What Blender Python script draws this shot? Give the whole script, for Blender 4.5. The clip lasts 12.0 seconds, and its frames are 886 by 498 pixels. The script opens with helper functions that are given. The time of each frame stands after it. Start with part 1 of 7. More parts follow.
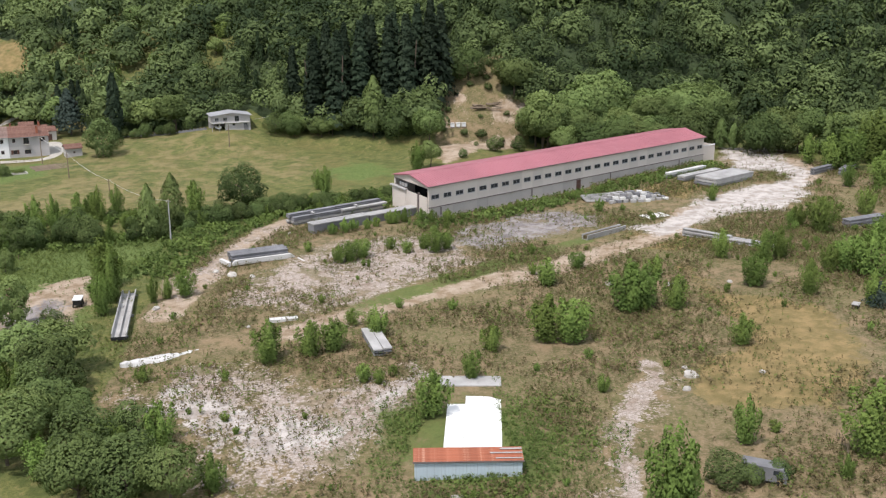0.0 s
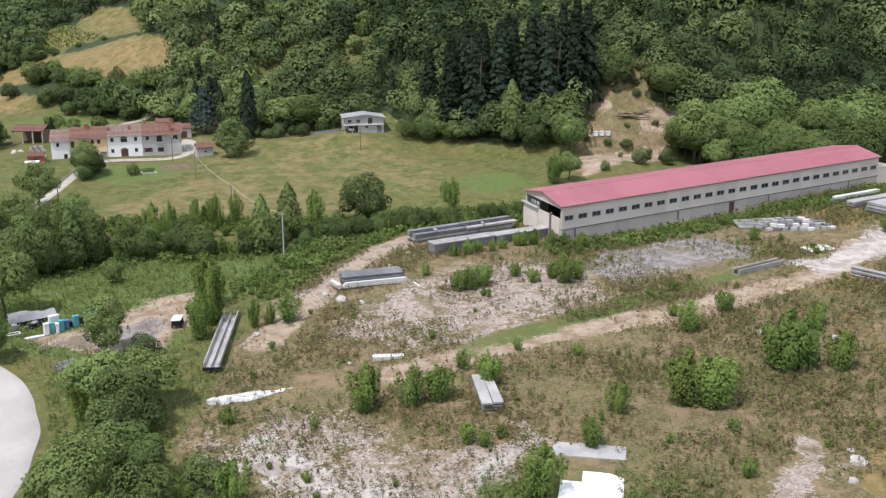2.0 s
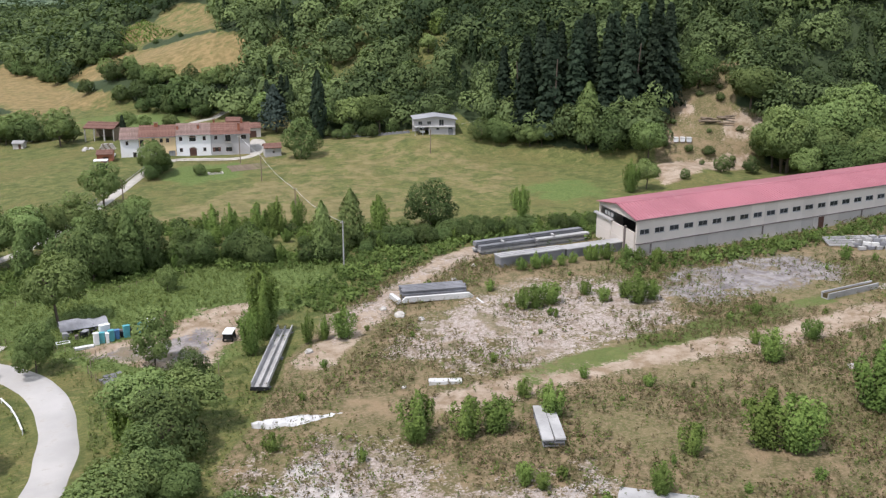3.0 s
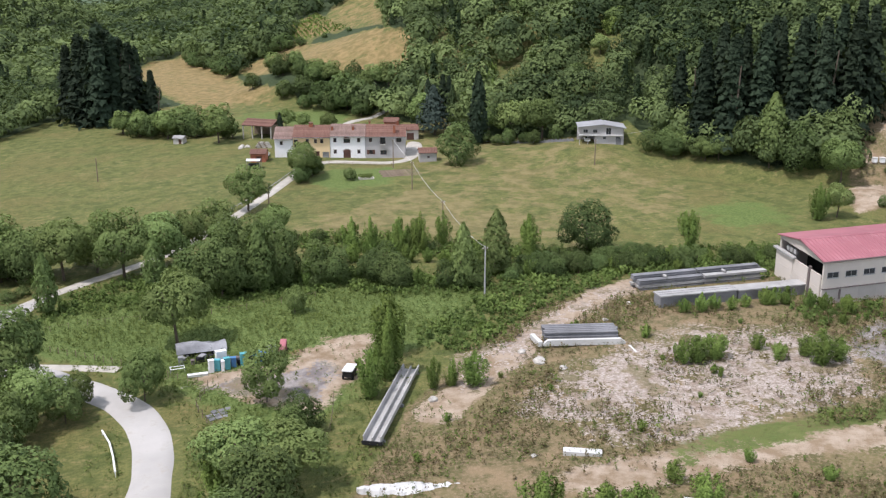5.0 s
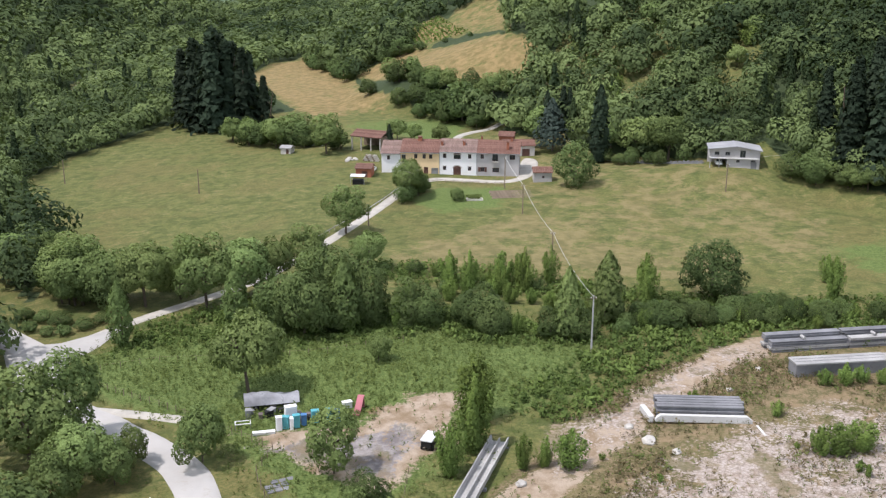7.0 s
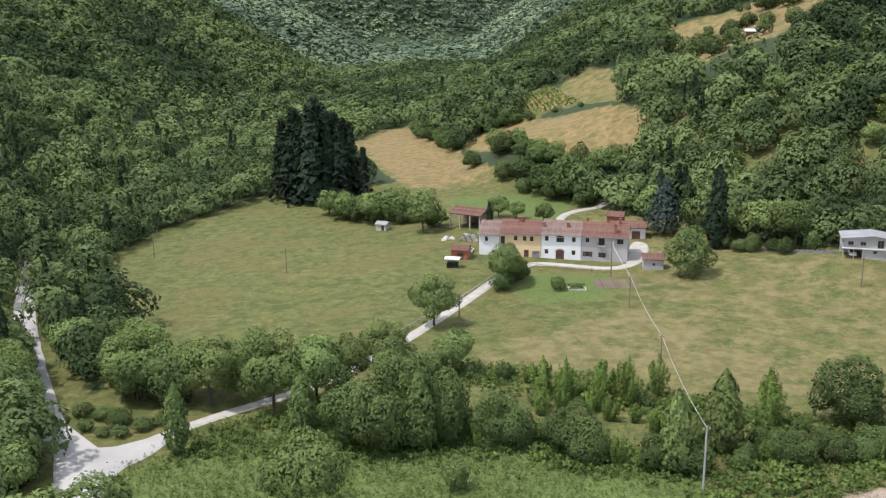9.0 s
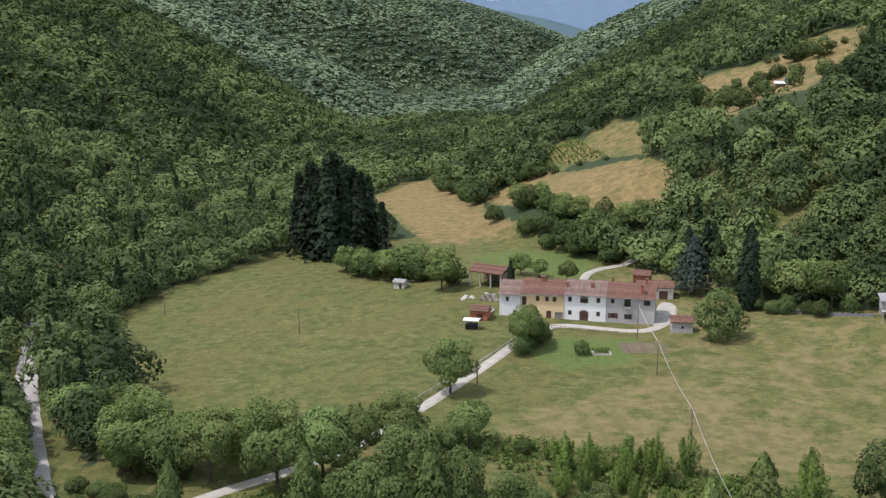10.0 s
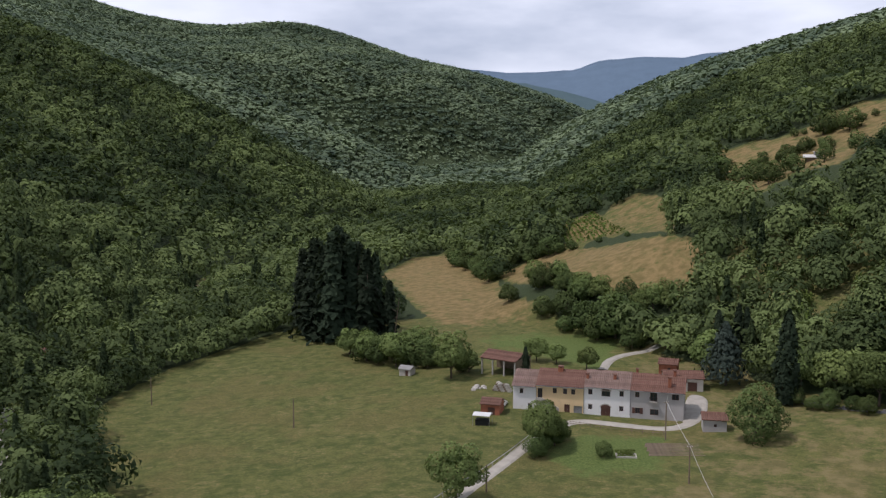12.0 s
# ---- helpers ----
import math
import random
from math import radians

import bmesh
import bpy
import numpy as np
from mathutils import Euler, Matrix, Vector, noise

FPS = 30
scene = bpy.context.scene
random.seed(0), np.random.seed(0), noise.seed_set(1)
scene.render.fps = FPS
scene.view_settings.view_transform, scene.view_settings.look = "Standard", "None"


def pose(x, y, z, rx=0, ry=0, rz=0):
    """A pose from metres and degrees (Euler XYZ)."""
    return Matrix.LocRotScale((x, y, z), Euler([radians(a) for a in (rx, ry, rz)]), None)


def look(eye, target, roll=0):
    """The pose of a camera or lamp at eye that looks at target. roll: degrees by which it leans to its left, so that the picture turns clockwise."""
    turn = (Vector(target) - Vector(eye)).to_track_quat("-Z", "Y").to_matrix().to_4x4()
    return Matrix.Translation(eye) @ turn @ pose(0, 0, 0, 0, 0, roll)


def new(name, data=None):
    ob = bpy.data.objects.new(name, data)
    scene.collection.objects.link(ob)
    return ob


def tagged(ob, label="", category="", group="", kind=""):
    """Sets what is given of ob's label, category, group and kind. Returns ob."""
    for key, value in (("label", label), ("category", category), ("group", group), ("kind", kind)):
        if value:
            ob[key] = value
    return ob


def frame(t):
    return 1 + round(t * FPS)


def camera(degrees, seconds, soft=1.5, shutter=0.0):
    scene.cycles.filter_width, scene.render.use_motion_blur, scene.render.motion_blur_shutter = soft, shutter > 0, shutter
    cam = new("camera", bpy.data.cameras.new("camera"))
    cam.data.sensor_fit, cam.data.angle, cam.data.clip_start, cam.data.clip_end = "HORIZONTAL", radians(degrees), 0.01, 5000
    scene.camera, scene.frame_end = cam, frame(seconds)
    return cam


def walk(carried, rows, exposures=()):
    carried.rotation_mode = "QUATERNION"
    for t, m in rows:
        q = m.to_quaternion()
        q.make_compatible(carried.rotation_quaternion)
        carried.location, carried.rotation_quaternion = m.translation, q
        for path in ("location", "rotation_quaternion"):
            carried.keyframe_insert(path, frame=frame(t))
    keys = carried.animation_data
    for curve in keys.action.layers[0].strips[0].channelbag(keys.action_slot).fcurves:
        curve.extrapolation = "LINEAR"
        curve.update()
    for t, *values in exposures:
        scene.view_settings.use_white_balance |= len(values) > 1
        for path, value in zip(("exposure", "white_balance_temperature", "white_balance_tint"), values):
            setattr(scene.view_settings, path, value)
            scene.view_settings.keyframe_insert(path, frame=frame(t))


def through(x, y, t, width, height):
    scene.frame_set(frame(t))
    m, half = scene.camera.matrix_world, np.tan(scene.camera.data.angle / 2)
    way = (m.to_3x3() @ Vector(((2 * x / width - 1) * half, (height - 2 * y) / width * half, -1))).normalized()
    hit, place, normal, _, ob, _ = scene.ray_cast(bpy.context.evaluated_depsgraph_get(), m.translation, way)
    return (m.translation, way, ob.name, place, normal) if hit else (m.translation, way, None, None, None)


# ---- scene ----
cam = camera(46.67, 12.0, soft=1.3)
# the flight of the camera
PATH = [
    (0.0, pose(0.00, 0.00, 55.00, 74.469, 0.159, -39.017)),
    (0.5, pose(3.61, 3.19, 55.18, 74.389, 0.095, -36.751)),
    (1.0, pose(7.33, 6.56, 55.38, 74.319, 0.034, -34.735)),
    (1.5, pose(10.83, 9.90, 55.61, 74.235, -0.003, -32.835)),
    (2.0, pose(14.36, 13.46, 55.87, 74.145, 0.008, -30.534)),
    (2.5, pose(17.67, 17.14, 56.05, 74.040, 0.020, -28.333)),
    (3.0, pose(20.98, 21.16, 56.22, 73.935, -0.033, -26.083)),
    (5.0, pose(32.28, 37.75, 57.28, 73.460, -0.109, -16.171)),
    (5.5, pose(34.58, 42.01, 57.64, 73.352, -0.152, -14.612)),
    (6.0, pose(36.79, 46.57, 58.13, 73.263, -0.120, -12.777)),
    (6.5, pose(38.89, 51.13, 58.58, 73.172, -0.136, -10.848)),
    (7.0, pose(40.78, 55.95, 59.03, 73.299, -0.133, -8.911)),
    (9.0, pose(46.84, 75.20, 60.50, 76.640, 0.069, -2.464)),
    (9.5, pose(47.97, 80.04, 60.80, 77.888, 0.131, -1.754)),
    (10.0, pose(48.88, 85.07, 61.03, 79.365, 0.128, -1.015)),
    (10.5, pose(49.66, 90.06, 61.15, 80.751, 0.097, -0.388)),
    (11.0, pose(50.30, 95.13, 61.17, 82.245, 0.059, -0.079)),
    (11.5, pose(50.89, 100.05, 61.06, 83.245, 0.009, -0.005)),
    (12.0, pose(51.39, 105.01, 61.03, 83.272, -0.033, 0.047)),
]
EXPOSURES = ((0.0, -0.32, 6450, 13), (2.5, -0.3, 6250, 14), (5.0, -0.26, 6250, 15), (8.0, -0.2, 6250, 14), (9.0, -0.2, 6250, 13), (10.0, -0.48, 6280, 14), (11.0, -0.88, 6350, 16), (12.0, -1.18, 6400, 18))
walk(cam, PATH, EXPOSURES)

# ---- sky and sun: bright day under thin, broken cloud ----
SUN_WAY = Vector((-0.5, -0.14, 1.0)).normalized()          # towards the sun
world = bpy.data.worlds.new("sky")
world.use_nodes = True
scene.world = world
wn, wl = world.node_tree.nodes, world.node_tree.links
wn.clear()
w_out, w_bg = wn.new("ShaderNodeOutputWorld"), wn.new("ShaderNodeBackground")
sky = wn.new("ShaderNodeTexSky")
sky.sky_type, sky.sun_disc = "NISHITA", False
sky.sun_elevation = math.asin(SUN_WAY.z)
sky.sun_rotation = math.atan2(SUN_WAY.x, SUN_WAY.y)
w_co, w_map = wn.new("ShaderNodeTexCoord"), wn.new("ShaderNodeMapping")
w_map.inputs["Scale"].default_value = (1.0, 1.0, 3.2)
w_noise = wn.new("ShaderNodeTexNoise")
w_noise.inputs["Scale"].default_value, w_noise.inputs["Detail"].default_value = 2.6, 7
w_noise.inputs["Roughness"].default_value = 0.55
w_ramp = wn.new("ShaderNodeValToRGB")
w_ramp.color_ramp.elements[0].position, w_ramp.color_ramp.elements[0].color = 0.34, (6.2, 7.2, 8.9, 1)
w_ramp.color_ramp.elements[1].position, w_ramp.color_ramp.elements[1].color = 0.62, (12.9, 13.8, 15.3, 1)
w_mix = wn.new("ShaderNodeMix")
w_mix.data_type, w_mix.inputs[0].default_value = "RGBA", 0.86
w_bg.inputs["Strength"].default_value = 0.12
wl.new(w_co.outputs["Generated"], w_map.inputs["Vector"])
wl.new(w_map.outputs["Vector"], w_noise.inputs["Vector"])
wl.new(w_noise.outputs["Fac"], w_ramp.inputs["Fac"])
wl.new(sky.outputs["Color"], w_mix.inputs[6])
wl.new(w_ramp.outputs["Color"], w_mix.inputs[7])
# the cloud layer thins out and shines more towards the horizon, all round
w_xyz, w_fade, w_dim = wn.new("ShaderNodeSeparateXYZ"), wn.new("ShaderNodeMapRange"), wn.new("ShaderNodeVectorMath")
w_fade.inputs[1].default_value, w_fade.inputs[2].default_value, w_fade.inputs[3].default_value, w_fade.inputs[4].default_value = 0.0, 0.7, 1.62, 0.86
w_dim.operation = "SCALE"
wl.new(w_co.outputs["Generated"], w_xyz.inputs[0])
wl.new(w_xyz.outputs["Z"], w_fade.inputs[0])
wl.new(w_mix.outputs[2], w_dim.inputs[0])
wl.new(w_fade.outputs[0], w_dim.inputs["Scale"])
wl.new(w_dim.outputs[0], w_bg.inputs["Color"])
wl.new(w_bg.outputs["Background"], w_out.inputs["Surface"])

sun = new("sun", bpy.data.lights.new("sun", "SUN"))
sun.data.energy, sun.data.angle, sun.data.color = 4.8, radians(3.5), (1.0, 0.95, 0.92)
sun.matrix_world = look(SUN_WAY * 300, (0, 0, 0))


# ---- materials ----
def mat_base(name, rough=0.8, metal=0.0, spec=0.3):
    m = bpy.data.materials.new(name)
    m.use_nodes = True
    b = m.node_tree.nodes["Principled BSDF"]
    b.inputs["Roughness"].default_value, b.inputs["Metallic"].default_value = rough, metal
    b.inputs["Specular IOR Level"].default_value = spec
    return m, m.node_tree.nodes, m.node_tree.links, b


def n_noise(n, l, scale, detail=4, rough=0.6, co=None):
    x = n.new("ShaderNodeTexNoise")
    x.inputs["Scale"].default_value, x.inputs["Detail"].default_value, x.inputs["Roughness"].default_value = scale, detail, rough
    if co is not None:
        l.new(co, x.inputs["Vector"])
    return x.outputs["Fac"]


def n_mix(n, l, fac, a, b, mode="MIX"):
    x = n.new("ShaderNodeMix")
    x.data_type, x.blend_type = "RGBA", mode
    for socket, v in ((0, fac), (6, a), (7, b)):
        if isinstance(v, (int, float)):
            x.inputs[socket].default_value = v
        elif isinstance(v, tuple):
            x.inputs[socket].default_value = (*v, 1)
        else:
            l.new(v, x.inputs[socket])
    return x.outputs[2]


def n_range(n, l, v, a, b, c=0.0, d=1.0):
    x = n.new("ShaderNodeMapRange")
    x.interpolation_type = "SMOOTHSTEP"
    for k, q in enumerate((a, b, c, d)):
        x.inputs[k + 1].default_value = q
    l.new(v, x.inputs[0])
    return x.outputs[0]


def n_math(n, l, op, a, b=0.0):
    x = n.new("ShaderNodeMath")
    x.operation = op
    for k, v in enumerate((a, b)):
        if isinstance(v, (int, float)):
            x.inputs[k].default_value = v
        else:
            l.new(v, x.inputs[k])
    return x.outputs[0]


def n_attr(n, name):
    x = n.new("ShaderNodeAttribute")
    x.attribute_name = name
    return x.outputs["Fac"]


def n_bump(n, l, b, height, strength=0.4, dist=0.05):
    x = n.new("ShaderNodeBump")
    x.inputs["Strength"].default_value, x.inputs["Distance"].default_value = strength, dist
    l.new(height, x.inputs["Height"])
    l.new(x.outputs["Normal"], b.inputs["Normal"])


def n_pos(n):
    return n.new("ShaderNodeNewGeometry").outputs["Position"]


def n_object(n):
    return n.new("ShaderNodeTexCoord").outputs["Object"]


def plain(name, color, rough=0.8, metal=0.0, vary=0.25, scale=2.0, stain=None, bump=0.02):
    """A surface of one material with grain, blotches and fine relief; pieces differ a little from one another."""
    m, n, l, b = mat_base(name, rough, metal)
    co = n_object(n)
    big, fine = n_noise(n, l, scale * 0.25, 4, 0.6, co), n_noise(n, l, scale * 4, 3, 0.7, co)
    dark = tuple(c * (1 - vary) for c in color)
    light = tuple(min(1, c * (1 + vary * 0.6)) for c in color)
    c1 = n_mix(n, l, n_range(n, l, big, 0.3, 0.7), dark, light)
    c2 = n_mix(n, l, n_math(n, l, "MULTIPLY", fine, 0.35), c1, dark)
    if stain:
        c2 = n_mix(n, l, n_range(n, l, n_noise(n, l, scale, 6, 0.7, co), 0.52, 0.72, 0, 0.7), c2, stain)
    rnd = n.new("ShaderNodeObjectInfo").outputs["Random"]
    hs = n.new("ShaderNodeHueSaturation")
    l.new(n_math(n, l, "ADD", n_math(n, l, "MULTIPLY", rnd, 0.16), 0.92), hs.inputs["Value"])
    l.new(c2, hs.inputs["Color"])
    l.new(hs.outputs["Color"], b.inputs["Base Color"])
    n_bump(n, l, b, fine, 0.5, bump)
    return m


def leafy(name, dark, light, through=0.3, gaps=0.0, grain=5.2, differ=0.6, speck=0.22):
    """Leaves: every clump its own tone, every plant its own tint, painted crown shade from the tint attribute, some
    light through them.
    """
    m, n, l, b = mat_base(name, 0.7, 0, 0.06)
    isl = n.new("ShaderNodeNewGeometry").outputs["Random Per Island"]
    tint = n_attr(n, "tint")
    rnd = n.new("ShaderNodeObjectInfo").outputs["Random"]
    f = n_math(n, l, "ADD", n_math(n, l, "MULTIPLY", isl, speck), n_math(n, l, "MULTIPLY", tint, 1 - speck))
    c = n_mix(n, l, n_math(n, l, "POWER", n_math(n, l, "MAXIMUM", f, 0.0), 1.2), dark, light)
    fine = n_noise(n, l, 2.6, 2, 0.6, n_pos(n))
    c = n_mix(n, l, n_range(n, l, fine, 0.46, 0.7, 0, 0.3), c, dark)
    hs = n.new("ShaderNodeHueSaturation")
    l.new(n_math(n, l, "ADD", n_math(n, l, "MULTIPLY", rnd, 0.035 * differ), 0.5 - 0.018 * differ), hs.inputs["Hue"])
    l.new(n_math(n, l, "ADD", n_math(n, l, "MULTIPLY", n_math(n, l, "FRACT", n_math(n, l, "MULTIPLY", rnd, 7.3)), differ), 1.02 - differ / 2), hs.inputs["Value"])
    l.new(c, hs.inputs["Color"])
    l.new(hs.outputs["Color"], b.inputs["Base Color"])
    tr = n.new("ShaderNodeBsdfTranslucent")
    l.new(n_mix(n, l, 0.4, hs.outputs["Color"], (0.12, 0.18, 0.02)), tr.inputs["Color"])
    mix = n.new("ShaderNodeMixShader")
    mix.inputs[0].default_value = through
    l.new(b.outputs[0], mix.inputs[1])
    l.new(tr.outputs[0], mix.inputs[2])
    out = mix.outputs[0]
    if gaps:
        # the light between single leaves of a clump
        hole = n.new("ShaderNodeMixShader")
        l.new(n_range(n, l, n_noise(n, l, grain, 1, 0.5, n_pos(n)), 0.985 - gaps, 1.015 - gaps), hole.inputs[0])
        l.new(out, hole.inputs[1])
        l.new(n.new("ShaderNodeBsdfTransparent").outputs[0], hole.inputs[2])
        out = hole.outputs[0]
    l.new(out, n["Material Output"].inputs["Surface"])
    return m


M_LEAF = leafy("broad_leaves", (0.046, 0.072, 0.028), (0.25, 0.325, 0.108), 0.33, 0.36)
M_WOODS = leafy("woodland_leaves", (0.036, 0.056, 0.025), (0.185, 0.24, 0.088), 0.25, 0.0, 3.4, differ=0.0, speck=0.12)
M_SHRUB = leafy("poplar_leaves", (0.055, 0.09, 0.024), (0.235, 0.325, 0.08), 0.28, 0.38)
M_DARKLEAF = leafy("hedge_leaves", (0.024, 0.041, 0.018), (0.14, 0.19, 0.062), 0.22, 0.36)
M_NEEDLE = leafy("dark_needles", (0.01, 0.018, 0.012), (0.04, 0.058, 0.032), 0.1, 0.32)
# far woods: paler, bluer leaves with the distance haze in their base colour
M_HAZYLEAF = leafy("hazy_leaves", (0.082, 0.12, 0.08), (0.245, 0.315, 0.18), 0.2, differ=0.0, speck=0.12)
M_CEDAR = leafy("blue_needles", (0.03, 0.046, 0.037), (0.085, 0.115, 0.09), 0.1, 0.34)
M_WEED = leafy("dry_weeds", (0.1, 0.078, 0.04), (0.235, 0.185, 0.1), 0.3, differ=0.0)
M_WEEDG = leafy("green_weeds", (0.075, 0.1, 0.028), (0.215, 0.265, 0.08), 0.3, differ=0.0)
M_BRAMBLE = leafy("bramble_leaves", (0.06, 0.095, 0.028), (0.215, 0.29, 0.078), 0.28, 0.34, differ=0.0)
M_BARK = plain("bark", (0.12, 0.095, 0.07), 0.95, 0, 0.4, 6)
M_CONC = plain("weathered_concrete", (0.4, 0.39, 0.37), 0.85, 0, 0.25, 1.2, (0.2, 0.195, 0.18))
M_CONCD = plain("dark_concrete", (0.21, 0.21, 0.215), 0.85, 0, 0.3, 1.5, (0.11, 0.11, 0.11))
M_CONCL = plain("pale_concrete", (0.62, 0.61, 0.58), 0.8, 0, 0.15, 1.5, (0.45, 0.43, 0.4))
M_SLAB = plain("bleached_slab", (0.86, 0.85, 0.81), 0.75, 0, 0.06, 0.6, (0.7, 0.68, 0.62))
M_PANEL = plain("beige_panel", (0.6, 0.54, 0.475), 0.8, 0, 0.07, 0.5, (0.5, 0.45, 0.4))
M_PLINTH = plain("stained_plinth", (0.5, 0.46, 0.42), 0.85, 0, 0.15, 0.6, (0.32, 0.29, 0.26))
M_LEDGE = plain("dark_ledge", (0.16, 0.13, 0.12), 0.8)
M_REDROOF = plain("faded_red_sheet", (0.33, 0.122, 0.14), 0.6, 0, 0.15, 0.35, (0.37, 0.17, 0.18))
M_RUST = plain("rusty_sheet", (0.36, 0.12, 0.065), 0.8, 0.0, 0.3, 1.5, (0.58, 0.36, 0.25))
M_BLUEMETAL = plain("pale_blue_sheet", (0.5, 0.58, 0.62), 0.5, 0.1, 0.1, 1.0, (0.4, 0.4, 0.38))
# near-black paint that stands in for shade inside hall and rooms
M_INSHADE = plain("inside_shade", (0.03, 0.03, 0.032), 0.9)
M_FRAME = plain("grey_frame", (0.3, 0.3, 0.3), 0.6)
M_WHITEWALL = plain("white_render", (0.84, 0.83, 0.82), 0.9, 0, 0.06, 0.8, (0.68, 0.65, 0.61))
M_YELLOWWALL = plain("ochre_render", (0.76, 0.57, 0.33), 0.9, 0, 0.1, 0.8, (0.56, 0.43, 0.28))
M_GREYWALL = plain("grey_render", (0.45, 0.43, 0.42), 0.9, 0, 0.14, 0.9, (0.34, 0.32, 0.3))
M_TILE = plain("clay_tiles", (0.2, 0.105, 0.078), 0.9, 0, 0.4, 3.0, (0.33, 0.24, 0.19))
M_TILEG = plain("lichened_clay_tiles", (0.25, 0.17, 0.14), 0.9, 0, 0.4, 3.0, (0.38, 0.32, 0.28))
M_BRICK = plain("red_brick", (0.32, 0.12, 0.07), 0.9, 0, 0.25, 4.0)
M_REDPAINT = plain("red_brown_boards", (0.36, 0.13, 0.075), 0.8, 0, 0.2, 2.0)
M_WOOD = plain("grey_wood", (0.22, 0.17, 0.12), 0.9, 0, 0.3, 5.0)
M_DOOR = plain("brown_door", (0.13, 0.065, 0.05), 0.7)
M_STONE = plain("rubble_stone", (0.5, 0.47, 0.42), 0.9, 0, 0.3, 3.0)
M_WHITE = plain("white_paint", (0.8, 0.8, 0.79), 0.5, 0, 0.06)
M_RUBBER = plain("black_rubber", (0.02, 0.02, 0.02), 0.8)
M_TEAL = plain("teal_plastic", (0.1, 0.36, 0.4), 0.5)
M_BLUE = plain("blue_plastic", (0.08, 0.2, 0.4), 0.5)
M_PINK = plain("pink_fabric", (0.42, 0.15, 0.17), 0.8)
M_TARP = plain("grey_tarpaulin", (0.34, 0.34, 0.35), 0.5, 0, 0.5, 1.2, (0.09, 0.09, 0.1))
M_GREYROOF = plain("grey_ribbed_sheet", (0.34, 0.34, 0.345), 0.6, 0.1, 0.2, 1.0, (0.28, 0.27, 0.26))
M_WIRE = plain("pale_cable", (0.55, 0.54, 0.5), 0.6)
M_GRAVEL = plain("pale_gravel", (0.43, 0.41, 0.38), 0.95, 0, 0.16, 0.5, (0.35, 0.32, 0.27), 0.03)
M_SILAGE = plain("pale_path", (0.44, 0.41, 0.355), 0.95, 0, 0.15, 2.0, (0.45, 0.42, 0.34), 0.03)

gm, gn, gl, gb = mat_base("window_glass", 0.08, 0, 0.5)
gb.inputs["Base Color"].default_value = (0.03, 0.035, 0.04, 1)
M_GLASS = gm


# ---- shape helpers ----
class Shape:
    """Gathers boxes, tubes and sheets into one mesh."""

    def __init__(self):
        self.v, self.f = [], []

    def add(self, verts, faces):
        k = len(self.v)
        self.v += [tuple(p) for p in verts]
        self.f += [tuple(i + k for i in q) for q in faces]
        return self

    def box(self, x0, y0, z0, x1, y1, z1, cut=0.0):
        c = min(cut, (x1 - x0) * 0.4, (y1 - y0) * 0.4)
        ring = [(x0 + c, y0), (x1 - c, y0), (x1, y0 + c), (x1, y1 - c), (x1 - c, y1), (x0 + c, y1), (x0, y1 - c), (x0, y0 + c)] if c else [(x0, y0), (x1, y0), (x1, y1), (x0, y1)]
        return self.prism(ring, z0, z1)

    def prism(self, ring, z0, z1):
        n = len(ring)
        v = [(x, y, z0) for x, y in ring] + [(x, y, z1) for x, y in ring]
        f = [tuple(range(n))[::-1], tuple(range(n, 2 * n))]
        f += [(i, (i + 1) % n, n + (i + 1) % n, n + i) for i in range(n)]
        return self.add(v, f)

    def extrude_x(self, profile, x0, x1):
        """A profile of (y, z), counter-clockwise seen from +x, drawn out along x."""
        n = len(profile)
        v = [(x0, y, z) for y, z in profile] + [(x1, y, z) for y, z in profile]
        f = [tuple(range(n))[::-1], tuple(range(n, 2 * n))]
        f += [(i, (i + 1) % n, n + (i + 1) % n, n + i) for i in range(n)]
        return self.add(v, f)

    def extrude_y(self, profile, y0, y1):
        """A profile of (x, z), drawn out along y."""
        n = len(profile)
        v = [(x, y0, z) for x, z in profile] + [(x, y1, z) for x, z in profile]
        f = [tuple(range(n)), tuple(range(n, 2 * n))[::-1]]
        f += [(i, n + i, n + (i + 1) % n, (i + 1) % n) for i in range(n)]
        return self.add(v, f)

    def tube(self, a, b, r0, r1, n=7):
        a, b = Vector(a), Vector(b)
        d = (b - a).normalized()
        s = d.orthogonal().normalized()
        t = d.cross(s)
        ring = [(math.cos(2 * math.pi * i / n), math.sin(2 * math.pi * i / n)) for i in range(n)]
        v = [a + (s * c + t * e) * r0 for c, e in ring] + [b + (s * c + t * e) * r1 for c, e in ring]
        f = [tuple(range(n))[::-1], tuple(range(n, 2 * n))]
        f += [(i, (i + 1) % n, n + (i + 1) % n, n + i) for i in range(n)]
        return self.add(v, f)

    def mesh(self, name, mat=None, smooth=False):
        me = bpy.data.meshes.new(name)
        me.from_pydata(self.v, [], self.f)
        if mat:
            me.materials.append(mat)
        if smooth:
            me.polygons.foreach_set("use_smooth", [True] * len(me.polygons))
        me.update()
        return me


def part(name, shape, mat, parent, label="", at=None, smooth=False):
    """One mesh object under a thing or a part; shape: a Shape or a mesh to share."""
    me = shape.mesh(name, mat, smooth) if isinstance(shape, Shape) else shape
    ob = new(name, me)
    ob.parent = parent
    if at is not None:
        ob.matrix_basis = at
    if label:
        ob["label"] = label
    return ob


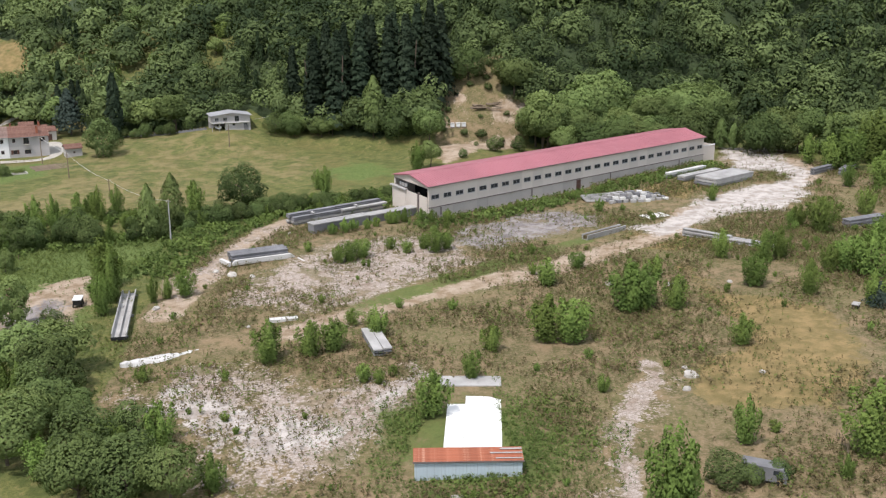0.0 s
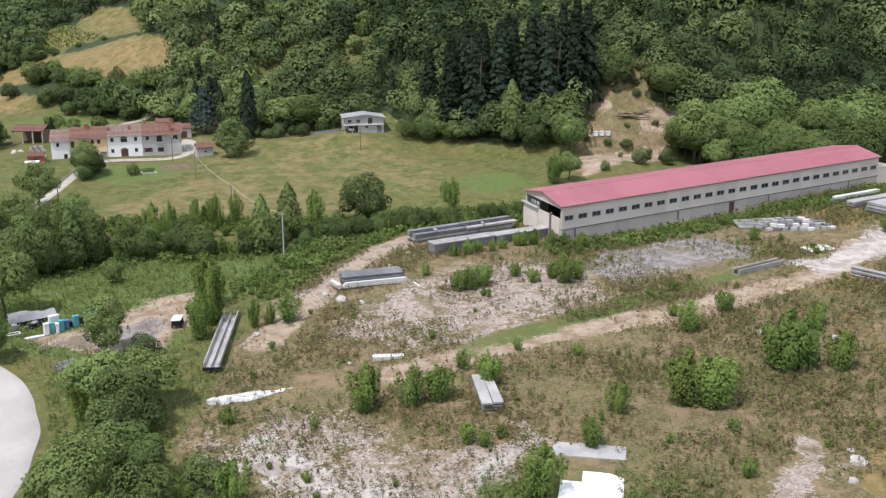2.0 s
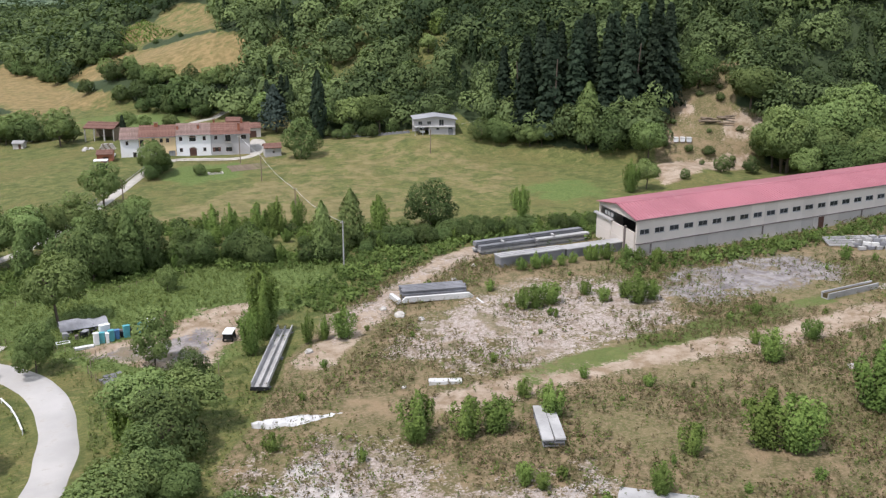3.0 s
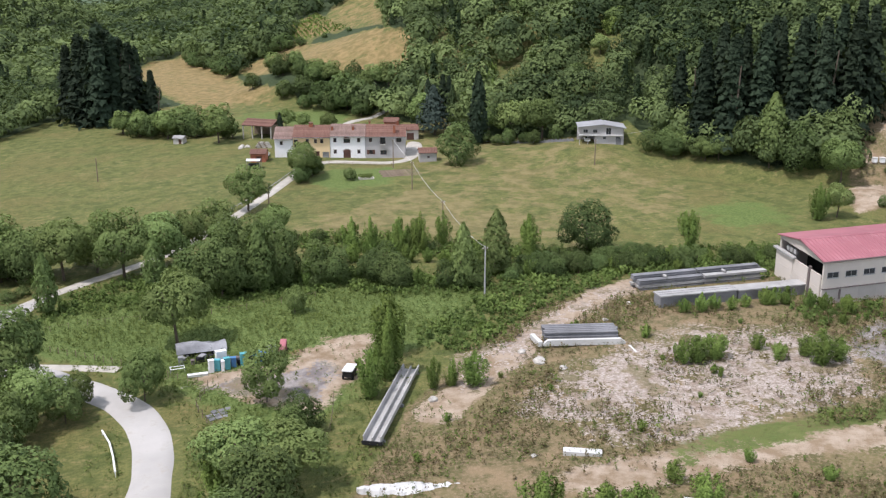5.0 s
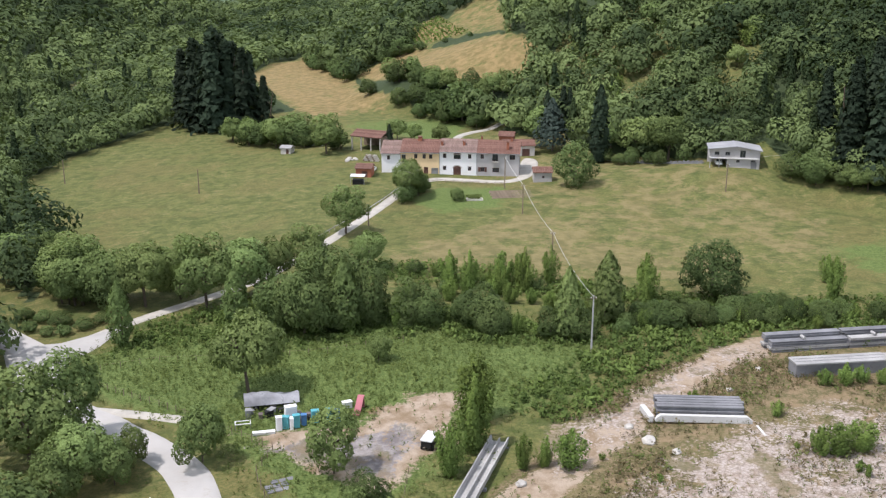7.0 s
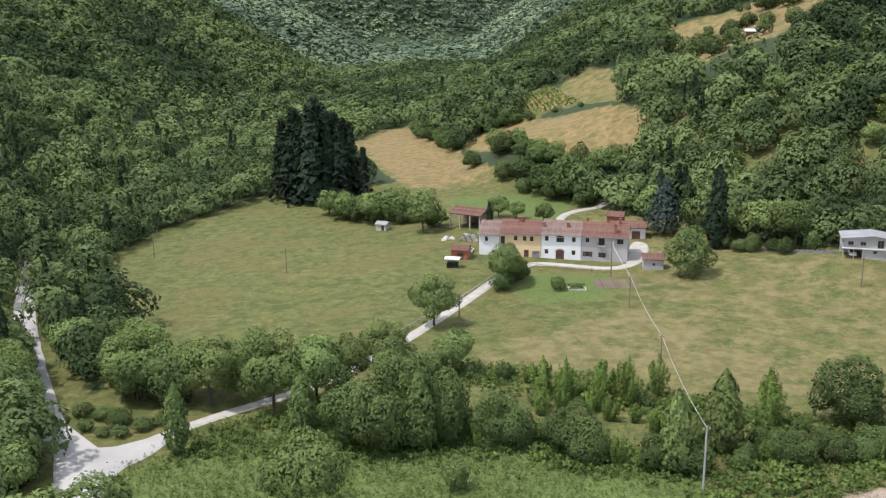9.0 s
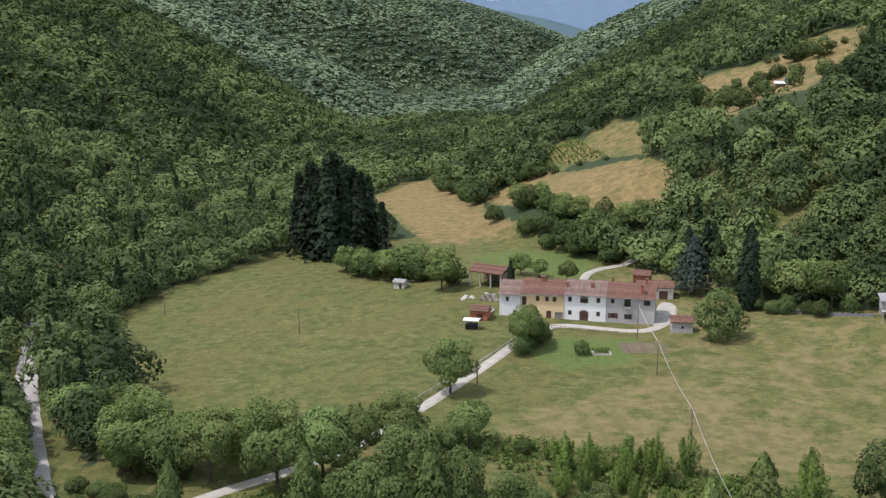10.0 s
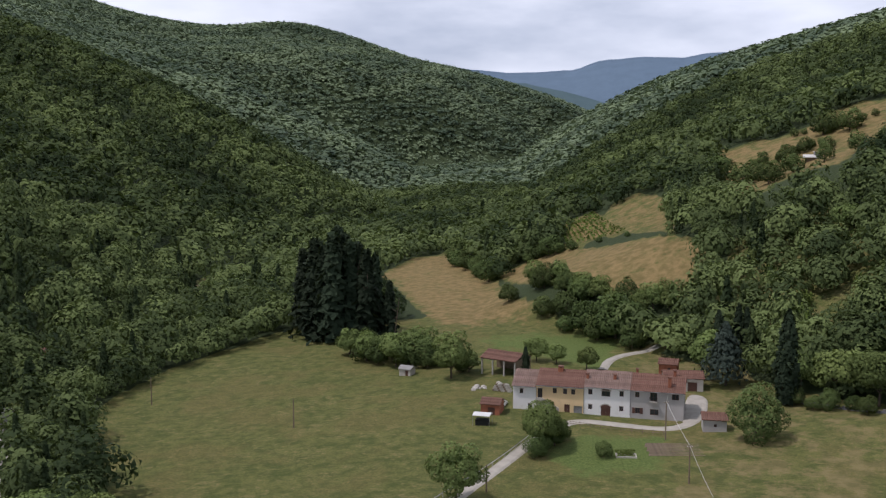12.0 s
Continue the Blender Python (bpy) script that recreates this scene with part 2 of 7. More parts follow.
def thing(name, label, category, group="", at=None, kind=""):
    """An Empty at the base of a thing, to parent its parts."""
    ob = tagged(new(name), label, category, group, kind)
    ob.empty_display_size = 0.2
    if at is not None:
        ob.matrix_basis = at
    return ob


def on_ground(x, y, rz=0.0, dz=0.0):
    return pose(x, y, float(height(x, y)) + dz, 0, 0, rz)


# ---- the lie of the land ----
def sstep(a, b, v):
    q = np.clip((np.asarray(v, float) - a) / (b - a), 0, 1)
    return q * q * (3 - 2 * q)


def bump(x, y, cx, cy, r):
    return np.exp(-((x - cx) ** 2 + (y - cy) ** 2) / (r * r))


RIGHT_FOOT = ((-500, 520), (60, 380), (150, 340), (190, 300), (222, 262), (236, 215), (252, 186), (271, 168), (285, 164), (304, 163), (327, 138),
              (369, 114), (412, 88), (442, 58), (500, 70), (570, 56), (640, 48), (720, 95), (900, 132), (1700, 150), (2000, 330), (2300, 700), (3000, 1500))
LEFT_FOOT = ((-500, -220), (0, -110), (250, -52), (311, -42), (430, -52), (530, -44), (666, -36), (800, -18), (850, 8),
             (1200, 10), (1700, 0), (2000, 300), (2200, 500), (2600, 545), (4000, 600))


def smooth_line(knots, y, r=14):
    ys, xs = zip(*knots)
    return sum(np.interp(y + k * r, ys, xs) for k in (-1, -0.5, 0, 0.5, 1)) / 5


def height(x, y):
    """The lie of the land: a side valley between two wooded hills."""
    x, y = np.asarray(x, float), np.asarray(y, float)
    z = -7.5 + 7.2 * sstep(-40, 100, x) + 0.004 * np.clip(x - 100, 0, 400)
    z = z - 1.3 * sstep(195, 215, y) * sstep(310, 280, y) * sstep(40, 90, x)
    z = z - 1.7 * bump(x, y, 95, 316, 26) + 2.5 * bump(x, y, 198, 238, 14)
    z = z + 3.6 * bump(x, y, 157, 304, 20) + 0.4 * np.sin(x / 17 + 1) * np.sin(y / 21) * sstep(60, 110, y) * sstep(320, 270, y)
    d = np.clip(x - smooth_line(RIGHT_FOOT, y), 0, None)
    d = d * d / (d + 6)
    up_valley = sstep(760, 1200, y)
    top = 350 - 90 * up_valley
    z = z + top * (1 - np.exp(-(0.45 + 0.35 * up_valley) * d / top))
    e = np.clip(smooth_line(LEFT_FOOT, y, 40) + 30 * np.sin(y / 95 + x / 160) * sstep(560, 900, y) - x, 0, None)
    e = e * e / (e + 10)
    z = z + 330 * (1 - np.exp(-0.6 * e / 330))
    far = (32 * sstep(-420, -700, x) + 60 * sstep(-620, -950, x)) * sstep(900, 1500, y)
    return z + far - 40 * bump(x, y, -500, 2130, 240) + 52 * bump(x, y, -300, 2600, 215)


# ---- ground: one sheet from the yard to the ridges ----
def spread(core_a, core_b, step, far_a, far_b, grow=1.07):
    mid = list(np.arange(core_a, core_b + 0.01, step))
    out, s, v = [], step, core_b
    while v < far_b:
        s = min(s * grow, 60)
        v += s
        out.append(v)
    left, s, v = [], step, core_a
    while v > far_a:
        s = min(s * grow, 60)
        v -= s
        left.append(v)
    return np.array(left[::-1] + mid + out)


def inside(poly, x, y, soft=3.0):
    """1 inside a plan outline, falling to 0 over a few metres across its edge."""
    px, py = np.array(poly, float).T
    hit = np.zeros(x.shape, bool)
    near = np.full(x.shape, 1e9)
    for k in range(len(px)):
        ax, ay, bx, by = px[k - 1], py[k - 1], px[k], py[k]
        cross = (ay > y) != (by > y)
        with np.errstate(divide="ignore", invalid="ignore"):
            hit ^= cross & (x < (bx - ax) * (y - ay) / (by - ay + 1e-12) + ax)
        q = np.clip(((x - ax) * (bx - ax) + (y - ay) * (by - ay)) / ((bx - ax) ** 2 + (by - ay) ** 2 + 1e-9), 0, 1)
        near = np.minimum(near, np.hypot(x - ax - q * (bx - ax), y - ay - q * (by - ay)))
    return sstep(-soft, soft, np.where(hit, near, -near))


def along(line, x, y):
    """Distance to a plan line."""
    px, py = np.array(line, float).T
    near = np.full(np.shape(x), 1e9)
    for k in range(1, len(px)):
        ax, ay, bx, by = px[k - 1], py[k - 1], px[k], py[k]
        q = np.clip(((x - ax) * (bx - ax) + (y - ay) * (by - ay)) / ((bx - ax) ** 2 + (by - ay) ** 2 + 1e-9), 0, 1)
        near = np.minimum(near, np.hypot(x - ax - q * (bx - ax), y - ay - q * (by - ay)))
    return near


YARD = ((75, 173), (94, 188), (113, 192), (146, 190), (183, 180), (241, 176), (266, 187), (276, 178), (262, 150), (250, 110), (180, 40),
        (99, 30), (43, 70), (43, 99), (44, 130), (53, 142), (63, 159))
BARE = (((45, 130), (59, 133), (66, 126), (68, 112), (84, 110), (84, 105), (70, 94), (63, 93), (54, 92), (48, 94), (43, 99), (51, 113), (47, 122)),
        ((75, 172), (94, 184), (106, 193), (112, 192), (94, 178), (78, 164), (70, 160)),
        ((95, 167), (112, 171), (126, 167), (133, 157), (128, 147), (121, 139), (104, 138), (90, 136), (81, 142), (75, 152), (83, 160)),
        ((256, 185), (266, 187), (274, 178), (246, 157), (231, 163)),
        ((105, 85), (108, 83), (99, 78), (88, 72), (78, 66), (74, 66), (86, 75), (94, 79)))
GREY_PAD = ((129, 157), (137, 165), (148, 166), (160, 167), (168, 165), (170, 154), (163, 147), (150, 149), (136, 147), (128, 148))
WIDE_TRACK = ((166, 142), (181, 142), (201, 149.7), (221, 149), (236, 147.5), (243, 158), (234, 164), (263, 189), (277, 178), (260, 164), (250, 150), (224, 135), (205, 130), (193, 136), (178, 133.6), (164, 133))
ORANGE_SOIL = ((198, 152), (212, 155), (214, 163), (203, 167), (193, 165), (196, 157))
TRACK = ((77, 132), (100, 134), (131, 131), (169, 133), (189, 143), (207, 142), (235, 144), (250, 150), (262, 165))
FOOT_TRACK = ((76, 62), (84, 70), (90, 76.5), (95, 79.5), (101, 82.5), (107, 85), (110, 89))
UPPER_TRACK = ((66, 156), (74, 164), (84, 173), (95, 182), (104, 189), (112, 193), (122, 194))
GREEN_STRIP = ((88, 137), (100, 139), (129, 142), (157, 144), (159, 140), (125, 136), (98, 133), (89, 132))
DRY_PATCH = ((151, 116), (145, 100), (151, 87), (134, 68), (116, 63), (103, 74), (114, 83), (129, 85))
JUNK_YARD = ((32, 182), (49, 180), (56, 188), (64, 186), (60, 172), (50, 162), (44, 169), (40, 174))
MEADOWS = (((21, 556), (37, 617), (56, 627), (72, 535), (75, 452), (91, 414), (104, 393), (92, 360), (70, 385), (54, 415), (42, 465), (29, 536)),
           ((73, 522), (101, 521), (122, 455), (136, 427), (123, 402), (108, 416), (84, 455)),
           ((119, 554), (138, 564), (146, 529), (128, 443), (122, 498)),
           ((180, 591), (205, 563), (236, 582), (252, 562), (216, 486), (184, 450), (175, 468), (155, 450), (156, 506), (174, 555)))
VINEYARD = ((104, 561), (119, 560), (123, 498), (102, 520))
SCRUB = ((124, 384), (136, 362), (152, 350), (172, 332), (186, 350), (198, 386), (172, 420), (142, 424))
SLIP = ((196, 247), (204, 256), (211, 263), (221, 268), (228, 271), (238, 268), (243, 262), (234, 257), (229, 252), (236, 245), (228, 238), (206, 231))
EARTH = (((212, 256), (215, 264), (221, 266), (219, 258), (214, 252)), ((223, 252), (232, 250), (235, 244), (226, 241), (219, 245)), ((206, 251), (212, 249), (212, 254), (207, 256)))
PARKING = ((184, 226), (187, 235), (197, 245), (206, 244), (224, 240), (222, 235), (205, 233), (192, 228))
SCAR = ((-56, 519), (-49, 605), (-37, 580), (-45, 503))
HAY = ((56, 247), (68, 262), (86, 277), (102, 286), (111, 256), (131, 243), (120, 225), (92, 231), (71, 239))
LAWN = ((79, 314), (98, 309), (92, 287), (76, 285), (70, 297))
GREEN_BELT = ((4, 212), (14, 224), (30, 228), (60, 226), (80, 214), (88, 198), (78, 182), (64, 176), (52, 160), (42, 160), (34, 176), (20, 192))
ROAD_MAIN = ((8, 112), (17, 122), (24, 132), (28.5, 144), (30, 156), (29.5, 166), (26.5, 175), (21, 182.5), (15, 190), (8, 198), (2, 207), (-1, 215), (-3, 222))
ROAD_HOUSE = ((-3, 222), (3, 222), (10, 229.5), (17, 235), (27, 240.5), (36, 247), (43, 257), (50, 269), (57, 283), (63, 294), (68, 304), (74, 314), (79.5, 321.5), (89, 318.5), (98, 314.5),
              (104, 318), (107, 325), (109, 333))
ROAD_VALLEY = ((-3, 222), (-8, 230), (-15, 244), (-22, 261), (-34, 290), (-42, 312), (-52, 345))
ROAD_BACK = ((92, 362), (96, 375), (106, 383), (118, 386))

JUNCTION = ((-9.7, 233), (-14.5, 241), (-12, 241), (-7.7, 232), (-3.9, 225.5), (2.2, 225), (6.9, 225.5), (10, 229), (13, 230.5), (10.9, 225.6), (8.6, 220), (5.8, 217), (5.2, 213), (5.5, 206),
            (-1, 206), (-4, 214), (-7.4, 225))


def in_meadow(x, y, soft=2.0):
    m = inside(VINEYARD, x, y, soft)
    for p in MEADOWS:
        m = np.maximum(m, inside(p, x, y, soft))
    return m


def field_edge(y):
    """Where the woods begin on the side of the stream."""
    return np.interp(y, (0, 100, 200, 215, 228, 240, 262, 285, 300, 320, 345, 367, 390, 405, 430, 447, 450, 700), (-20, -6, -8, -9, -3, -6, -9, -11, -19, -28, -33, -32, -27, -20, -8, 2, 300, 300))


def wooded(x, y):
    """1 where trees stand close."""
    hill = sstep(1, 4, x - smooth_line(RIGHT_FOOT, y) - 9 * sstep(232, 244, y) * sstep(308, 290, y))
    stream = np.where((x < field_edge(y)) | (y > 450), 1.0, 0.0)
    w = np.maximum(hill, stream)
    w = w * (1 - in_meadow(x, y))
    for p in (SLIP, PARKING, SCAR):
        w = w * (1 - inside(p, x, y))
    for line, r in ((ROAD_VALLEY, 4.4), (ROAD_MAIN, 4.5), (ROAD_BACK, 4)):
        w = np.where(along(line, x, y) < r, 0, w)
    w = np.where((y > 222) & (y < 285) & (x > np.interp(y, (222, 261, 290), (-3, -22, -34))) & (x < np.interp(y, (222, 261, 290), (5, -14, -28))), 0, w)
    w = np.where((np.abs(x - 157) < 13) & (np.abs(y - 303) < 11), 0, w)
    w = np.where((x > 57) & (x < 128) & (y > 322) & (y < 366), 0, w)
    return w


def mesh_grid(name, xs, ys, lift=None):
    gx, gy = np.meshgrid(xs, ys)
    gz = height(gx, gy)
    v = np.stack([gx.ravel(), gy.ravel(), gz.ravel()], 1)
    nx, ny = len(xs), len(ys)
    i = np.arange(ny - 1)[:, None] * nx + np.arange(nx - 1)[None]
    f = np.stack([i, i + 1, i + nx + 1, i + nx], -1).reshape(-1, 4)
    return quick_mesh(name, v, f), v


def quick_mesh(name, verts, faces, smooth=False, attrs=(), normals=None):
    """A mesh from arrays of places and of triangles or quads."""
    verts, faces = np.asarray(verts, np.float32), np.asarray(faces, np.int32)
    me = bpy.data.meshes.new(name)
    me.vertices.add(len(verts))
    me.vertices.foreach_set("co", verts.ravel())
    me.loops.add(faces.size)
    me.loops.foreach_set("vertex_index", faces.ravel())
    me.polygons.add(len(faces))
    k = faces.shape[1]
    me.polygons.foreach_set("loop_start", np.arange(0, faces.size, k, dtype=np.int32))
    me.polygons.foreach_set("loop_total", np.full(len(faces), k, np.int32))
    if smooth:
        me.polygons.foreach_set("use_smooth", np.ones(len(faces), bool))
    for key, values in attrs:
        me.attributes.new(key, "FLOAT", "POINT").data.foreach_set("value", np.asarray(values, np.float32))
    me.update(calc_edges=True)
    if normals is not None:
        me.polygons.foreach_set("use_smooth", np.ones(len(faces), bool))
        me.normals_split_custom_set_from_vertices(np.asarray(normals, np.float32))
    return me


def ground_material():
    m, n, l, b = mat_base("soil_grass_and_gravel", 0.95, 0, 0.15)
    co = n_pos(n)
    n1, n2, n3 = n_noise(n, l, 0.06, 5, 0.6, co), n_noise(n, l, 0.35, 5, 0.65, co), n_noise(n, l, 2.2, 4, 0.7, co)
    n4 = n_noise(n, l, 9.0, 3, 0.7, co)
    stretch = n.new("ShaderNodeMapping")
    stretch.inputs["Rotation"].default_value, stretch.inputs["Scale"].default_value = (0, 0, 0.75), (0.55, 1.1, 0.8)
    l.new(co, stretch.inputs["Vector"])
    swath = n_noise(n, l, 1.0, 5, 0.6, stretch.outputs[0])
    mid = n_noise(n, l, 0.16, 5, 0.7, co)
    # grass of the fields: green with straw-coloured drifts
    grass = n_mix(n, l, n_range(n, l, n2, 0.36, 0.62), (0.082, 0.103, 0.03), (0.165, 0.165, 0.055))
    warp = n.new("ShaderNodeTexNoise")
    warp.inputs["Scale"].default_value, warp.inputs["Detail"].default_value, warp.inputs["Distortion"].default_value = 0.22, 6, 1.6
    l.new(co, warp.inputs["Vector"])
    lodged = n_math(n, l, "MULTIPLY", n_range(n, l, warp.outputs["Fac"], 0.5, 0.62), n_range(n, l, swath, 0.42, 0.6))
    grass = n_mix(n, l, n_math(n, l, "MULTIPLY", lodged, 0.75), grass, (0.25, 0.21, 0.09))
    grass = n_mix(n, l, n_range(n, l, n1, 0.48, 0.62, 0, 0.5), grass, (0.185, 0.148, 0.058))
    grass = n_mix(n, l, n_range(n, l, n3, 0.42, 0.62, 0, 0.6), grass, (0.07, 0.09, 0.026))
    straw = n_mix(n, l, n_range(n, l, n2, 0.35, 0.65), (0.175, 0.138, 0.056), (0.3, 0.215, 0.098))
    straw = n_mix(n, l, n_range(n, l, n3, 0.5, 0.72, 0, 0.4), straw, (0.145, 0.14, 0.048))
    hay = n_mix(n, l, n_range(n, l, n2, 0.35, 0.65), (0.15, 0.135, 0.055), (0.235, 0.195, 0.088))
    lush = n_mix(n, l, n_range(n, l, n3, 0.35, 0.65), (0.075, 0.115, 0.03), (0.155, 0.2, 0.06))
    weedy = n_mix(n, l, n_range(n, l, n2, 0.38, 0.6), (0.25, 0.185, 0.105), (0.115, 0.105, 0.045))
    weedy = n_mix(n, l, n_range(n, l, n1, 0.45, 0.6, 0, 0.55), weedy, (0.13, 0.128, 0.048))
    weedy = n_mix(n, l, n_range(n, l, n3, 0.45, 0.66, 0, 0.65), weedy, (0.31, 0.225, 0.145))
    bare = n_mix(n, l, n_range(n, l, n3, 0.38, 0.62), (0.35, 0.288, 0.24), (0.49, 0.425, 0.375))
    bare = n_mix(n, l, n_range(n, l, n2, 0.48, 0.62, 0, 0.7), bare, (0.26, 0.19, 0.138))
    crack = n.new("ShaderNodeTexVoronoi")
    crack.feature, crack.inputs["Scale"].default_value = "DISTANCE_TO_EDGE", 1.3
    l.new(co, crack.inputs["Vector"])
    bare = n_mix(n, l, n_range(n, l, crack.outputs["Distance"], 0.0, 0.11, 0.55, 0.0), bare, (0.19, 0.15, 0.11))
    bare = n_mix(n, l, n_range(n, l, mid, 0.53, 0.6, 0, 0.75), bare, weedy)
    pad = n_mix(n, l, n_range(n, l, n2, 0.38, 0.6), (0.185, 0.165, 0.16), (0.33, 0.3, 0.285))
    pad = n_mix(n, l, n_range(n, l, mid, 0.5, 0.62, 0, 0.7), pad, weedy)
    dirt = n_mix(n, l, n_range(n, l, n2, 0.35, 0.65), (0.26, 0.19, 0.12), (0.43, 0.345, 0.26))
    chalk = n_mix(n, l, n_range(n, l, n2, 0.38, 0.62), (0.36, 0.315, 0.275), (0.56, 0.515, 0.47))
    # green woodland floor, darkened to stand for shade in the gaps between crowns
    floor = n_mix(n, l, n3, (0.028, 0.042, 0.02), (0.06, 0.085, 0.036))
    jitter = n_math(n, l, "ADD", n_math(n, l, "MULTIPLY", mid, 1.1), n_math(n, l, "MULTIPLY", n3, 0.6))
    jitter = n_math(n, l, "SUBTRACT", jitter, 0.85)

    def zone(name, under, over, rough=1.0):
        a = n_attr(n, name)
        near = n_range(n, l, a, 0.0, 0.35, 0.0, rough)
        v = n_math(n, l, "ADD", a, n_math(n, l, "MULTIPLY", jitter, near))
        return n_mix(n, l, n_range(n, l, v, 0.38, 0.62), under, over)

    c = zone("hay", grass, hay, 2.4)
    c = zone("lush", c, lush, 1.0)
    c = zone("weedy", c, weedy, 0.6)
    c = zone("dry", c, straw, 1.5)
    c = zone("dirt", c, dirt, 1.7)
    c = zone("bare", c, bare, 2.4)
    c = zone("pad", c, pad, 2.2)
    c = zone("chalk", c, chalk, 1.8)
    c = zone("green", c, n_mix(n, l, 0.5, lush, grass), 1.6)
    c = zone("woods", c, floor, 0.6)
    c = n_mix(n, l, n_range(n, l, n4, 0.45, 0.75, 0, 0.3), c, (0.1, 0.09, 0.045))
    l.new(c, b.inputs["Base Color"])
    n_bump(n, l, b, n_math(n, l, "ADD", n3, n_math(n, l, "MULTIPLY", n4, 0.5)), 0.7, 0.25)
    return m


GX = spread(-40, 250, 2.0, -3600, 3600)
GY = spread(60, 370, 2.0, -900, 4300)
ground_mesh, gv = mesh_grid("ground", GX, GY)
vx, vy = gv[:, 0], gv[:, 1]
near_part = (np.abs(vx - 90) < 400) & (np.abs(vy - 320) < 420)
qx, qy = vx[near_part], vy[near_part]


def paint(name, values):
    full = np.zeros(len(gv), np.float32)
    full[near_part] = values
    ground_mesh.attributes.new(name, "FLOAT", "POINT").data.foreach_set("value", full)


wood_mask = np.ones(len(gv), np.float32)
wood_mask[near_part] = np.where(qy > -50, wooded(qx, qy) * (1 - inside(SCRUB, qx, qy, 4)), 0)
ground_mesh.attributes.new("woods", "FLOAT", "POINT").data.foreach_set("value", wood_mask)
paint("weedy", np.maximum(inside(YARD, qx, qy, 4), 0.8 * inside(SLIP, qx, qy, 3)))
paint("bare", np.max([0.76 * inside(p, qx, qy, 8) for p in BARE] + [inside(PARKING, qx, qy) * 0.25, 0.95 * sstep(2.0, 0.5, along(FOOT_TRACK, qx, qy))], axis=0))
paint("pad", np.max([0.85 * inside(GREY_PAD, qx, qy, 6), 0.8 * inside(((34, 178), (46, 177), (55, 180), (57, 172), (51, 165), (46, 170), (40, 174)), qx, qy, 3)], axis=0))
paint("dirt", np.max([1.0 * sstep(4.5, 1.5, along(UPPER_TRACK, qx, qy)), 0.85 * sstep(6.5, 1.0, along(TRACK, qx, qy)), inside(JUNK_YARD, qx, qy, 3), 0.9 * inside(PARKING, qx, qy, 3), *(0.7 * inside(p, qx, qy, 4) for p in EARTH), 0.7 * inside(SCAR, qx, qy, 5)], axis=0))
paint("chalk", np.max([0.85 * inside(WIDE_TRACK, qx, qy, 5), 0.6 * inside(((48, 99), (62, 96), (76, 108), (84, 108), (82, 104), (66, 98), (56, 128), (46, 128), (50, 112)), qx, qy, 4)], axis=0))
paint("dry", np.max([inside(DRY_PATCH, qx, qy, 6), 0.9 * inside(ORANGE_SOIL, qx, qy, 4), 0.95 * inside(((50, 185), (62, 183), (61, 175), (57, 175), (53, 179)), qx, qy, 2.5), 0.8 * inside(((166, 141), (180, 133), (170, 118), (158, 124), (150, 132)), qx, qy, 5), 0.75 * inside(MEADOWS[0], qx, qy, 8) * sstep(400, 450, qy), 0.7 * inside(MEADOWS[1], qx, qy, 4), 0.6 * inside(MEADOWS[3], qx, qy, 4),
                     0.5 * inside(MEADOWS[2], qx, qy, 4), 0.6 * inside(VINEYARD, qx, qy, 3)], axis=0))
paint("hay", np.maximum(0.68 * inside(HAY, qx, qy, 10), 0.44 * sstep(180, 150, qx) * sstep(230, 240, qy) * sstep(80, 110, qx)))
paint("lush", np.max([0.72 * inside(LAWN, qx, qy, 6), inside(GREEN_BELT, qx, qy, 8), 0.7 * inside(MEADOWS[0], qx, qy, 6) * sstep(430, 395, qy),
                      0.75 * bump(qx, qy, 160, 235, 16), 0.35 * inside(SCRUB, qx, qy, 8)], axis=0))
paint("green", np.max([0.72 * inside(GREEN_STRIP, qx, qy, 1.8), 0.95 * bump(qx, qy, 74, 85, 13), 0.8 * bump(qx, qy, 72, 94, 7)], axis=0))
ground = tagged(new("ground", ground_mesh), "valley floor with grass, straw, bare pale soil and wooded hillsides", "ground", kind="structure")
ground_mesh.materials.append(ground_material())
ground_mesh.polygons.foreach_set("use_smooth", np.ones(len(ground_mesh.polygons), bool))


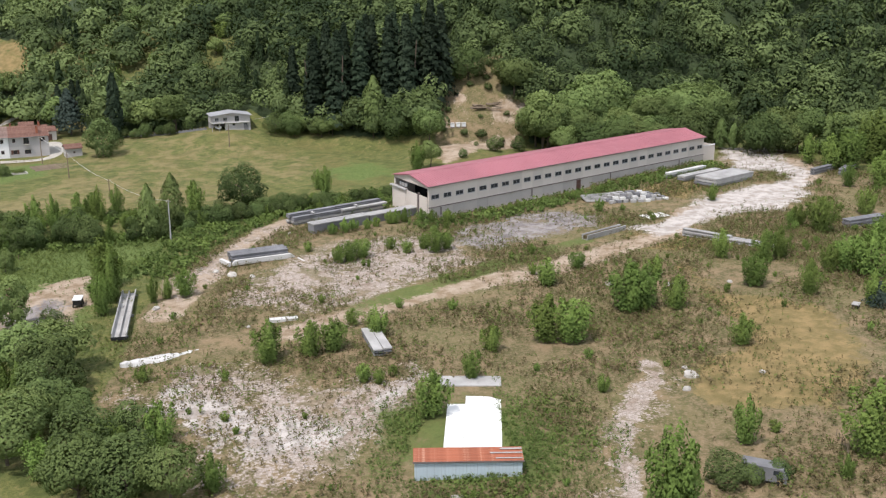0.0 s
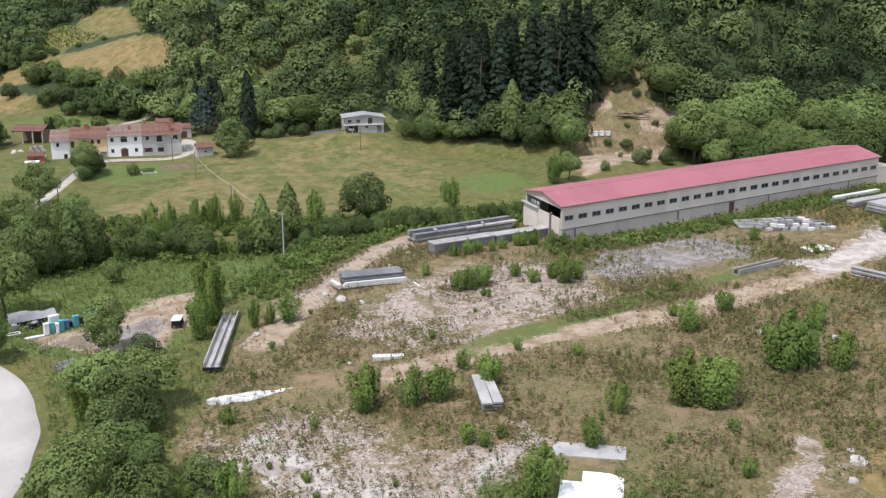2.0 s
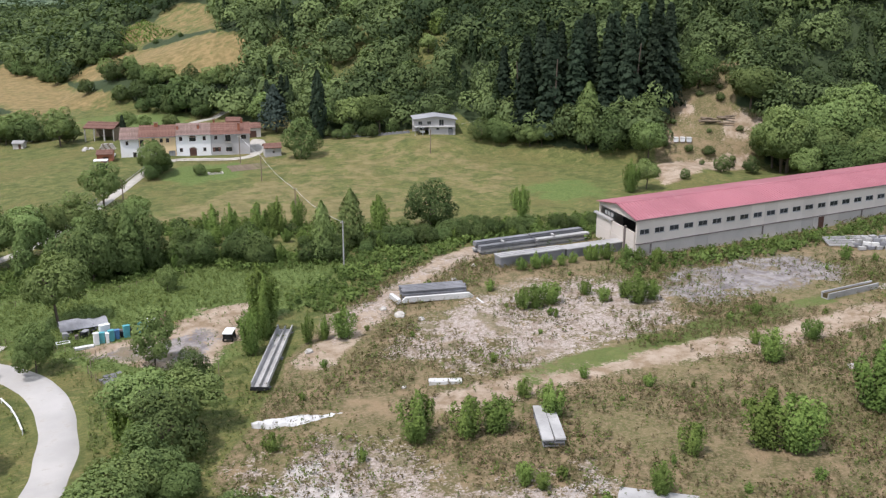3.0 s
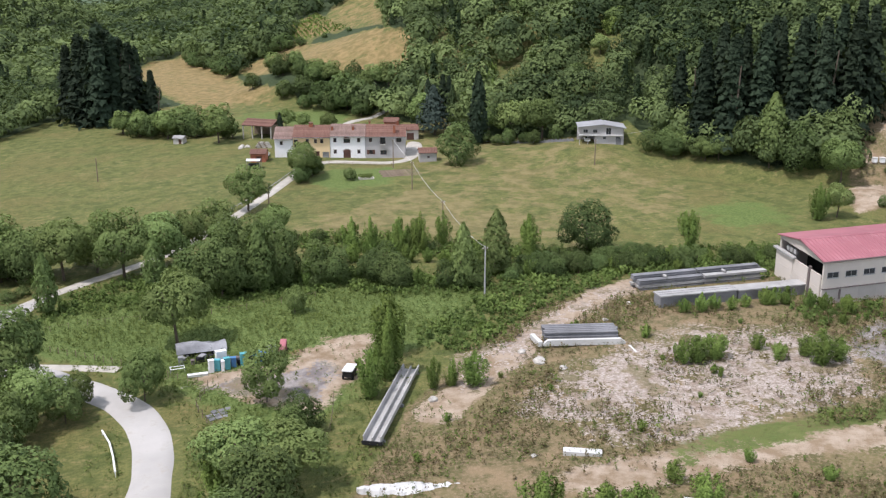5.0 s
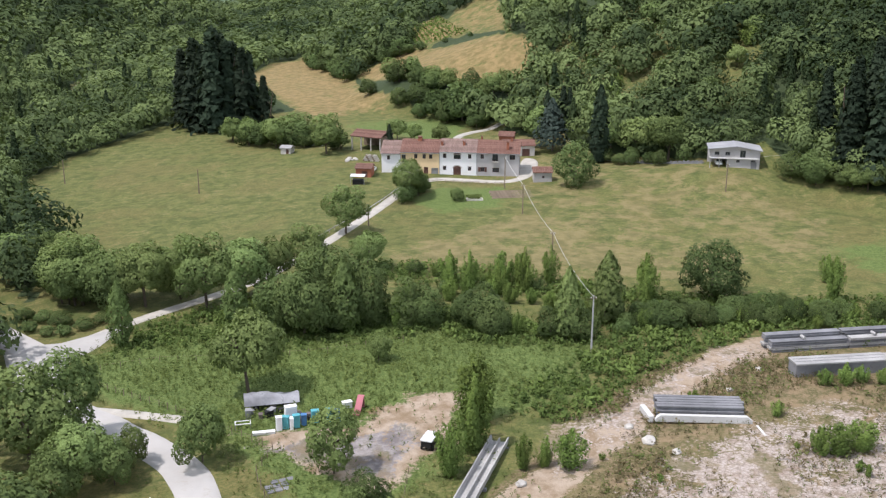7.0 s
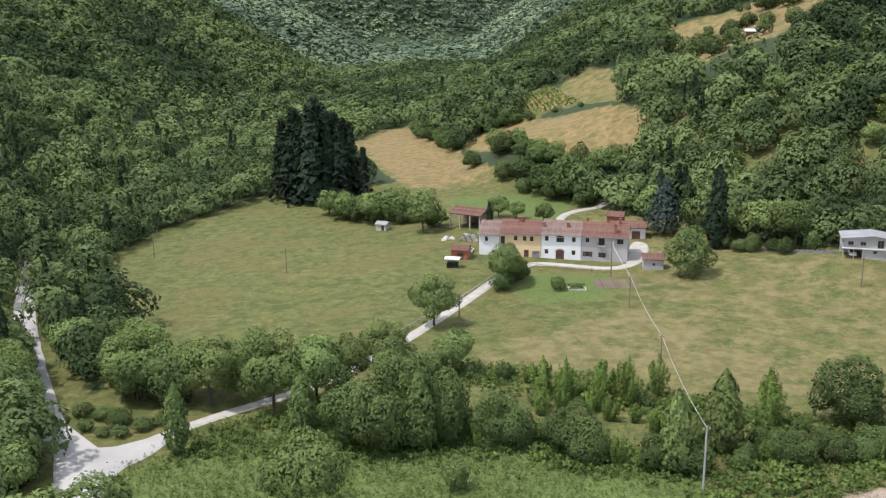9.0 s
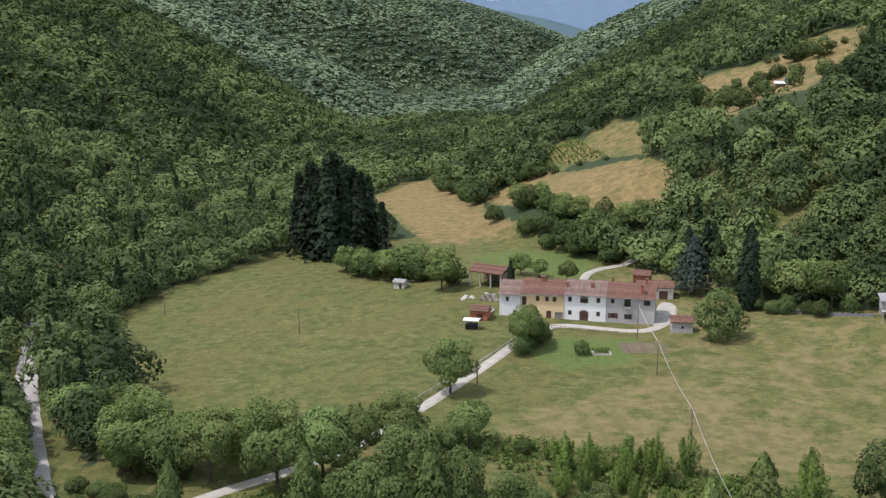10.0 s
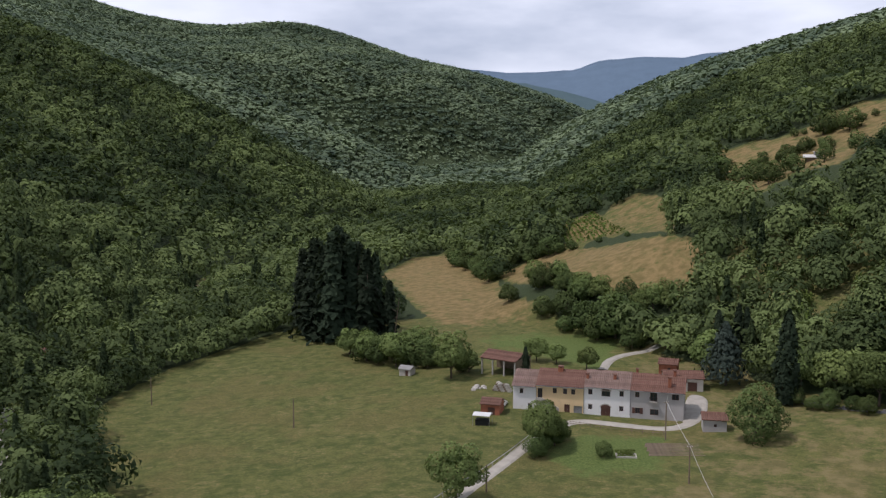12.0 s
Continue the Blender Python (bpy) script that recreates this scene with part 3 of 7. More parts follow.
def ribbon(line, width, lift, step=1.5, taper=0.0):
    """A strip laid over the ground along a rounded plan line."""
    p = np.array(line, float)
    for _ in range(3):
        q = np.stack([0.75 * p[:-1] + 0.25 * p[1:], 0.25 * p[:-1] + 0.75 * p[1:]], 1).reshape(-1, 2)
        p = np.concatenate([p[:1], q, p[-1:]])
    s = np.r_[0, np.cumsum(np.hypot(*np.diff(p, axis=0).T))]
    keep = np.r_[True, np.diff(s) > 1e-6]
    p, s = p[keep], s[keep]
    u = np.arange(0, s[-1], step)
    c = np.stack([np.interp(u, s, p[:, 0]), np.interp(u, s, p[:, 1])], 1)
    d = np.gradient(c, axis=0)
    d /= np.hypot(*d.T)[:, None]
    nrm = np.stack([-d[:, 1], d[:, 0]], 1)
    rows, cols = len(c), 7
    wob = np.array([noise.noise((a * 0.16, width, 3.1)) for a in u])
    off = np.linspace(-0.5, 0.5, cols)
    w = width * (1 + 0.12 * wob)
    xy = c[:, None] + nrm[:, None] * (off[None, :, None] * w[:, None, None])
    z = height(xy[..., 0], xy[..., 1]) + lift + 0.12 + 0.05 * np.cos(off * math.pi)[None]
    z[:, 0] -= lift + 0.35
    z[:, -1] -= lift + 0.35
    v = np.concatenate([xy, z[..., None]], -1).reshape(-1, 3)
    i = np.arange(rows - 1)[:, None] * cols + np.arange(cols - 1)[None]
    return v, np.stack([i, i + 1, i + cols + 1, i + cols], -1).reshape(-1, 4)[:, ::-1]


def lay_road(name, line, width, lift, mat, label):
    v, f = ribbon(line, width, lift)
    ob = tagged(new(name, quick_mesh(name, v, f, True)), label, "road", kind="structure")
    ob.data.materials.append(mat)
    return ob


def lay_patch(name, outline, lift, mat, label):
    """A gravelled place with a rounded outline, its rim sunk into the ground."""
    p = np.array(outline, float)
    for _ in range(2):
        nxt = np.roll(p, -1, 0)
        p = np.stack([0.75 * p + 0.25 * nxt, 0.25 * p + 0.75 * nxt], 1).reshape(-1, 2)
    mid, n = p.mean(0), len(p)
    rings = [mid + (p - mid) * k for k in (1.0, 0.9, 0.7, 0.45, 0.2)]
    v = [np.c_[r, height(r[:, 0], r[:, 1]) + (lift if k else -0.2)] for k, r in enumerate(rings)]
    v = np.concatenate(v + [np.array([[*mid, float(height(*mid)) + lift]])])
    f = [(k * n + i, k * n + (i + 1) % n, (k + 1) * n + (i + 1) % n) for k in range(4) for i in range(n)]
    f += [(k * n + i, (k + 1) * n + (i + 1) % n, (k + 1) * n + i) for k in range(4) for i in range(n)]
    f += [(4 * n + i, 4 * n + (i + 1) % n, 5 * n) for i in range(n)]
    ob = tagged(new(name, quick_mesh(name, v, f, True)), label, "road", kind="structure")
    ob.data.materials.append(mat)


lay_road("road_main", ROAD_MAIN, 6.0, 0.12, M_GRAVEL, "pale gravel road in a wide bend")
lay_road("road_house", ROAD_HOUSE, 3.2, 0.1, M_SILAGE, "pale gravel drive up to the row house")
lay_road("road_valley", ROAD_VALLEY, 5.4, 0.09, M_GRAVEL, "gravel track into the wooded valley")
lay_road("road_spur", ((11, 196), (16, 193.5), (22, 190.3), (26, 188)), 2.4, 0.07, M_SILAGE, "short gravel spur from the road to the dump")
lay_road("road_back", ROAD_BACK, 3.0, 0.1, M_SILAGE, "pale farm track behind the house")
lay_patch("road_junction", JUNCTION, 0.27, M_GRAVEL, "wide pale gravel fork where the drive leaves the road")
lay_patch("forecourt", ((101.5, 316), (105, 317), (108.7, 323.5), (111, 330), (112.4, 337), (110, 340), (107.8, 338), (105, 329)), 0.24, M_SILAGE, "pale gravel forecourt at the end of the row house")


# ---- plants ----
def unit(v):
    return v / np.maximum(np.linalg.norm(v, axis=-1), 1e-6)[..., None]


def leaf_bits(rng, centre, normal, size, bend=0.25, sway=0.5, soft=0.2):
    """A three-cornered leaf clump a place, turned at random about the way it faces; its shading follows the form of the crown."""
    n = len(centre)
    face = unit(normal)
    normal = unit(face + rng.normal(size=(n, 3)) * sway)
    s = unit(np.cross(normal, rng.normal(size=(n, 3))))
    t = np.cross(normal, s)
    a = (size * rng.uniform(0.75, 1.3, n))[:, None]
    b = (size * rng.uniform(0.5, 0.9, n))[:, None]
    lift = normal * a * bend
    v = np.stack([centre - s * a - t * b * 0.7 - lift * rng.uniform(0, 1, (n, 1)), centre + s * a - t * b * rng.uniform(0.2, 1, (n, 1)) - lift * rng.uniform(0, 1, (n, 1)), centre + t * b * 1.5 + s * a * rng.uniform(-0.6, 0.6, (n, 1)) + lift * 0.5], 1)
    shade = unit(face + rng.normal(size=(n, 3)) * soft)
    turned = (np.cross(v[:, 1] - v[:, 0], v[:, 2] - v[:, 0]) * shade).sum(1) < 0
    v[turned] = v[turned][:, ::-1]
    return v.reshape(-1, 3), np.arange(3 * n).reshape(n, 3), np.repeat(shade, 3, 0)


def crown(rng, n, r, h, lobes, size, low=0.0, deep=0.6, sway=0.32, whole=0.7, loose=1.0, under=-0.75):
    """Leaf clumps over rounded lobes that bulge from an egg-shaped crown of radius r and height h above z = low."""
    k = np.arange(lobes)
    up = 1 - 1.45 * (k + 0.5) / lobes
    turn = k * 2.39996 + rng.uniform(0, 6.28)
    flat = np.sqrt(np.clip(1 - up * up, 0, 1))
    c = np.stack([np.cos(turn) * flat, np.sin(turn) * flat, up], 1) + rng.normal(size=(lobes, 3)) * 0.16
    c *= rng.uniform(deep - 0.12, deep + 0.12, (lobes, 1))
    rad = rng.uniform(0.75, 1.25, lobes) * (1.05 / math.sqrt(lobes) + 0.1)
    c, rad = np.concatenate([c, [[0, 0, -0.05]]]), np.r_[rad, deep * 0.92]
    share = rad**2
    share[-1] *= 0.35
    pick = rng.choice(lobes + 1, 5 * n, p=share / share.sum())
    d = unit(rng.normal(size=(5 * n, 3)))
    p = c[pick] + d * (rad[pick] * rng.uniform(1 - 0.2 * loose, 1 + 0.14 * loose, 5 * n))[:, None]
    depth = np.full(5 * n, 9.0)
    for q in range(lobes + 1):
        other = np.linalg.norm(p - c[q], axis=1) / rad[q]
        depth = np.where(pick == q, depth, np.minimum(depth, other))
    good = np.flatnonzero((depth > 0.84) & (p[:, 2] > under))[:n]
    p, d = p[good], d[good]
    face = unit(d * (1.1 - whole) + unit(p + (0, 0, 0.25)) * whole + (0, 0, 0.1))
    p = p * (r, r, h * 0.5) + (0, 0, low + h * 0.5)
    return leaf_bits(rng, p, face, size, sway=sway, soft=0.2 * loose)


def conifer(rng, n, r, h, size, low=0.06, droop=0.25):
    """Branch sprays in whorls, wide below and thin at the tip."""
    u = rng.uniform(0, 1, n) ** 0.75
    tier = np.floor(u * 20)
    u = np.clip((tier + rng.uniform(0, 0.55, n)) / 20, 0, 1)
    a = rng.uniform(0, 2 * math.pi, n)
    w = r * (1 - u) ** 0.9 * (0.8 + 0.16 * np.sin(a * 3 + tier * 1.7) + 0.14 * np.sin(a * 5 + tier * 2.9)) * rng.uniform(0.4, 1.08, n) + 0.012 * h
    p = np.stack([np.cos(a) * w, np.sin(a) * w, low * h + u * h * (1 - low) - droop * w], 1)
    face = np.stack([np.cos(a) * 0.8, np.sin(a) * 0.8, np.full(n, 0.6)], 1)
    return leaf_bits(rng, p, face, size, sway=0.3)


def flame(rng, n, r, h, size, low=0.3):
    """The narrow crown of a cypress or a young poplar."""
    u = rng.uniform(0, 1, n)
    a = rng.uniform(0, 2 * math.pi, n)
    w = r * np.sin(np.clip(u * 0.93 + 0.07, 0, 1) ** 0.7 * math.pi) ** 0.7 * rng.uniform(0.7, 1.05, n) * (0.88 + 0.14 * np.sin(a * 3 + u * 14) + 0.08 * np.sin(a * 7 - u * 31))
    p = np.stack([np.cos(a) * w, np.sin(a) * w, low + u * (h - low)], 1)
    face = np.stack([np.cos(a), np.sin(a), np.full(n, 0.45)], 1)
    return leaf_bits(rng, p, face, size, sway=0.34)


def bush_crown(rng, n, r, h, size, stems=14):
    """Upright leafy shoots from one foot, as young poplars and willows grow back."""
    turn, out = rng.uniform(0, 6.28, stems), np.sqrt(rng.uniform(0, 1, stems)) * r * 0.78
    out[0] = 0.05 * r
    tip = np.stack([np.cos(turn) * out, np.sin(turn) * out, h * rng.uniform(0.8, 1.0, stems) * (1 - 0.5 * (out / r) ** 1.6)], 1)
    k = rng.choice(stems, n, p=tip[:, 2] / tip[:, 2].sum())
    u = rng.uniform(0.04, 1, n) ** 0.85
    p = tip[k] * np.stack([u**0.55, u**0.55, u], 1)
    a = rng.uniform(0, 6.28, n)
    w = r * 0.3 * np.sqrt(np.clip(1.06 - u, 0, 1)) * rng.uniform(0.55, 1.05, n)
    side = np.stack([np.cos(a), np.sin(a), np.zeros(n)], 1)
    p = p + side * w[:, None] + (0, 0, 1) * (rng.normal(size=n) * 0.02 * h)[:, None]
    p[:, 2] = np.clip(p[:, 2], 0.03, None)
    axis = unit(p * (1, 1, 0.0) + (0, 0, 0.02))
    face = unit(side * 0.6 + axis * 0.6 + (0, 0, 0.5))
    return leaf_bits(rng, p, face, size, sway=0.34)


def limbs(rng, h, r, low, thick, count=7):
    s = Shape()
    top = low + (h - low) * 0.6
    bend = Vector((rng.normal() * 0.05 * h, rng.normal() * 0.05 * h, 0))
    mid = Vector((0, 0, low)) + bend * 0.5
    s.tube((0, 0, -0.3), mid, thick, thick * 0.75)
    s.tube(mid, Vector((0, 0, top)) + bend, thick * 0.75, thick * 0.3)
    for k in range(count):
        a = 2.4 * k + rng.uniform(0, 1)
        z = low + (top - low) * rng.uniform(0.0, 0.8)
        base = Vector((0, 0, z)) + bend * (z / top)
        out = Vector((math.cos(a), math.sin(a), rng.uniform(0.5, 1.1))) * r * rng.uniform(0.5, 0.75)
        s.tube(base, base + out, thick * 0.4, thick * 0.1, 5)
    return s


def plant_variants(kind, count, seed, much=1.0):
    """Meshes of trunk and crown for a plant one metre high, to be scaled."""
    out, grow = [], much**-0.5
    for k in range(count):
        rng = np.random.default_rng(seed + k)
        if kind == "broad":
            v, f, m = crown(rng, int(4200 * much), 0.47, 0.86, 16, 0.0235 * grow, 0.16, 0.62)
            wood, mat = limbs(rng, 0.95, 0.4, 0.22, 0.028), M_LEAF
        elif kind == "shrub":
            v, f, m = bush_crown(rng, int(3000 * much), 0.42, 1.0, 0.023 * grow, 12 + 3 * k)
            wood, mat = limbs(rng, 0.8, 0.2, 0.1, 0.014, 6), M_SHRUB
        elif kind == "round":
            v, f, m = crown(rng, int(3400 * much), 0.52, 1.12, 13, 0.0265 * grow, -0.12, 0.62)
            wood, mat = limbs(rng, 0.8, 0.35, 0.15, 0.03, 6), M_DARKLEAF
        elif kind == "dense":
            v, f, m = crown(rng, int(4800 * much), 0.52, 1.12, 17, 0.0235 * grow, -0.12, 0.66)
            wood, mat = limbs(rng, 0.8, 0.35, 0.15, 0.03, 6), M_DARKLEAF
        elif kind == "oak":
            v, f, m = crown(rng, int(4800 * much), 0.48, 0.88, 18, 0.0225 * grow, 0.14, 0.64)
            wood, mat = limbs(rng, 0.95, 0.4, 0.2, 0.03), M_LEAF
        elif kind == "bushy":
            v, f, m = crown(rng, int(4600 * much), 0.46, 0.98, 20, 0.0235 * grow, 0.02, 0.66)
            wood, mat = limbs(rng, 0.95, 0.4, 0.1, 0.02, 9), M_LEAF
        elif kind == "poplar":
            v, f, m = flame(rng, int(1900 * much), 0.26, 1.0, 0.028 * grow, 0.1)
            wood, mat = limbs(rng, 0.95, 0.16, 0.15, 0.018, 9), M_LEAF
        elif kind == "cypress":
            v, f, m = flame(rng, int(1800 * much), 0.13, 1.0, 0.024 * grow, 0.03)
            wood, mat = limbs(rng, 0.8, 0.06, 0.05, 0.018, 4), M_NEEDLE
        elif kind == "spruce":
            v, f, m = conifer(rng, int(2600 * much), 0.19, 1.0, 0.026 * grow)
            wood, mat = limbs(rng, 1.2, 0.1, 0.05, 0.016, 4), M_NEEDLE
        else:
            v, f, m = conifer(rng, 2600, 0.5, 1.0, 0.032, 0.1, -0.08)
            wood, mat = limbs(rng, 1.0, 0.3, 0.15, 0.025, 10), M_CEDAR
        # tint rises with height: shade of the lower crown painted into the leaves
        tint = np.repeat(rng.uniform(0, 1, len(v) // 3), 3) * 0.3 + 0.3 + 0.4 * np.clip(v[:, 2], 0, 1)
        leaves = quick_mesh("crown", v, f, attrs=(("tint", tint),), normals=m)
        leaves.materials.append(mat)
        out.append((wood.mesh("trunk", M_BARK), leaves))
    return out


VARIANTS = {k: plant_variants(k, c, s) for k, c, s in
            (("broad", 5, 10), ("dense", 4, 150), ("oak", 4, 170), ("bushy", 4, 190), ("shrub", 6, 30), ("round", 4, 50), ("poplar", 4, 70), ("cypress", 2, 90), ("spruce", 3, 110), ("cedar", 1, 130))}
VARIANTS_FAR = {k: plant_variants(k, 3, s, 0.35) for k, s in (("broad", 210), ("dense", 350), ("oak", 370), ("bushy", 390), ("shrub", 230), ("round", 250), ("poplar", 270), ("cypress", 290), ("spruce", 310), ("cedar", 330))}
plant_rng = random.Random(7)


def plant(kind, x, y, h, name, label, group, wide=1.0):
    wood, leaves = plant_rng.choice((VARIANTS_FAR if y > 330 or h < 1.9 else VARIANTS)[kind])
    ob = thing(name, label, "shrub" if "shrub" in name or "bush" in name else "tree", group, on_ground(x, y, plant_rng.uniform(0, 360)))
    w = h * wide * plant_rng.uniform(0.9, 1.12)
    ob.scale = (w, w * plant_rng.uniform(0.92, 1.08), h)
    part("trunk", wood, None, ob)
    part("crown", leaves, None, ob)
    return ob


def plant_all(rows, kind, name, label, group, wide=1.0, grow=1.0):
    for x, y, h in rows:
        plant(kind, x, y, h * grow, name, label, group, wide)


SHRUBS_YARD = ((73.1, 162.3, 5.4), (70.0, 163.7, 2.7), (68.5, 125.4, 6.8), (74.2, 123.2, 6.2), (85.9, 122.7, 5.3), (86.0, 129.4, 2.9), (96.5, 130.9, 2.0), (74.9, 94.8, 6.4), (86.6, 100.7, 4.1), (95.7, 106.9, 4.5), (105.0, 104.4, 7.9), (107.8, 102.3, 8.4), (125.4, 106.4, 9.1), (128.5, 105.4, 7.6), (132.3, 102.0, 6.6), (135.7, 128.0, 3.9), (124.6, 124.2, 5.3), (74.5, 109.4, 3.0), (52.4, 132.6, 2.7), (77.7, 122.2, 5.5))
SHRUBS_EAST = ((126.0, 84.6, 5.2), (151.6, 99.9, 7.1), (154.6, 91.2, 6.5), (161.6, 114.5, 5.9), (194.8, 113.1, 9.2), (108.0, 53.5, 9.6), (171.5, 93.7, 8.1), (171.6, 89.4, 10.3), (142.8, 114.9, 4.4), (201.1, 146.1, 4.3), (194.1, 120.1, 4.0), (191.5, 98.1, 7.6), (195.0, 119.3, 5.3), (165.8, 107.9, 7.0), (169.8, 106.9, 6.5), (257.8, 149.0, 11.0), (261.0, 157.9, 8.7), (261.5, 146.1, 13.6), (274.9, 146.1, 15.9), (217.0, 116.0, 7.1), (169.0, 95.7, 5.8), (157.7, 81.1, 6.4), (240.4, 133.8, 6.3), (247.0, 128.4, 9.5))
SHRUBS_SHED = ((113.5, 177.3, 2.6), (116.5, 177.0, 3.4), (119.0, 177.3, 2.8), (124.5, 177.0, 2.4), (128.5, 177.2, 3.2), (132.0, 176.5, 3.6), (134.5, 174.0, 3.4), (136.5, 172.5, 3.0), (140.5, 172.4, 2.4), (121.8, 153.0, 5.5), (121.3, 156.0, 3.5), (124.9, 153.3, 4.1), (105.2, 158.3, 4.5), (108.3, 159.0, 4.6), (103.0, 158.9, 4.0), (116.9, 155.8, 3.1), (116.0, 160.2, 2.9), (102.7, 169.5, 2.3), (157.3, 170.2, 2.4), (173.7, 157.2, 3.4), (139.0, 170, 3.3), (129.6, 176.7, 3.2), (121.8, 176.4, 2.5), (188, 170, 2.2), (178, 169.5, 2.2), (168.7, 170, 2.1), (150.8, 169.8, 2.0))
BUSHES_ROAD = ((37.5, 103.5, 8.0), (41.0, 99.0, 7.0), (45.5, 98.0, 5.0), (36.0, 110.5, 8.5), (33.0, 106.0, 8.0), (41.5, 106.5, 6.0), (48.2, 157.2, 5.1), (39.4, 146.0, 8.7), (36.9, 146.4, 6.1), (40.5, 137.8, 8.3), (44.9, 144.1, 7.8), (36.3, 136.0, 7.4), (36.6, 129.1, 8.0), (39.3, 124.2, 6.2), (46.1, 112.4, 6.6), (43.7, 114.8, 5.6), (30.3, 122.0, 8.5), (32.5, 115.7, 6.3), (43.8, 119.5, 3.0), (33.3, 125.6, 7.8), (39.1, 113.6, 6.7))
TREES_JUNK = ((45.0, 168.3, 8.6), (18.7, 172.1, 6.5), (20.5, 176.0, 5.6), (11.0, 184.1, 13.0), (6.4, 181.5, 13.8), (29.0, 175.0, 8.0), (46.5, 155.3, 5.0), (14.9, 172.8, 8.7), (12.7, 167.0, 7.7), (53.7, 200.1, 4.4))
POPLARS_BEAM = ((76.8, 57.8, 13.0), (78.6, 58.0, 9.0), (98.5, 64.3, 6.6), (64.1, 177.1, 10.6), (62.6, 169.8, 10.8), (58.8, 164.2, 8.6), (70.4, 163.6, 4.2), (67.5, 163.4, 5.0))
SAPLINGS = ((139.4, 223.6, 6.1), (104.7, 225.0, 7.5), (88.6, 231.4, 7.5), (82.7, 230.6, 7.5), (79.5, 231.2, 7.4), (73.2, 230.5, 7.4), (69.5, 231.4, 7.4), (172.7, 225.0, 8.6))
TREES_HOUSE = ((70.4, 300.7, 9.6), (73.6, 303.4, 6.0), (53.3, 273.5, 9.8), (44.4, 382, 9.6), (53.5, 360.2, 11.5), (38.4, 377.2, 9.5), (30.0, 386.7, 8.2), (24.4, 395.7, 7.6), (76.2, 373.6, 6.2), (117, 352, 11.7), (81, 370, 5), (88, 362, 6))
TREES_MEADOW = ((69.6, 515.3, 13.9), (73.3, 447.7, 8.8), (82.7, 426.0, 9.2), (89.3, 421.0, 10.9), (94.3, 406.2, 13.7), (101.2, 397.0, 18.4), (105.5, 393.5, 10.1), (108.2, 391.2, 6.7), (57.9, 582.1, 16.0), (93.6, 517.0, 11.6), (83.4, 533.7, 7.2), (111.9, 503.0, 3.4), (120.0, 487.1, 3.2), (88, 411, 6.9), (113.1, 383.9, 11.5), (96, 398, 11), (104, 386, 9), (99, 405, 10))
CONIFERS = ((177.4, 284.6, 30.8), (182.5, 278.9, 31.5), (189.8, 276.5, 31.7), (196.0, 269.4, 32.4), (199.8, 265.3, 32.3), (206.7, 262.3, 31.5), (212.6, 263.7, 30.2), (177.6, 298.5, 23.3), (185.5, 290.0, 30.7), (195.4, 278.1, 30.2), (208.8, 271.0, 29.5), (186.8, 266.1, 18.3), (190, 286, 29), (202, 275, 29), (215, 272, 28), (180, 291, 26), (198, 285, 28), (184, 284, 27))
SPRUCES = ((11.1, 424.5, 32), (17.2, 418.1, 34), (22.2, 420.5, 31), (27.6, 418.5, 28), (6.1, 433, 28), (34.6, 418.3, 17.7), (17.6, 429, 35), (24.2, 427.7, 29.5), (11, 431, 31), (30, 424, 26), (14, 421, 30), (20, 424, 33))
EDGE_TREES = ((133.9, 338.5, 9.6), (140.0, 330.6, 11.2), (145.5, 322.0, 12.6), (171.0, 290.0, 5.5), (194.8, 247.3, 12.0), (231.2, 248.6, 13.2), (230.4, 233.2, 15.5), (240.9, 230.1, 18.0), (249.6, 227.3, 20.0), (177.7, 225.5, 7.6))
EDGE_DARK = ((184.8, 273.8, 10.2), (191.6, 259.2, 11.5), (201.3, 258.4, 11.5), (206.6, 230.9, 4.4), (224.3, 263.3, 11.0), (216.2, 229.8, 4.4), (191.8, 227.7, 2.6))

plant_all(SHRUBS_YARD, "shrub", "poplar_shrub", "bright green bushy young poplar growing on the old yard", "shrubs of the yard", 1.3)
plant_all(SHRUBS_EAST, "shrub", "poplar_shrub", "green young poplar clump among dry weeds", "shrubs of the yard", 1.2)
plant_all(SHRUBS_SHED, "shrub", "low_shrub", "low green shrub beside concrete stacks and shed", "shrubs by the shed", 1.3)
for k, kind in enumerate(("dense", "broad", "shrub")):
    plant_all(BUSHES_ROAD[k::3], kind, "roadside_bush", ("dense dark green bush beside the gravel road", "loose green bush beside the gravel road", "bright green upright bush beside the gravel road")[k], "bushes by the road", 1.1)
plant("broad", 34.6, 194.6, 12.0, "broadleaf_tree", "wide light green tree over the tarped trailer", "trees by the road", 1.0)
plant_all(TREES_JUNK, "bushy", "broadleaf_tree", "green broadleaf tree by the gravel road and the dump", "trees by the road", 0.95)
plant_all(POPLARS_BEAM, "shrub", "poplar_tree", "slender upright green poplar among weeds", "poplars by the beam", 0.75)
plant_all(SAPLINGS, "shrub", "field_sapling", "slim young tree at the edge of the hayfield", "saplings of the field edge", 0.8)
plant_all(((115.4, 219.8, 10.2),), "dense", "field_tree", "round dark green tree standing alone at the hayfield", "trees of the field", 1.05)
plant_all(TREES_HOUSE, "oak", "garden_tree", "green fruit tree near the old row house", "trees of the house", 1.0)
plant_all(((113.8, 304.8, 10.4),), "dense", "laurel_bush", "large rounded dark green bush beside the drive", "trees of the house", 1.05)
plant_all(((82.2, 296.7, 3.2),), "round", "garden_tree", "small round dark tree on the lawn", "trees of the house", 1.1)
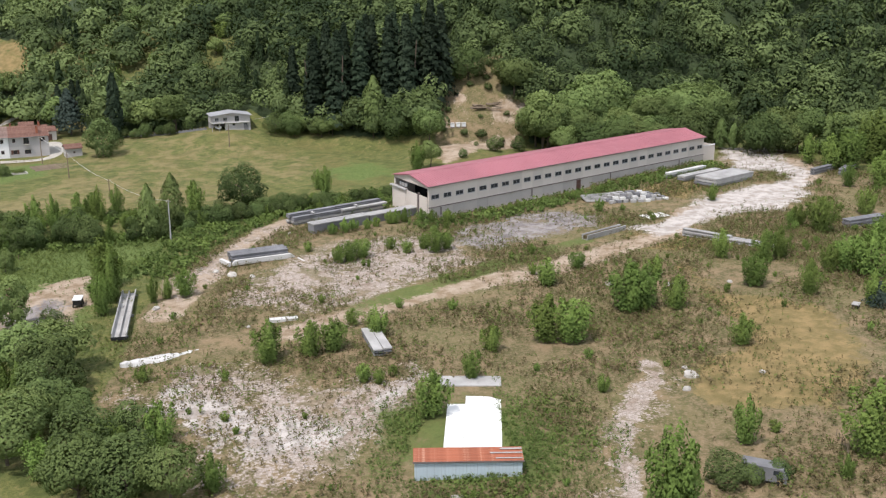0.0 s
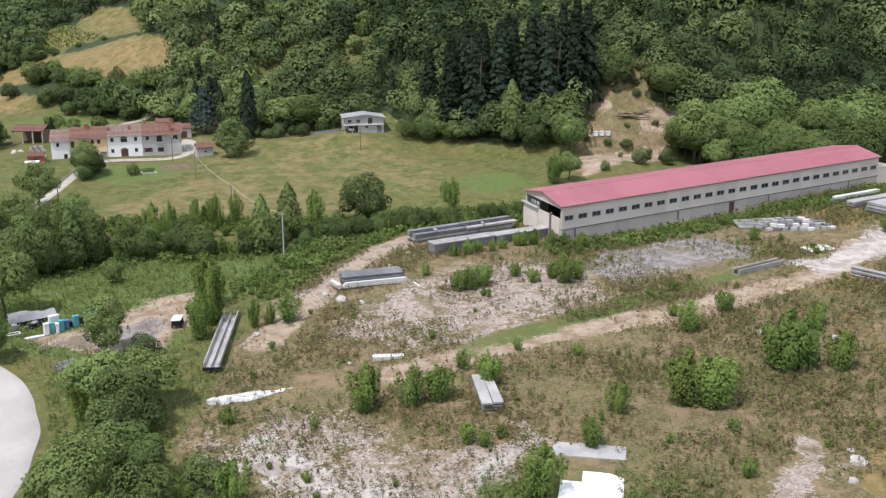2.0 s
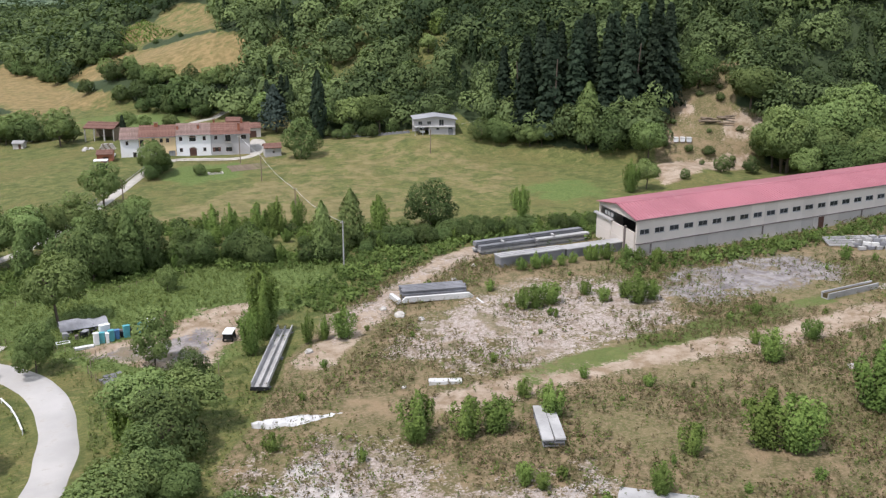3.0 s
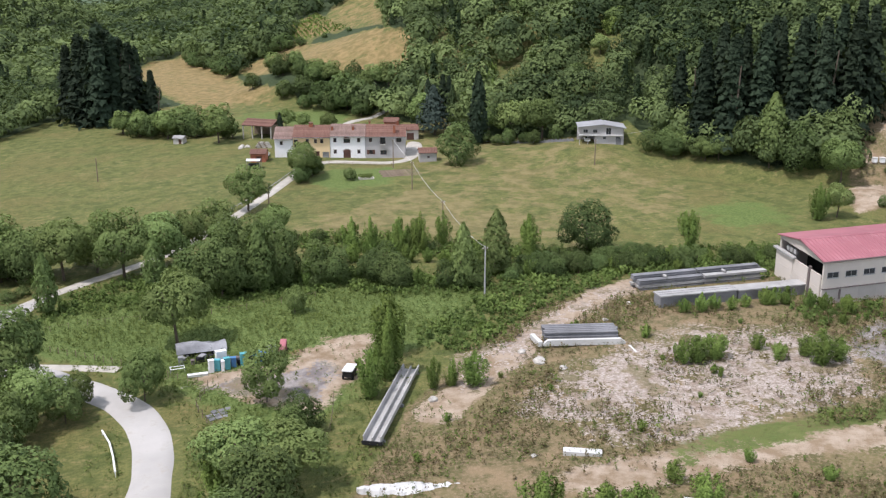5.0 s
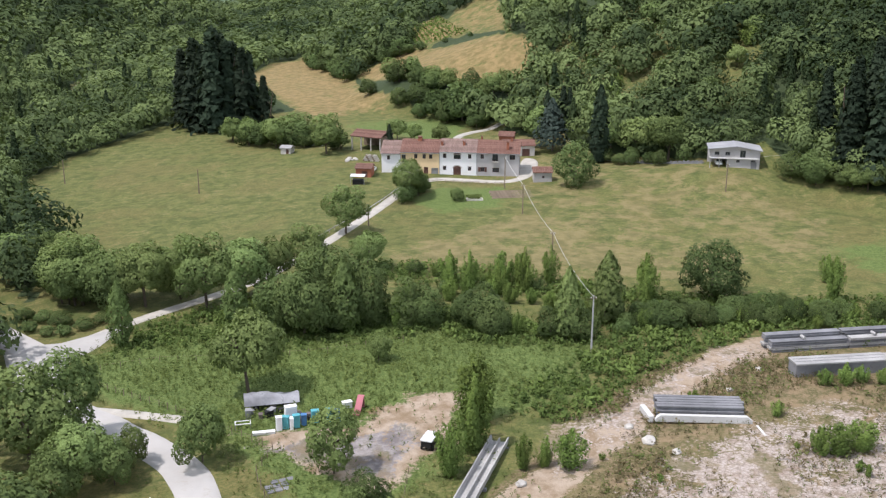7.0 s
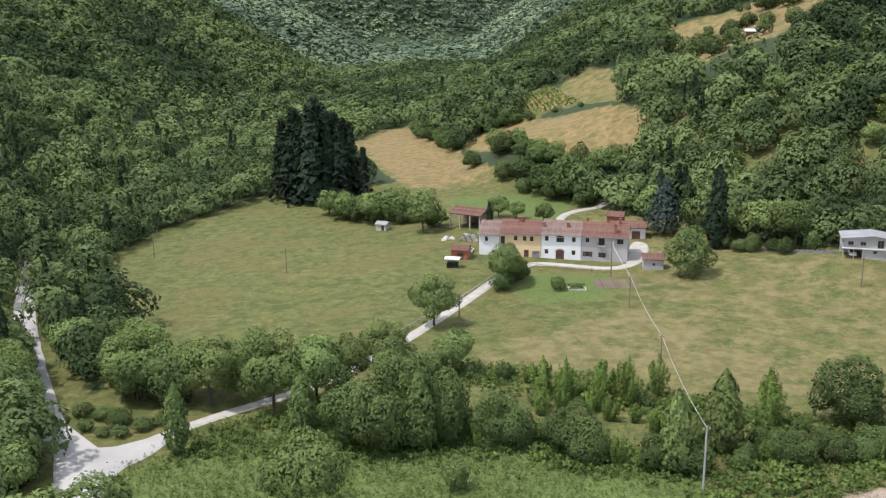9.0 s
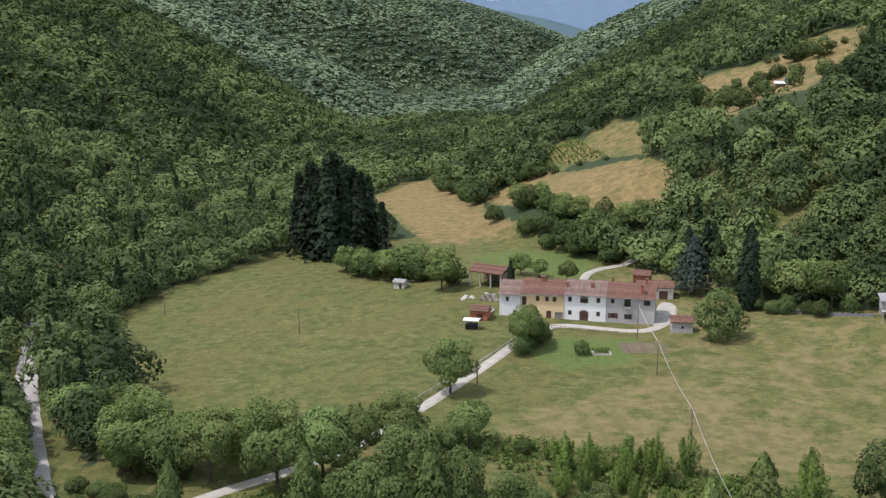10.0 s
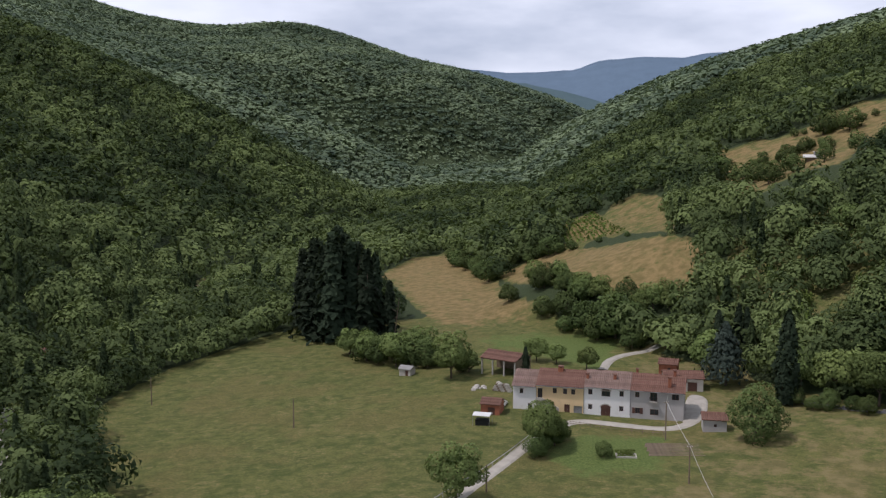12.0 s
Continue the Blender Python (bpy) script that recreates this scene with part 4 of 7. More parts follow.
plant_all(TREES_MEADOW, "dense", "hedge_tree", "dark green tree of the hedge across the hillside meadow", "trees of the meadow", 1.15, 0.72)
plant_all(CONIFERS, "spruce", "tall_conifer", "tall dark conifer at the edge of the wood", "conifers of the wood", 1.0)
plant_all(SPRUCES, "spruce", "spruce_tree", "tall dark spruce in a dense group beside the field", "spruces of the field", 1.05)
plant_all(EDGE_DARK, "dense", "edge_bush", "round dark green tree at the foot of the wood", "trees of the wood edge", 0.95)
plant_all(((186.5, 265.1, 19.0),), "poplar", "edge_tree", "tall pointed grey-green tree before the dark conifers", "trees of the wood edge", 0.85)
plant_all(EDGE_TREES, "broad", "edge_tree", "light green tree at the edge of the wood", "trees of the wood edge", 1.0)
plant_all(((127.7, 328.7, 21.5), (122.0, 364.7, 13.5), (126.9, 364, 13.5), (128.6, 362.4, 12.8), (71.6, 353.5, 8.6)), "cypress", "cypress", "narrow dark green cypress near the house", "cypresses of the house")
plant_all(((118.6, 345.8, 15.8),), "cedar", "cedar", "blue-green spreading cedar behind the drive", "trees of the house", 1.1)


def belt(line, width, gap, kinds, hs, name, label, group, seed):
    """Trees or bushes in a loose row along a plan line."""
    rng = random.Random(seed)
    p = np.array(line, float)
    s = np.r_[0, np.cumsum(np.hypot(*np.diff(p, axis=0).T))]
    u = 0.0
    while u < s[-1]:
        x = float(np.interp(u, s, p[:, 0])) + rng.uniform(-width, width)
        y = float(np.interp(u, s, p[:, 1])) + rng.uniform(-width, width)
        if min(float(along(r, x, y)) for r in (ROAD_MAIN, ROAD_HOUSE, ROAD_VALLEY)) > 3.2:
            plant(rng.choice(kinds), x, y, rng.uniform(*hs), name, label, group, rng.uniform(0.95, 1.25))
        u += gap * rng.uniform(0.6, 1.4)


HEDGE_FRONT = ((20, 225), (32, 220), (44, 215), (56, 215), (67, 214), (74, 207), (84, 203), (96, 204.5), (110, 205), (122, 205), (140, 198))
plant_all(((2.7, 244.1, 11.5), (14.7, 239.8, 12.0), (26.0, 233.7, 12.0), (33.0, 236.0, 11.5), (20.5, 241.5, 11.0), (8.5, 243.0, 11.0), (38.0, 239.0, 10.0), (44.0, 245.0, 9.5)), "oak", "walnut_tree", "spreading green tree in the row by the farm drive", "trees of the drive", 0.95)
plant_all(((42.9, 214.4, 12.0), (39.5, 218.5, 9.5), (53.5, 217.0, 10.5), (46.5, 219.0, 12.0)), "dense", "hedge_tree", "tall dark green tree in the hedge by the drive", "trees of the drive", 0.85)
plant_all(((49.4, 213.8, 12.5), (92.0, 208.2, 12.5), (83.4, 201.0, 12.0), (31.5, 224.0, 10.0)), "poplar", "slim_hedge_tree", "tall slim dark tree rising from the hedge", "trees of the hedge", 0.85)
plant_all(((12.9, 220.3, 11.5),), "poplar", "ivy_tree", "narrow dark ivy-covered tree at the road fork", "trees of the hedge", 0.8)
plant_all(((102.4, 218.6, 8.5), (82.7, 227.6, 8.5), (134.8, 213.2, 8.8), (77.6, 226.0, 6.3)), "shrub", "field_sapling", "slim young tree at the edge of the hayfield", "saplings of the field edge", 0.8)
belt(HEDGE_FRONT[2:6], 2.2, 2.6, ("dense", "round", "shrub"), (4.5, 8.0), "hedge_bush", "dense green bush in the hedge below the hayfield", "hedge of the field", 40)
belt(HEDGE_FRONT[5:], 2.2, 2.6, ("dense", "round", "shrub"), (2.4, 4.8), "hedge_bush", "dense green bush in the hedge below the hayfield", "hedge of the field", 41)
plant_all(((164.4, 494.9, 8.5), (167.5, 472.8, 8.1), (184.9, 505.5, 6.4), (213.6, 538.4, 8.8), (183.0, 530.7, 4.3), (195.4, 517.1, 5.8), (195.7, 464.8, 6.7), (194.1, 442.2, 7.0), (216.7, 526.2, 9.4),
           (163.5, 524.5, 11.4), (209.8, 536.7, 9.0), (192.7, 531.9, 3.4), (173.0, 486.0, 7.0), (170.0, 500.0, 7.5), (188.0, 475.0, 6.5), (178.0, 478.0, 7.0), (200.0, 505.0, 5.0)), "round", "terrace_tree", "round green tree on the terraced meadow", "trees of the terraces", 1.1)
belt(((178, 528), (190, 521), (204, 520)), 1.5, 2.6, ("round",), (2.4, 4.0), "terrace_bush", "grey-green bush in a row along the terrace", "bushes of the terraces", 42)
belt(((205, 553), (218, 540), (232, 533)), 1.5, 3.4, ("round",), (2.0, 4.0), "terrace_bush", "grey-green bush in a row along the terrace", "bushes of the terraces", 43)
belt(((58, 575), (69, 526), (80, 531), (95, 516), (104, 508)), 2.5, 4.0, ("round",), (4.0, 7.5), "hedge_tree", "dark green tree of the hedge across the hillside meadow", "trees of the meadow", 44)
belt(((84, 456), (92, 432), (104, 412), (122, 400)), 2.5, 3.0, ("round", "broad"), (5.0, 9.0), "hedge_tree", "dark green tree of the hedge across the hillside meadow", "trees of the meadow", 45)
belt(((60, 241), (70, 236), (82, 232), (95, 222), (104, 216), (118, 210), (130, 206)), 2.0, 4.5, ("round", "shrub"), (1.8, 3.6), "hedge_bush", "dense green bush in the hedge below the hayfield", "hedge of the field", 1)
belt(((66, 226), (78, 222), (90, 212), (100, 205), (115, 202), (135, 200), (150, 196)), 2.5, 2.4, ("round", "shrub"), (2.2, 4.5), "bramble_bush", "low tangled green bush behind the concrete stacks", "hedge of the yard", 2)
belt(((-12, 264), (-6, 260), (0, 256)), 4.0, 2.6, ("broad", "broad", "round"), (6.5, 10), "walnut_tree", "spreading green tree in the row by the farm drive", "trees of the drive", 3)
belt(((1, 247), (7, 246), (16, 247), (24, 249)), 2.0, 4.0, ("broad",), (5, 8), "walnut_tree", "spreading green tree in the row by the farm drive", "trees of the drive", 4)
belt(((46, 237), (50, 243), (56, 247)), 3.0, 3.4, ("broad", "round", "poplar"), (4.5, 8), "hedge_tree", "tall dark green tree in the hedge by the drive", "trees of the drive", 5)
belt(((7, 240), (0, 245), (-3, 252)), 2.5, 3.0, ("broad", "round"), (7, 11), "junction_tree", "green tree beside the road junction", "trees of the junction", 6)
belt(((-6, 176), (2, 168), (8, 160), (14, 150)), 5.0, 2.8, ("round", "broad"), (6, 10), "roadside_bush", "dense dark green bush beside the gravel road", "bushes by the road", 7)
belt(((-19, 206), (-16, 190), (-11, 180)), 4.5, 3.2, ("broad", "round"), (7, 11), "broadleaf_tree", "green broadleaf tree by the gravel road and the dump", "trees by the road", 8)
belt(((67.5, 297), (72, 303), (76, 309)), 1.2, 2.0, ("round",), (3, 5), "garden_bush", "dark green bush beside the farm drive", "trees of the house", 9)
belt(((24, 397), (36, 383), (46, 376), (56, 368), (64, 366)), 3.0, 3.0, ("round", "broad"), (4.5, 8), "garden_bush", "green bush at the edge of the big field", "trees of the field edge", 11)
belt(((128, 330), (140, 318), (147, 312)), 2.0, 4.0, ("round",), (3, 5), "garden_bush", "dark green bush along the field wall", "trees of the field edge", 12)
belt(((168, 292), (175, 282), (181, 275)), 2.5, 2.8, ("round", "broad"), (4.5, 8), "edge_bush", "bush at the foot of the wood", "trees of the wood edge", 13)
belt(((222, 212), (232, 206), (246, 202), (262, 196)), 3.5, 3.2, ("broad", "round"), (8, 13), "grove_tree", "dense green tree behind the red-roofed shed", "trees behind the shed", 14)
belt(((222, 232), (234, 229), (250, 222), (268, 212), (282, 204)), 4.5, 3.0, ("broad", "oak"), (12, 18), "grove_tree", "dense green tree behind the red-roofed shed", "trees behind the shed", 15)
belt(((262, 188), (275, 172), (285, 150), (290, 130), (286, 105)), 5.0, 3.4, ("broad", "poplar", "round"), (8, 14), "grove_tree", "dense green tree at the end of the yard", "trees behind the shed", 16)


# the woods: thousands of crowns in a few big meshes
def woods(name, label, gap, seed, place, quads, size, hs, conifers=0.1, mat=None, spread_by=(0.66, 0.95), calm=0.0):
    rng = np.random.default_rng(seed)
    x, y = place(rng, 160000)
    keep = (wooded(x, y) > 0.6) & (np.maximum(in_meadow(x + 4, y + 10), np.maximum(in_meadow(x + 7, y + 20), np.where(x > 150, in_meadow(x + 10, y + 32), 0))) < 0.5)
    glade = (x > 120) & (x < 200) & (y > 330) & (y < 425)
    glade[glade] = [noise.noise((a * 0.07, b * 0.07, 3.3)) > 0.12 for a, b in zip(x[glade], y[glade])]
    keep &= ~(glade & (inside(SCRUB, x, y, 6) > 0.5))
    keep &= ~((y > 700) & (x > 640 + 0.12 * (y - 700)))
    x, y = x[keep], y[keep]
    cell = np.floor(x / gap).astype(np.int64) * 100003 + np.floor(y / gap).astype(np.int64)
    first = np.unique(cell, return_index=True)[1]
    spots = np.stack([x[first], y[first]], 1)
    rng.shuffle(spots)
    z = height(spots[:, 0], spots[:, 1])
    templates = []
    for k in range(14):
        g = np.random.default_rng(seed * 100 + k)
        if k < 10:
            v, f, m = crown(g, quads, 0.52, 0.98, 4 + quads // 48, size, 0.0, 0.64, 0.18, 0.7, 0.4, -0.3)
        else:
            v, f, m = conifer(g, quads, 0.26, 1.0, size * 0.8)
        templates.append((v, f, unit(m * (1 - calm) + np.array((0, 0, calm)))))
    vs, fs, ns, ts, base = [], [], [], [], 0
    patch = np.array([noise.noise((a * 0.012, b * 0.012, 0.7)) for a, b in spots])
    grove = np.array([noise.noise((a * 0.02, b * 0.02, 9.7)) for a, b in spots])
    for (x, y), zz, pt, gr in zip(spots, z, patch, grove):
        con = rng.uniform() < conifers * (1 + 3 * max(0, gr))
        v, f, m = templates[rng.integers(10, 14) if con else rng.integers(0, 10)]
        h = rng.uniform(*hs) * (1.25 if con else 1.0)
        w = h * (rng.uniform(0.7, 0.95) if con else rng.uniform(*spread_by))
        a = rng.uniform(0, 6.28)
        c, s = math.cos(a), math.sin(a)
        q = np.stack([(v[:, 0] * c - v[:, 1] * s) * w + x, (v[:, 0] * s + v[:, 1] * c) * w + y, v[:, 2] * h + zz - 0.8], 1)
        vs.append(q)
        ns.append(np.stack([m[:, 0] * c - m[:, 1] * s, m[:, 0] * s + m[:, 1] * c, m[:, 2]], 1))
        fs.append(f + base)
        base += len(v)
        t = 0.42 + 0.8 * pt + rng.uniform(-0.5, 0.55) * (1 - 0.6 * calm) - (0.5 if con else 0)
        ts.append(np.full(len(v), t))
    me = quick_mesh(name, np.concatenate(vs), np.concatenate(fs), attrs=(("tint", np.clip(np.concatenate(ts), -0.1, 1.2)),), normals=np.concatenate(ns))
    me.materials.append(mat or M_WOODS)
    return tagged(new(name, me), label, "woods", kind="stuff")


def fan(rng, n, r0, r1, a0, a1):
    """Places in a sector seen from the middle of the yard."""
    r = np.sqrt(rng.uniform(r0 * r0, r1 * r1, n))
    a = np.radians(rng.uniform(a0, a1, n))
    return 40 + r * np.sin(a), 70 + r * np.cos(a)


woods("woods_edge", "broadleaf trees at the foot of the wooded slopes", 6.2, 6, lambda g, n: fan(g, n, 120, 310, -27, 76), 460, 0.046, (7, 13), 0.08, None, (0.78, 1.1))
woods("woods_near", "dense green broadleaf wood on the near slopes", 6.4, 3, lambda g, n: fan(g, n, 310, 480, -27, 72), 260, 0.062, (7, 13), 0.1, None, (0.78, 1.1), 0.1)
woods("woods_middle", "dense mixed wood on the hillsides", 8.4, 4, lambda g, n: fan(g, n, 478, 1050, -27, 58), 78, 0.112, (7, 11), 0.04, None, (0.95, 1.3), 0.3)
woods("woods_far", "distant dark green wooded ridges paled by haze in the leaf colour", 12.0, 5, lambda g, n: fan(g, n, 1040, 2900, -28, 27), 18, 0.23, (6, 9), 0.03, M_HAZYLEAF, (1.7, 2.2), 0.6)


# weeds and rough grass: far too many to count
def tufts(name, label, n, seed, box, allow, quads, size, tall, mat):
    rng = np.random.default_rng(seed)
    x0, y0, x1, y1 = box
    x, y = rng.uniform(x0, x1, 6 * n), rng.uniform(y0, y1, 6 * n)
    keep = rng.uniform(0, 1, 6 * n) < allow(x, y)
    x, y = x[keep][:n], y[keep][:n]
    z = height(x, y)
    n = len(x)
    h = tall * rng.uniform(0.5, 1.25, n)
    clump = np.array([noise.noise((a * 0.11, b * 0.11, 5.1)) for a, b in zip(x, y)])
    h *= 1 + 0.5 * clump
    turn, u = rng.uniform(0, 6.28, (n, quads)), rng.uniform(0.1, 0.95, (n, quads))
    way = np.stack([np.cos(turn), np.sin(turn), np.zeros((n, quads))], -1)
    out = way * (h[:, None] * rng.uniform(0.08, 0.5, (n, quads)) * (0.6 + 0.5 * u))[..., None]
    centre = (np.stack([x, y, z], -1)[:, None] + out + (0, 0, 1) * (h[:, None] * u)[..., None]).reshape(-1, 3)
    v, f, m = leaf_bits(rng, centre, (way * 0.75 + (0, 0, 0.75)).reshape(-1, 3), np.repeat(h, quads) * size, sway=0.3)
    # tint falls off towards the foot, shade within each tuft put in as colour
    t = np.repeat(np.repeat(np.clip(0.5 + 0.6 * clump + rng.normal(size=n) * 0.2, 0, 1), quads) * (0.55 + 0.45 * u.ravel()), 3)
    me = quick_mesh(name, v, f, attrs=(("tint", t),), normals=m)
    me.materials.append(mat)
    return tagged(new(name, me), label, "weeds", kind="stuff")


def cleared(x, y):
    """How freely weeds grow: little on bare ground, tracks and pavements."""
    g = inside(YARD, x, y, 3)
    for p in BARE:
        g = g * (1 - 0.5 * inside(p, x, y, 5))
    g = g * (1 - 0.6 * inside(GREY_PAD, x, y, 4)) * (1 - 0.8 * inside(WIDE_TRACK, x, y, 3)) * (1 - 0.75 * inside(DRY_PATCH, x, y, 8)) * (1 - 0.93 * sstep(4.2, 2.2, along(TRACK, x, y))) * sstep(1.2, 2.4, np.minimum(along(FOOT_TRACK, x, y), along(UPPER_TRACK, x, y)))
    patch = np.array([noise.noise((a * 0.07, b * 0.07, 2.3)) for a, b in zip(x, y)])
    return g * np.clip(0.5 + 1.7 * patch, 0.03, 1) * (1 - inside(((60, 84), (72, 75), (92, 96), (82, 104)), x, y, 0.5))


def rough(x, y):
    g = np.maximum(inside(GREEN_BELT, x, y, 8), 0.5 * inside(((25, 130), (60, 130), (66, 170), (52, 205), (24, 210)), x, y, 6))
    return np.where((along(ROAD_MAIN, x, y) < 3.6) | (along(ROAD_HOUSE, x, y) < 2.4), 0, g * (1 - 0.9 * inside(JUNK_YARD, x, y, 1)))


def verge(x, y):
    near = np.minimum(along(HEDGE_FRONT, x, y), along(((16, 222), (34, 229), (50, 238)), x, y))
    near = np.minimum(near, np.minimum(np.minimum(along(((56, 243), (75, 236), (95, 224), (115, 213), (150, 205)), x, y), along(((76, 180), (95, 195), (113, 198), (134, 196)), x, y)),
                      along(((134, 169.5), (234, 171)), x, y) + 2))
    return sstep(8, 3, near) * sstep(2.5, 4.5, along(UPPER_TRACK, x, y))


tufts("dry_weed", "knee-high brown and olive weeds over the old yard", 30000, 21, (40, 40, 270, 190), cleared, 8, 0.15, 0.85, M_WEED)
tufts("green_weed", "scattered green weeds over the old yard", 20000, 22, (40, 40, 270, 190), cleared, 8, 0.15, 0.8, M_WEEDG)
def hut_green(x, y):
    g = np.maximum(bump(x, y, 74, 84, 12), 0.9 * bump(x, y, 72, 94, 6))
    return g * (1 - inside(((62.8, 84.5), (72.5, 77), (76, 81.5), (82, 90), (88, 99), (80, 104), (72, 93), (65, 88)), x, y, 0.4))


tufts("hut_grass", "lush green grass and nettles round the metal hut", 3600, 25, (58, 66, 92, 104), hut_green, 8, 0.17, 0.6, M_BRAMBLE)
tufts("rough_grass", "tall rank grass and herbs by the gravel road", 12000, 23, (-4, 124, 104, 236), rough, 9, 0.16, 0.62, M_WEEDG)
tufts("bramble", "low tangle of brambles and nettles along the hedge", 6000, 24, (10, 165, 240, 250), verge, 16, 0.19, 1.25, M_BRAMBLE)


seed_rng = np.random.default_rng(77)
sx, sy = seed_rng.uniform(45, 245, 1600), seed_rng.uniform(50, 178, 1600)
free = seed_rng.uniform(0, 1, 1600) < 0.5 * cleared(sx, sy)
for x, y in list(zip(sx[free], sy[free]))[:230]:
    if not (133 < x < 237 and y > 168):
        plant("shrub", float(x), float(y), float(seed_rng.uniform(0.8, 1.0) + 1.7 * seed_rng.uniform() ** 3), "poplar_seedling", "small green seedling bush among dry weeds", "seedlings of the yard", 1.35)

belt(((136, 366), (150, 356), (168, 342), (182, 358), (190, 386), (172, 408), (148, 414), (134, 398), (146, 380), (164, 366), (174, 384), (158, 396)), 5.0, 9.0, ("oak", "dense", "shrub"), (4.0, 9.0), "slope_tree", "green tree standing on the grassy slope", "trees of the slope", 51)
plant_all(((-4.5, 233.0, 1.8), (-1.0, 230.2, 1.6), (2.0, 229.6, 1.7), (5.0, 231.6, 2.0), (-6.5, 239.0, 2.4), (0.5, 234.5, 2.6), (-3.0, 237.5, 2.2), (7.5, 233.8, 1.9)), "round", "verge_bush", "low bright bush in the fork of the gravel roads", "bushes of the junction", 1.6)
belt(((-10, 210), (-13, 224), (-19, 240), (-26, 256), (-34, 274)), 1.5, 3.4, ("oak", "dense", "broad"), (7.0, 11.0), "junction_tree", "green tree shading the gravel track", "trees of the junction", 52)


slip_rng = random.Random(19)
for x, y in ((208, 246), (213, 244), (219, 241), (226, 246), (230, 260), (217, 250), (211, 257), (222, 260), (235, 263), (204, 251), (225, 255), (214, 238), (219, 235), (209, 240)):
    plant("round", x + slip_rng.uniform(-1.5, 1.5), y + slip_rng.uniform(-1.5, 1.5), slip_rng.uniform(1.2, 2.8), "slope_bush", "low green bush on the bare earth slope", "bushes of the slope", 1.3)
logs = thing("log_pile", "tumbled pile of brown logs on the earth slope", "log pile", at=on_ground(222, 250.5, -30))
for k in range(12):
    cx, cy, a = slip_rng.uniform(-4, 4), slip_rng.uniform(-1.5, 1.5), slip_rng.uniform(-0.5, 0.5)
    d, z = Vector((math.cos(a), math.sin(a), 0)) * slip_rng.uniform(1.6, 2.8), 0.25 + 0.35 * (k % 3) + 0.35 * cy
    part("log", Shape().tube(Vector((cx, cy, z)) - d, Vector((cx, cy, z)) + d, 0.26, 0.2, 8), M_WOOD, logs)


# ---- long shed with a red sheet roof ----
def window_unit(parent, x, z, w, h, mat_frame, y=0.0, bars=1, name="window", depth=0.16):
    """A glazed opening on a wall that faces -y: frame, panes and a sill."""
    f = Shape()
    t = 0.09
    for a, b, c, d in ((x - w / 2, z, x + w / 2, z + t), (x - w / 2, z + h - t, x + w / 2, z + h), (x - w / 2, z + t, x - w / 2 + t, z + h - t), (x + w / 2 - t, z + t, x + w / 2, z + h - t)):
        f.box(a, y - 0.05, b, c, y + 0.06, d)
    step = (w - 2 * t) / (bars + 1)
    for k in range(bars):
        q = x - w / 2 + t + step * (k + 1)
        f.box(q - 0.035, y - 0.04, z + t, q + 0.035, y + 0.05, z + h - t)
    win = part(name, f, mat_frame, parent)
    for k in range(bars + 1):
        a = x - w / 2 + t + step * k
        part("pane", Shape().box(a, y - 0.005, z + t, a + step, y + 0.015, z + h - t), M_GLASS, win)
    part("sill", Shape().box(x - w / 2 - 0.08, y - 0.12, z - 0.09, x + w / 2 + 0.08, y + 0.05, z), M_CONC, win)
    return win


SHED_TURN, SHED_SKEW = 1.59, 0.182          # the gables are not square to the long walls
shed = thing("long_shed", "long beige precast shed with a faded red sheet roof", "shed", at=pose(137.35, 174.7, 0.2, 0, 0, SHED_TURN))
SL, SW, SE, SR = 101.4, 16.1, 7.3, 8.7
# front wall of tall panels with openings for the windows
panel_mesh = Shape().box(-1.807, 0, 2.55, 1.807, 0.2, 4.25).box(-1.807, 0, 5.3, 1.807, 0.2, SE).box(-1.807, 0, 4.25, -1.15, 0.2, 5.3).box(1.15, 0, 4.25, 1.807, 0.2, 5.3).mesh("panel", M_PANEL)
low_mesh = Shape().box(-1.807, 0.05, -0.6, 1.807, 0.3, 2.4).mesh("plinth_panel", M_PLINTH)
for k in range(28):
    cx = 1.85 + 3.62 * k
    part("panel", panel_mesh, None, shed, at=pose(cx, 0, 0))
    if k != 13:
        part("plinth_panel", low_mesh, None, shed, at=pose(cx, 0, 0))
    window_unit(shed, cx, 4.25, 2.3, 1.05, M_FRAME, 0.08, 1)
    if k % 4 == 0:
        part("stain", Shape().box(cx + 1.5, -0.012, 0.4, cx + 1.9, 0.05, 2.2), M_LEDGE if k % 8 == 0 else M_PLINTH, shed)
part("plinth_panel", Shape().box(47.1, 0.05, -0.6, 48.4, 0.3, 2.4).box(50.1, 0.05, -0.6, 50.7, 0.3, 2.4).box(48.4, 0.05, 2.2, 50.1, 0.3, 2.4), M_PLINTH, shed)
door = part("door", Shape().box(48.4, 0.1, -0.2, 49.22, 0.2, 2.2).box(49.26, 0.1, -0.2, 50.1, 0.2, 2.2), M_DOOR, shed, "brown double door")
part("handle", Shape().box(49.3, 0.02, 1.0, 49.36, 0.1, 1.25), M_FRAME, door)
part("ledge", Shape().box(-0.1, -0.22, 2.4, SL + 0.1, 0.3, 2.55), M_LEDGE, shed)
part("back_wall", Shape().box(0, SW - 0.25, -0.6, SL, SW, SE), M_PANEL, shed)
part("far_gable", Shape().extrude_x([(0.2, -0.6), (SW - 0.25, -0.6), (SW - 0.25, SE), (SW / 2, SR - 0.1), (0.2, SE)], SL - 0.25, SL), M_PANEL, shed)
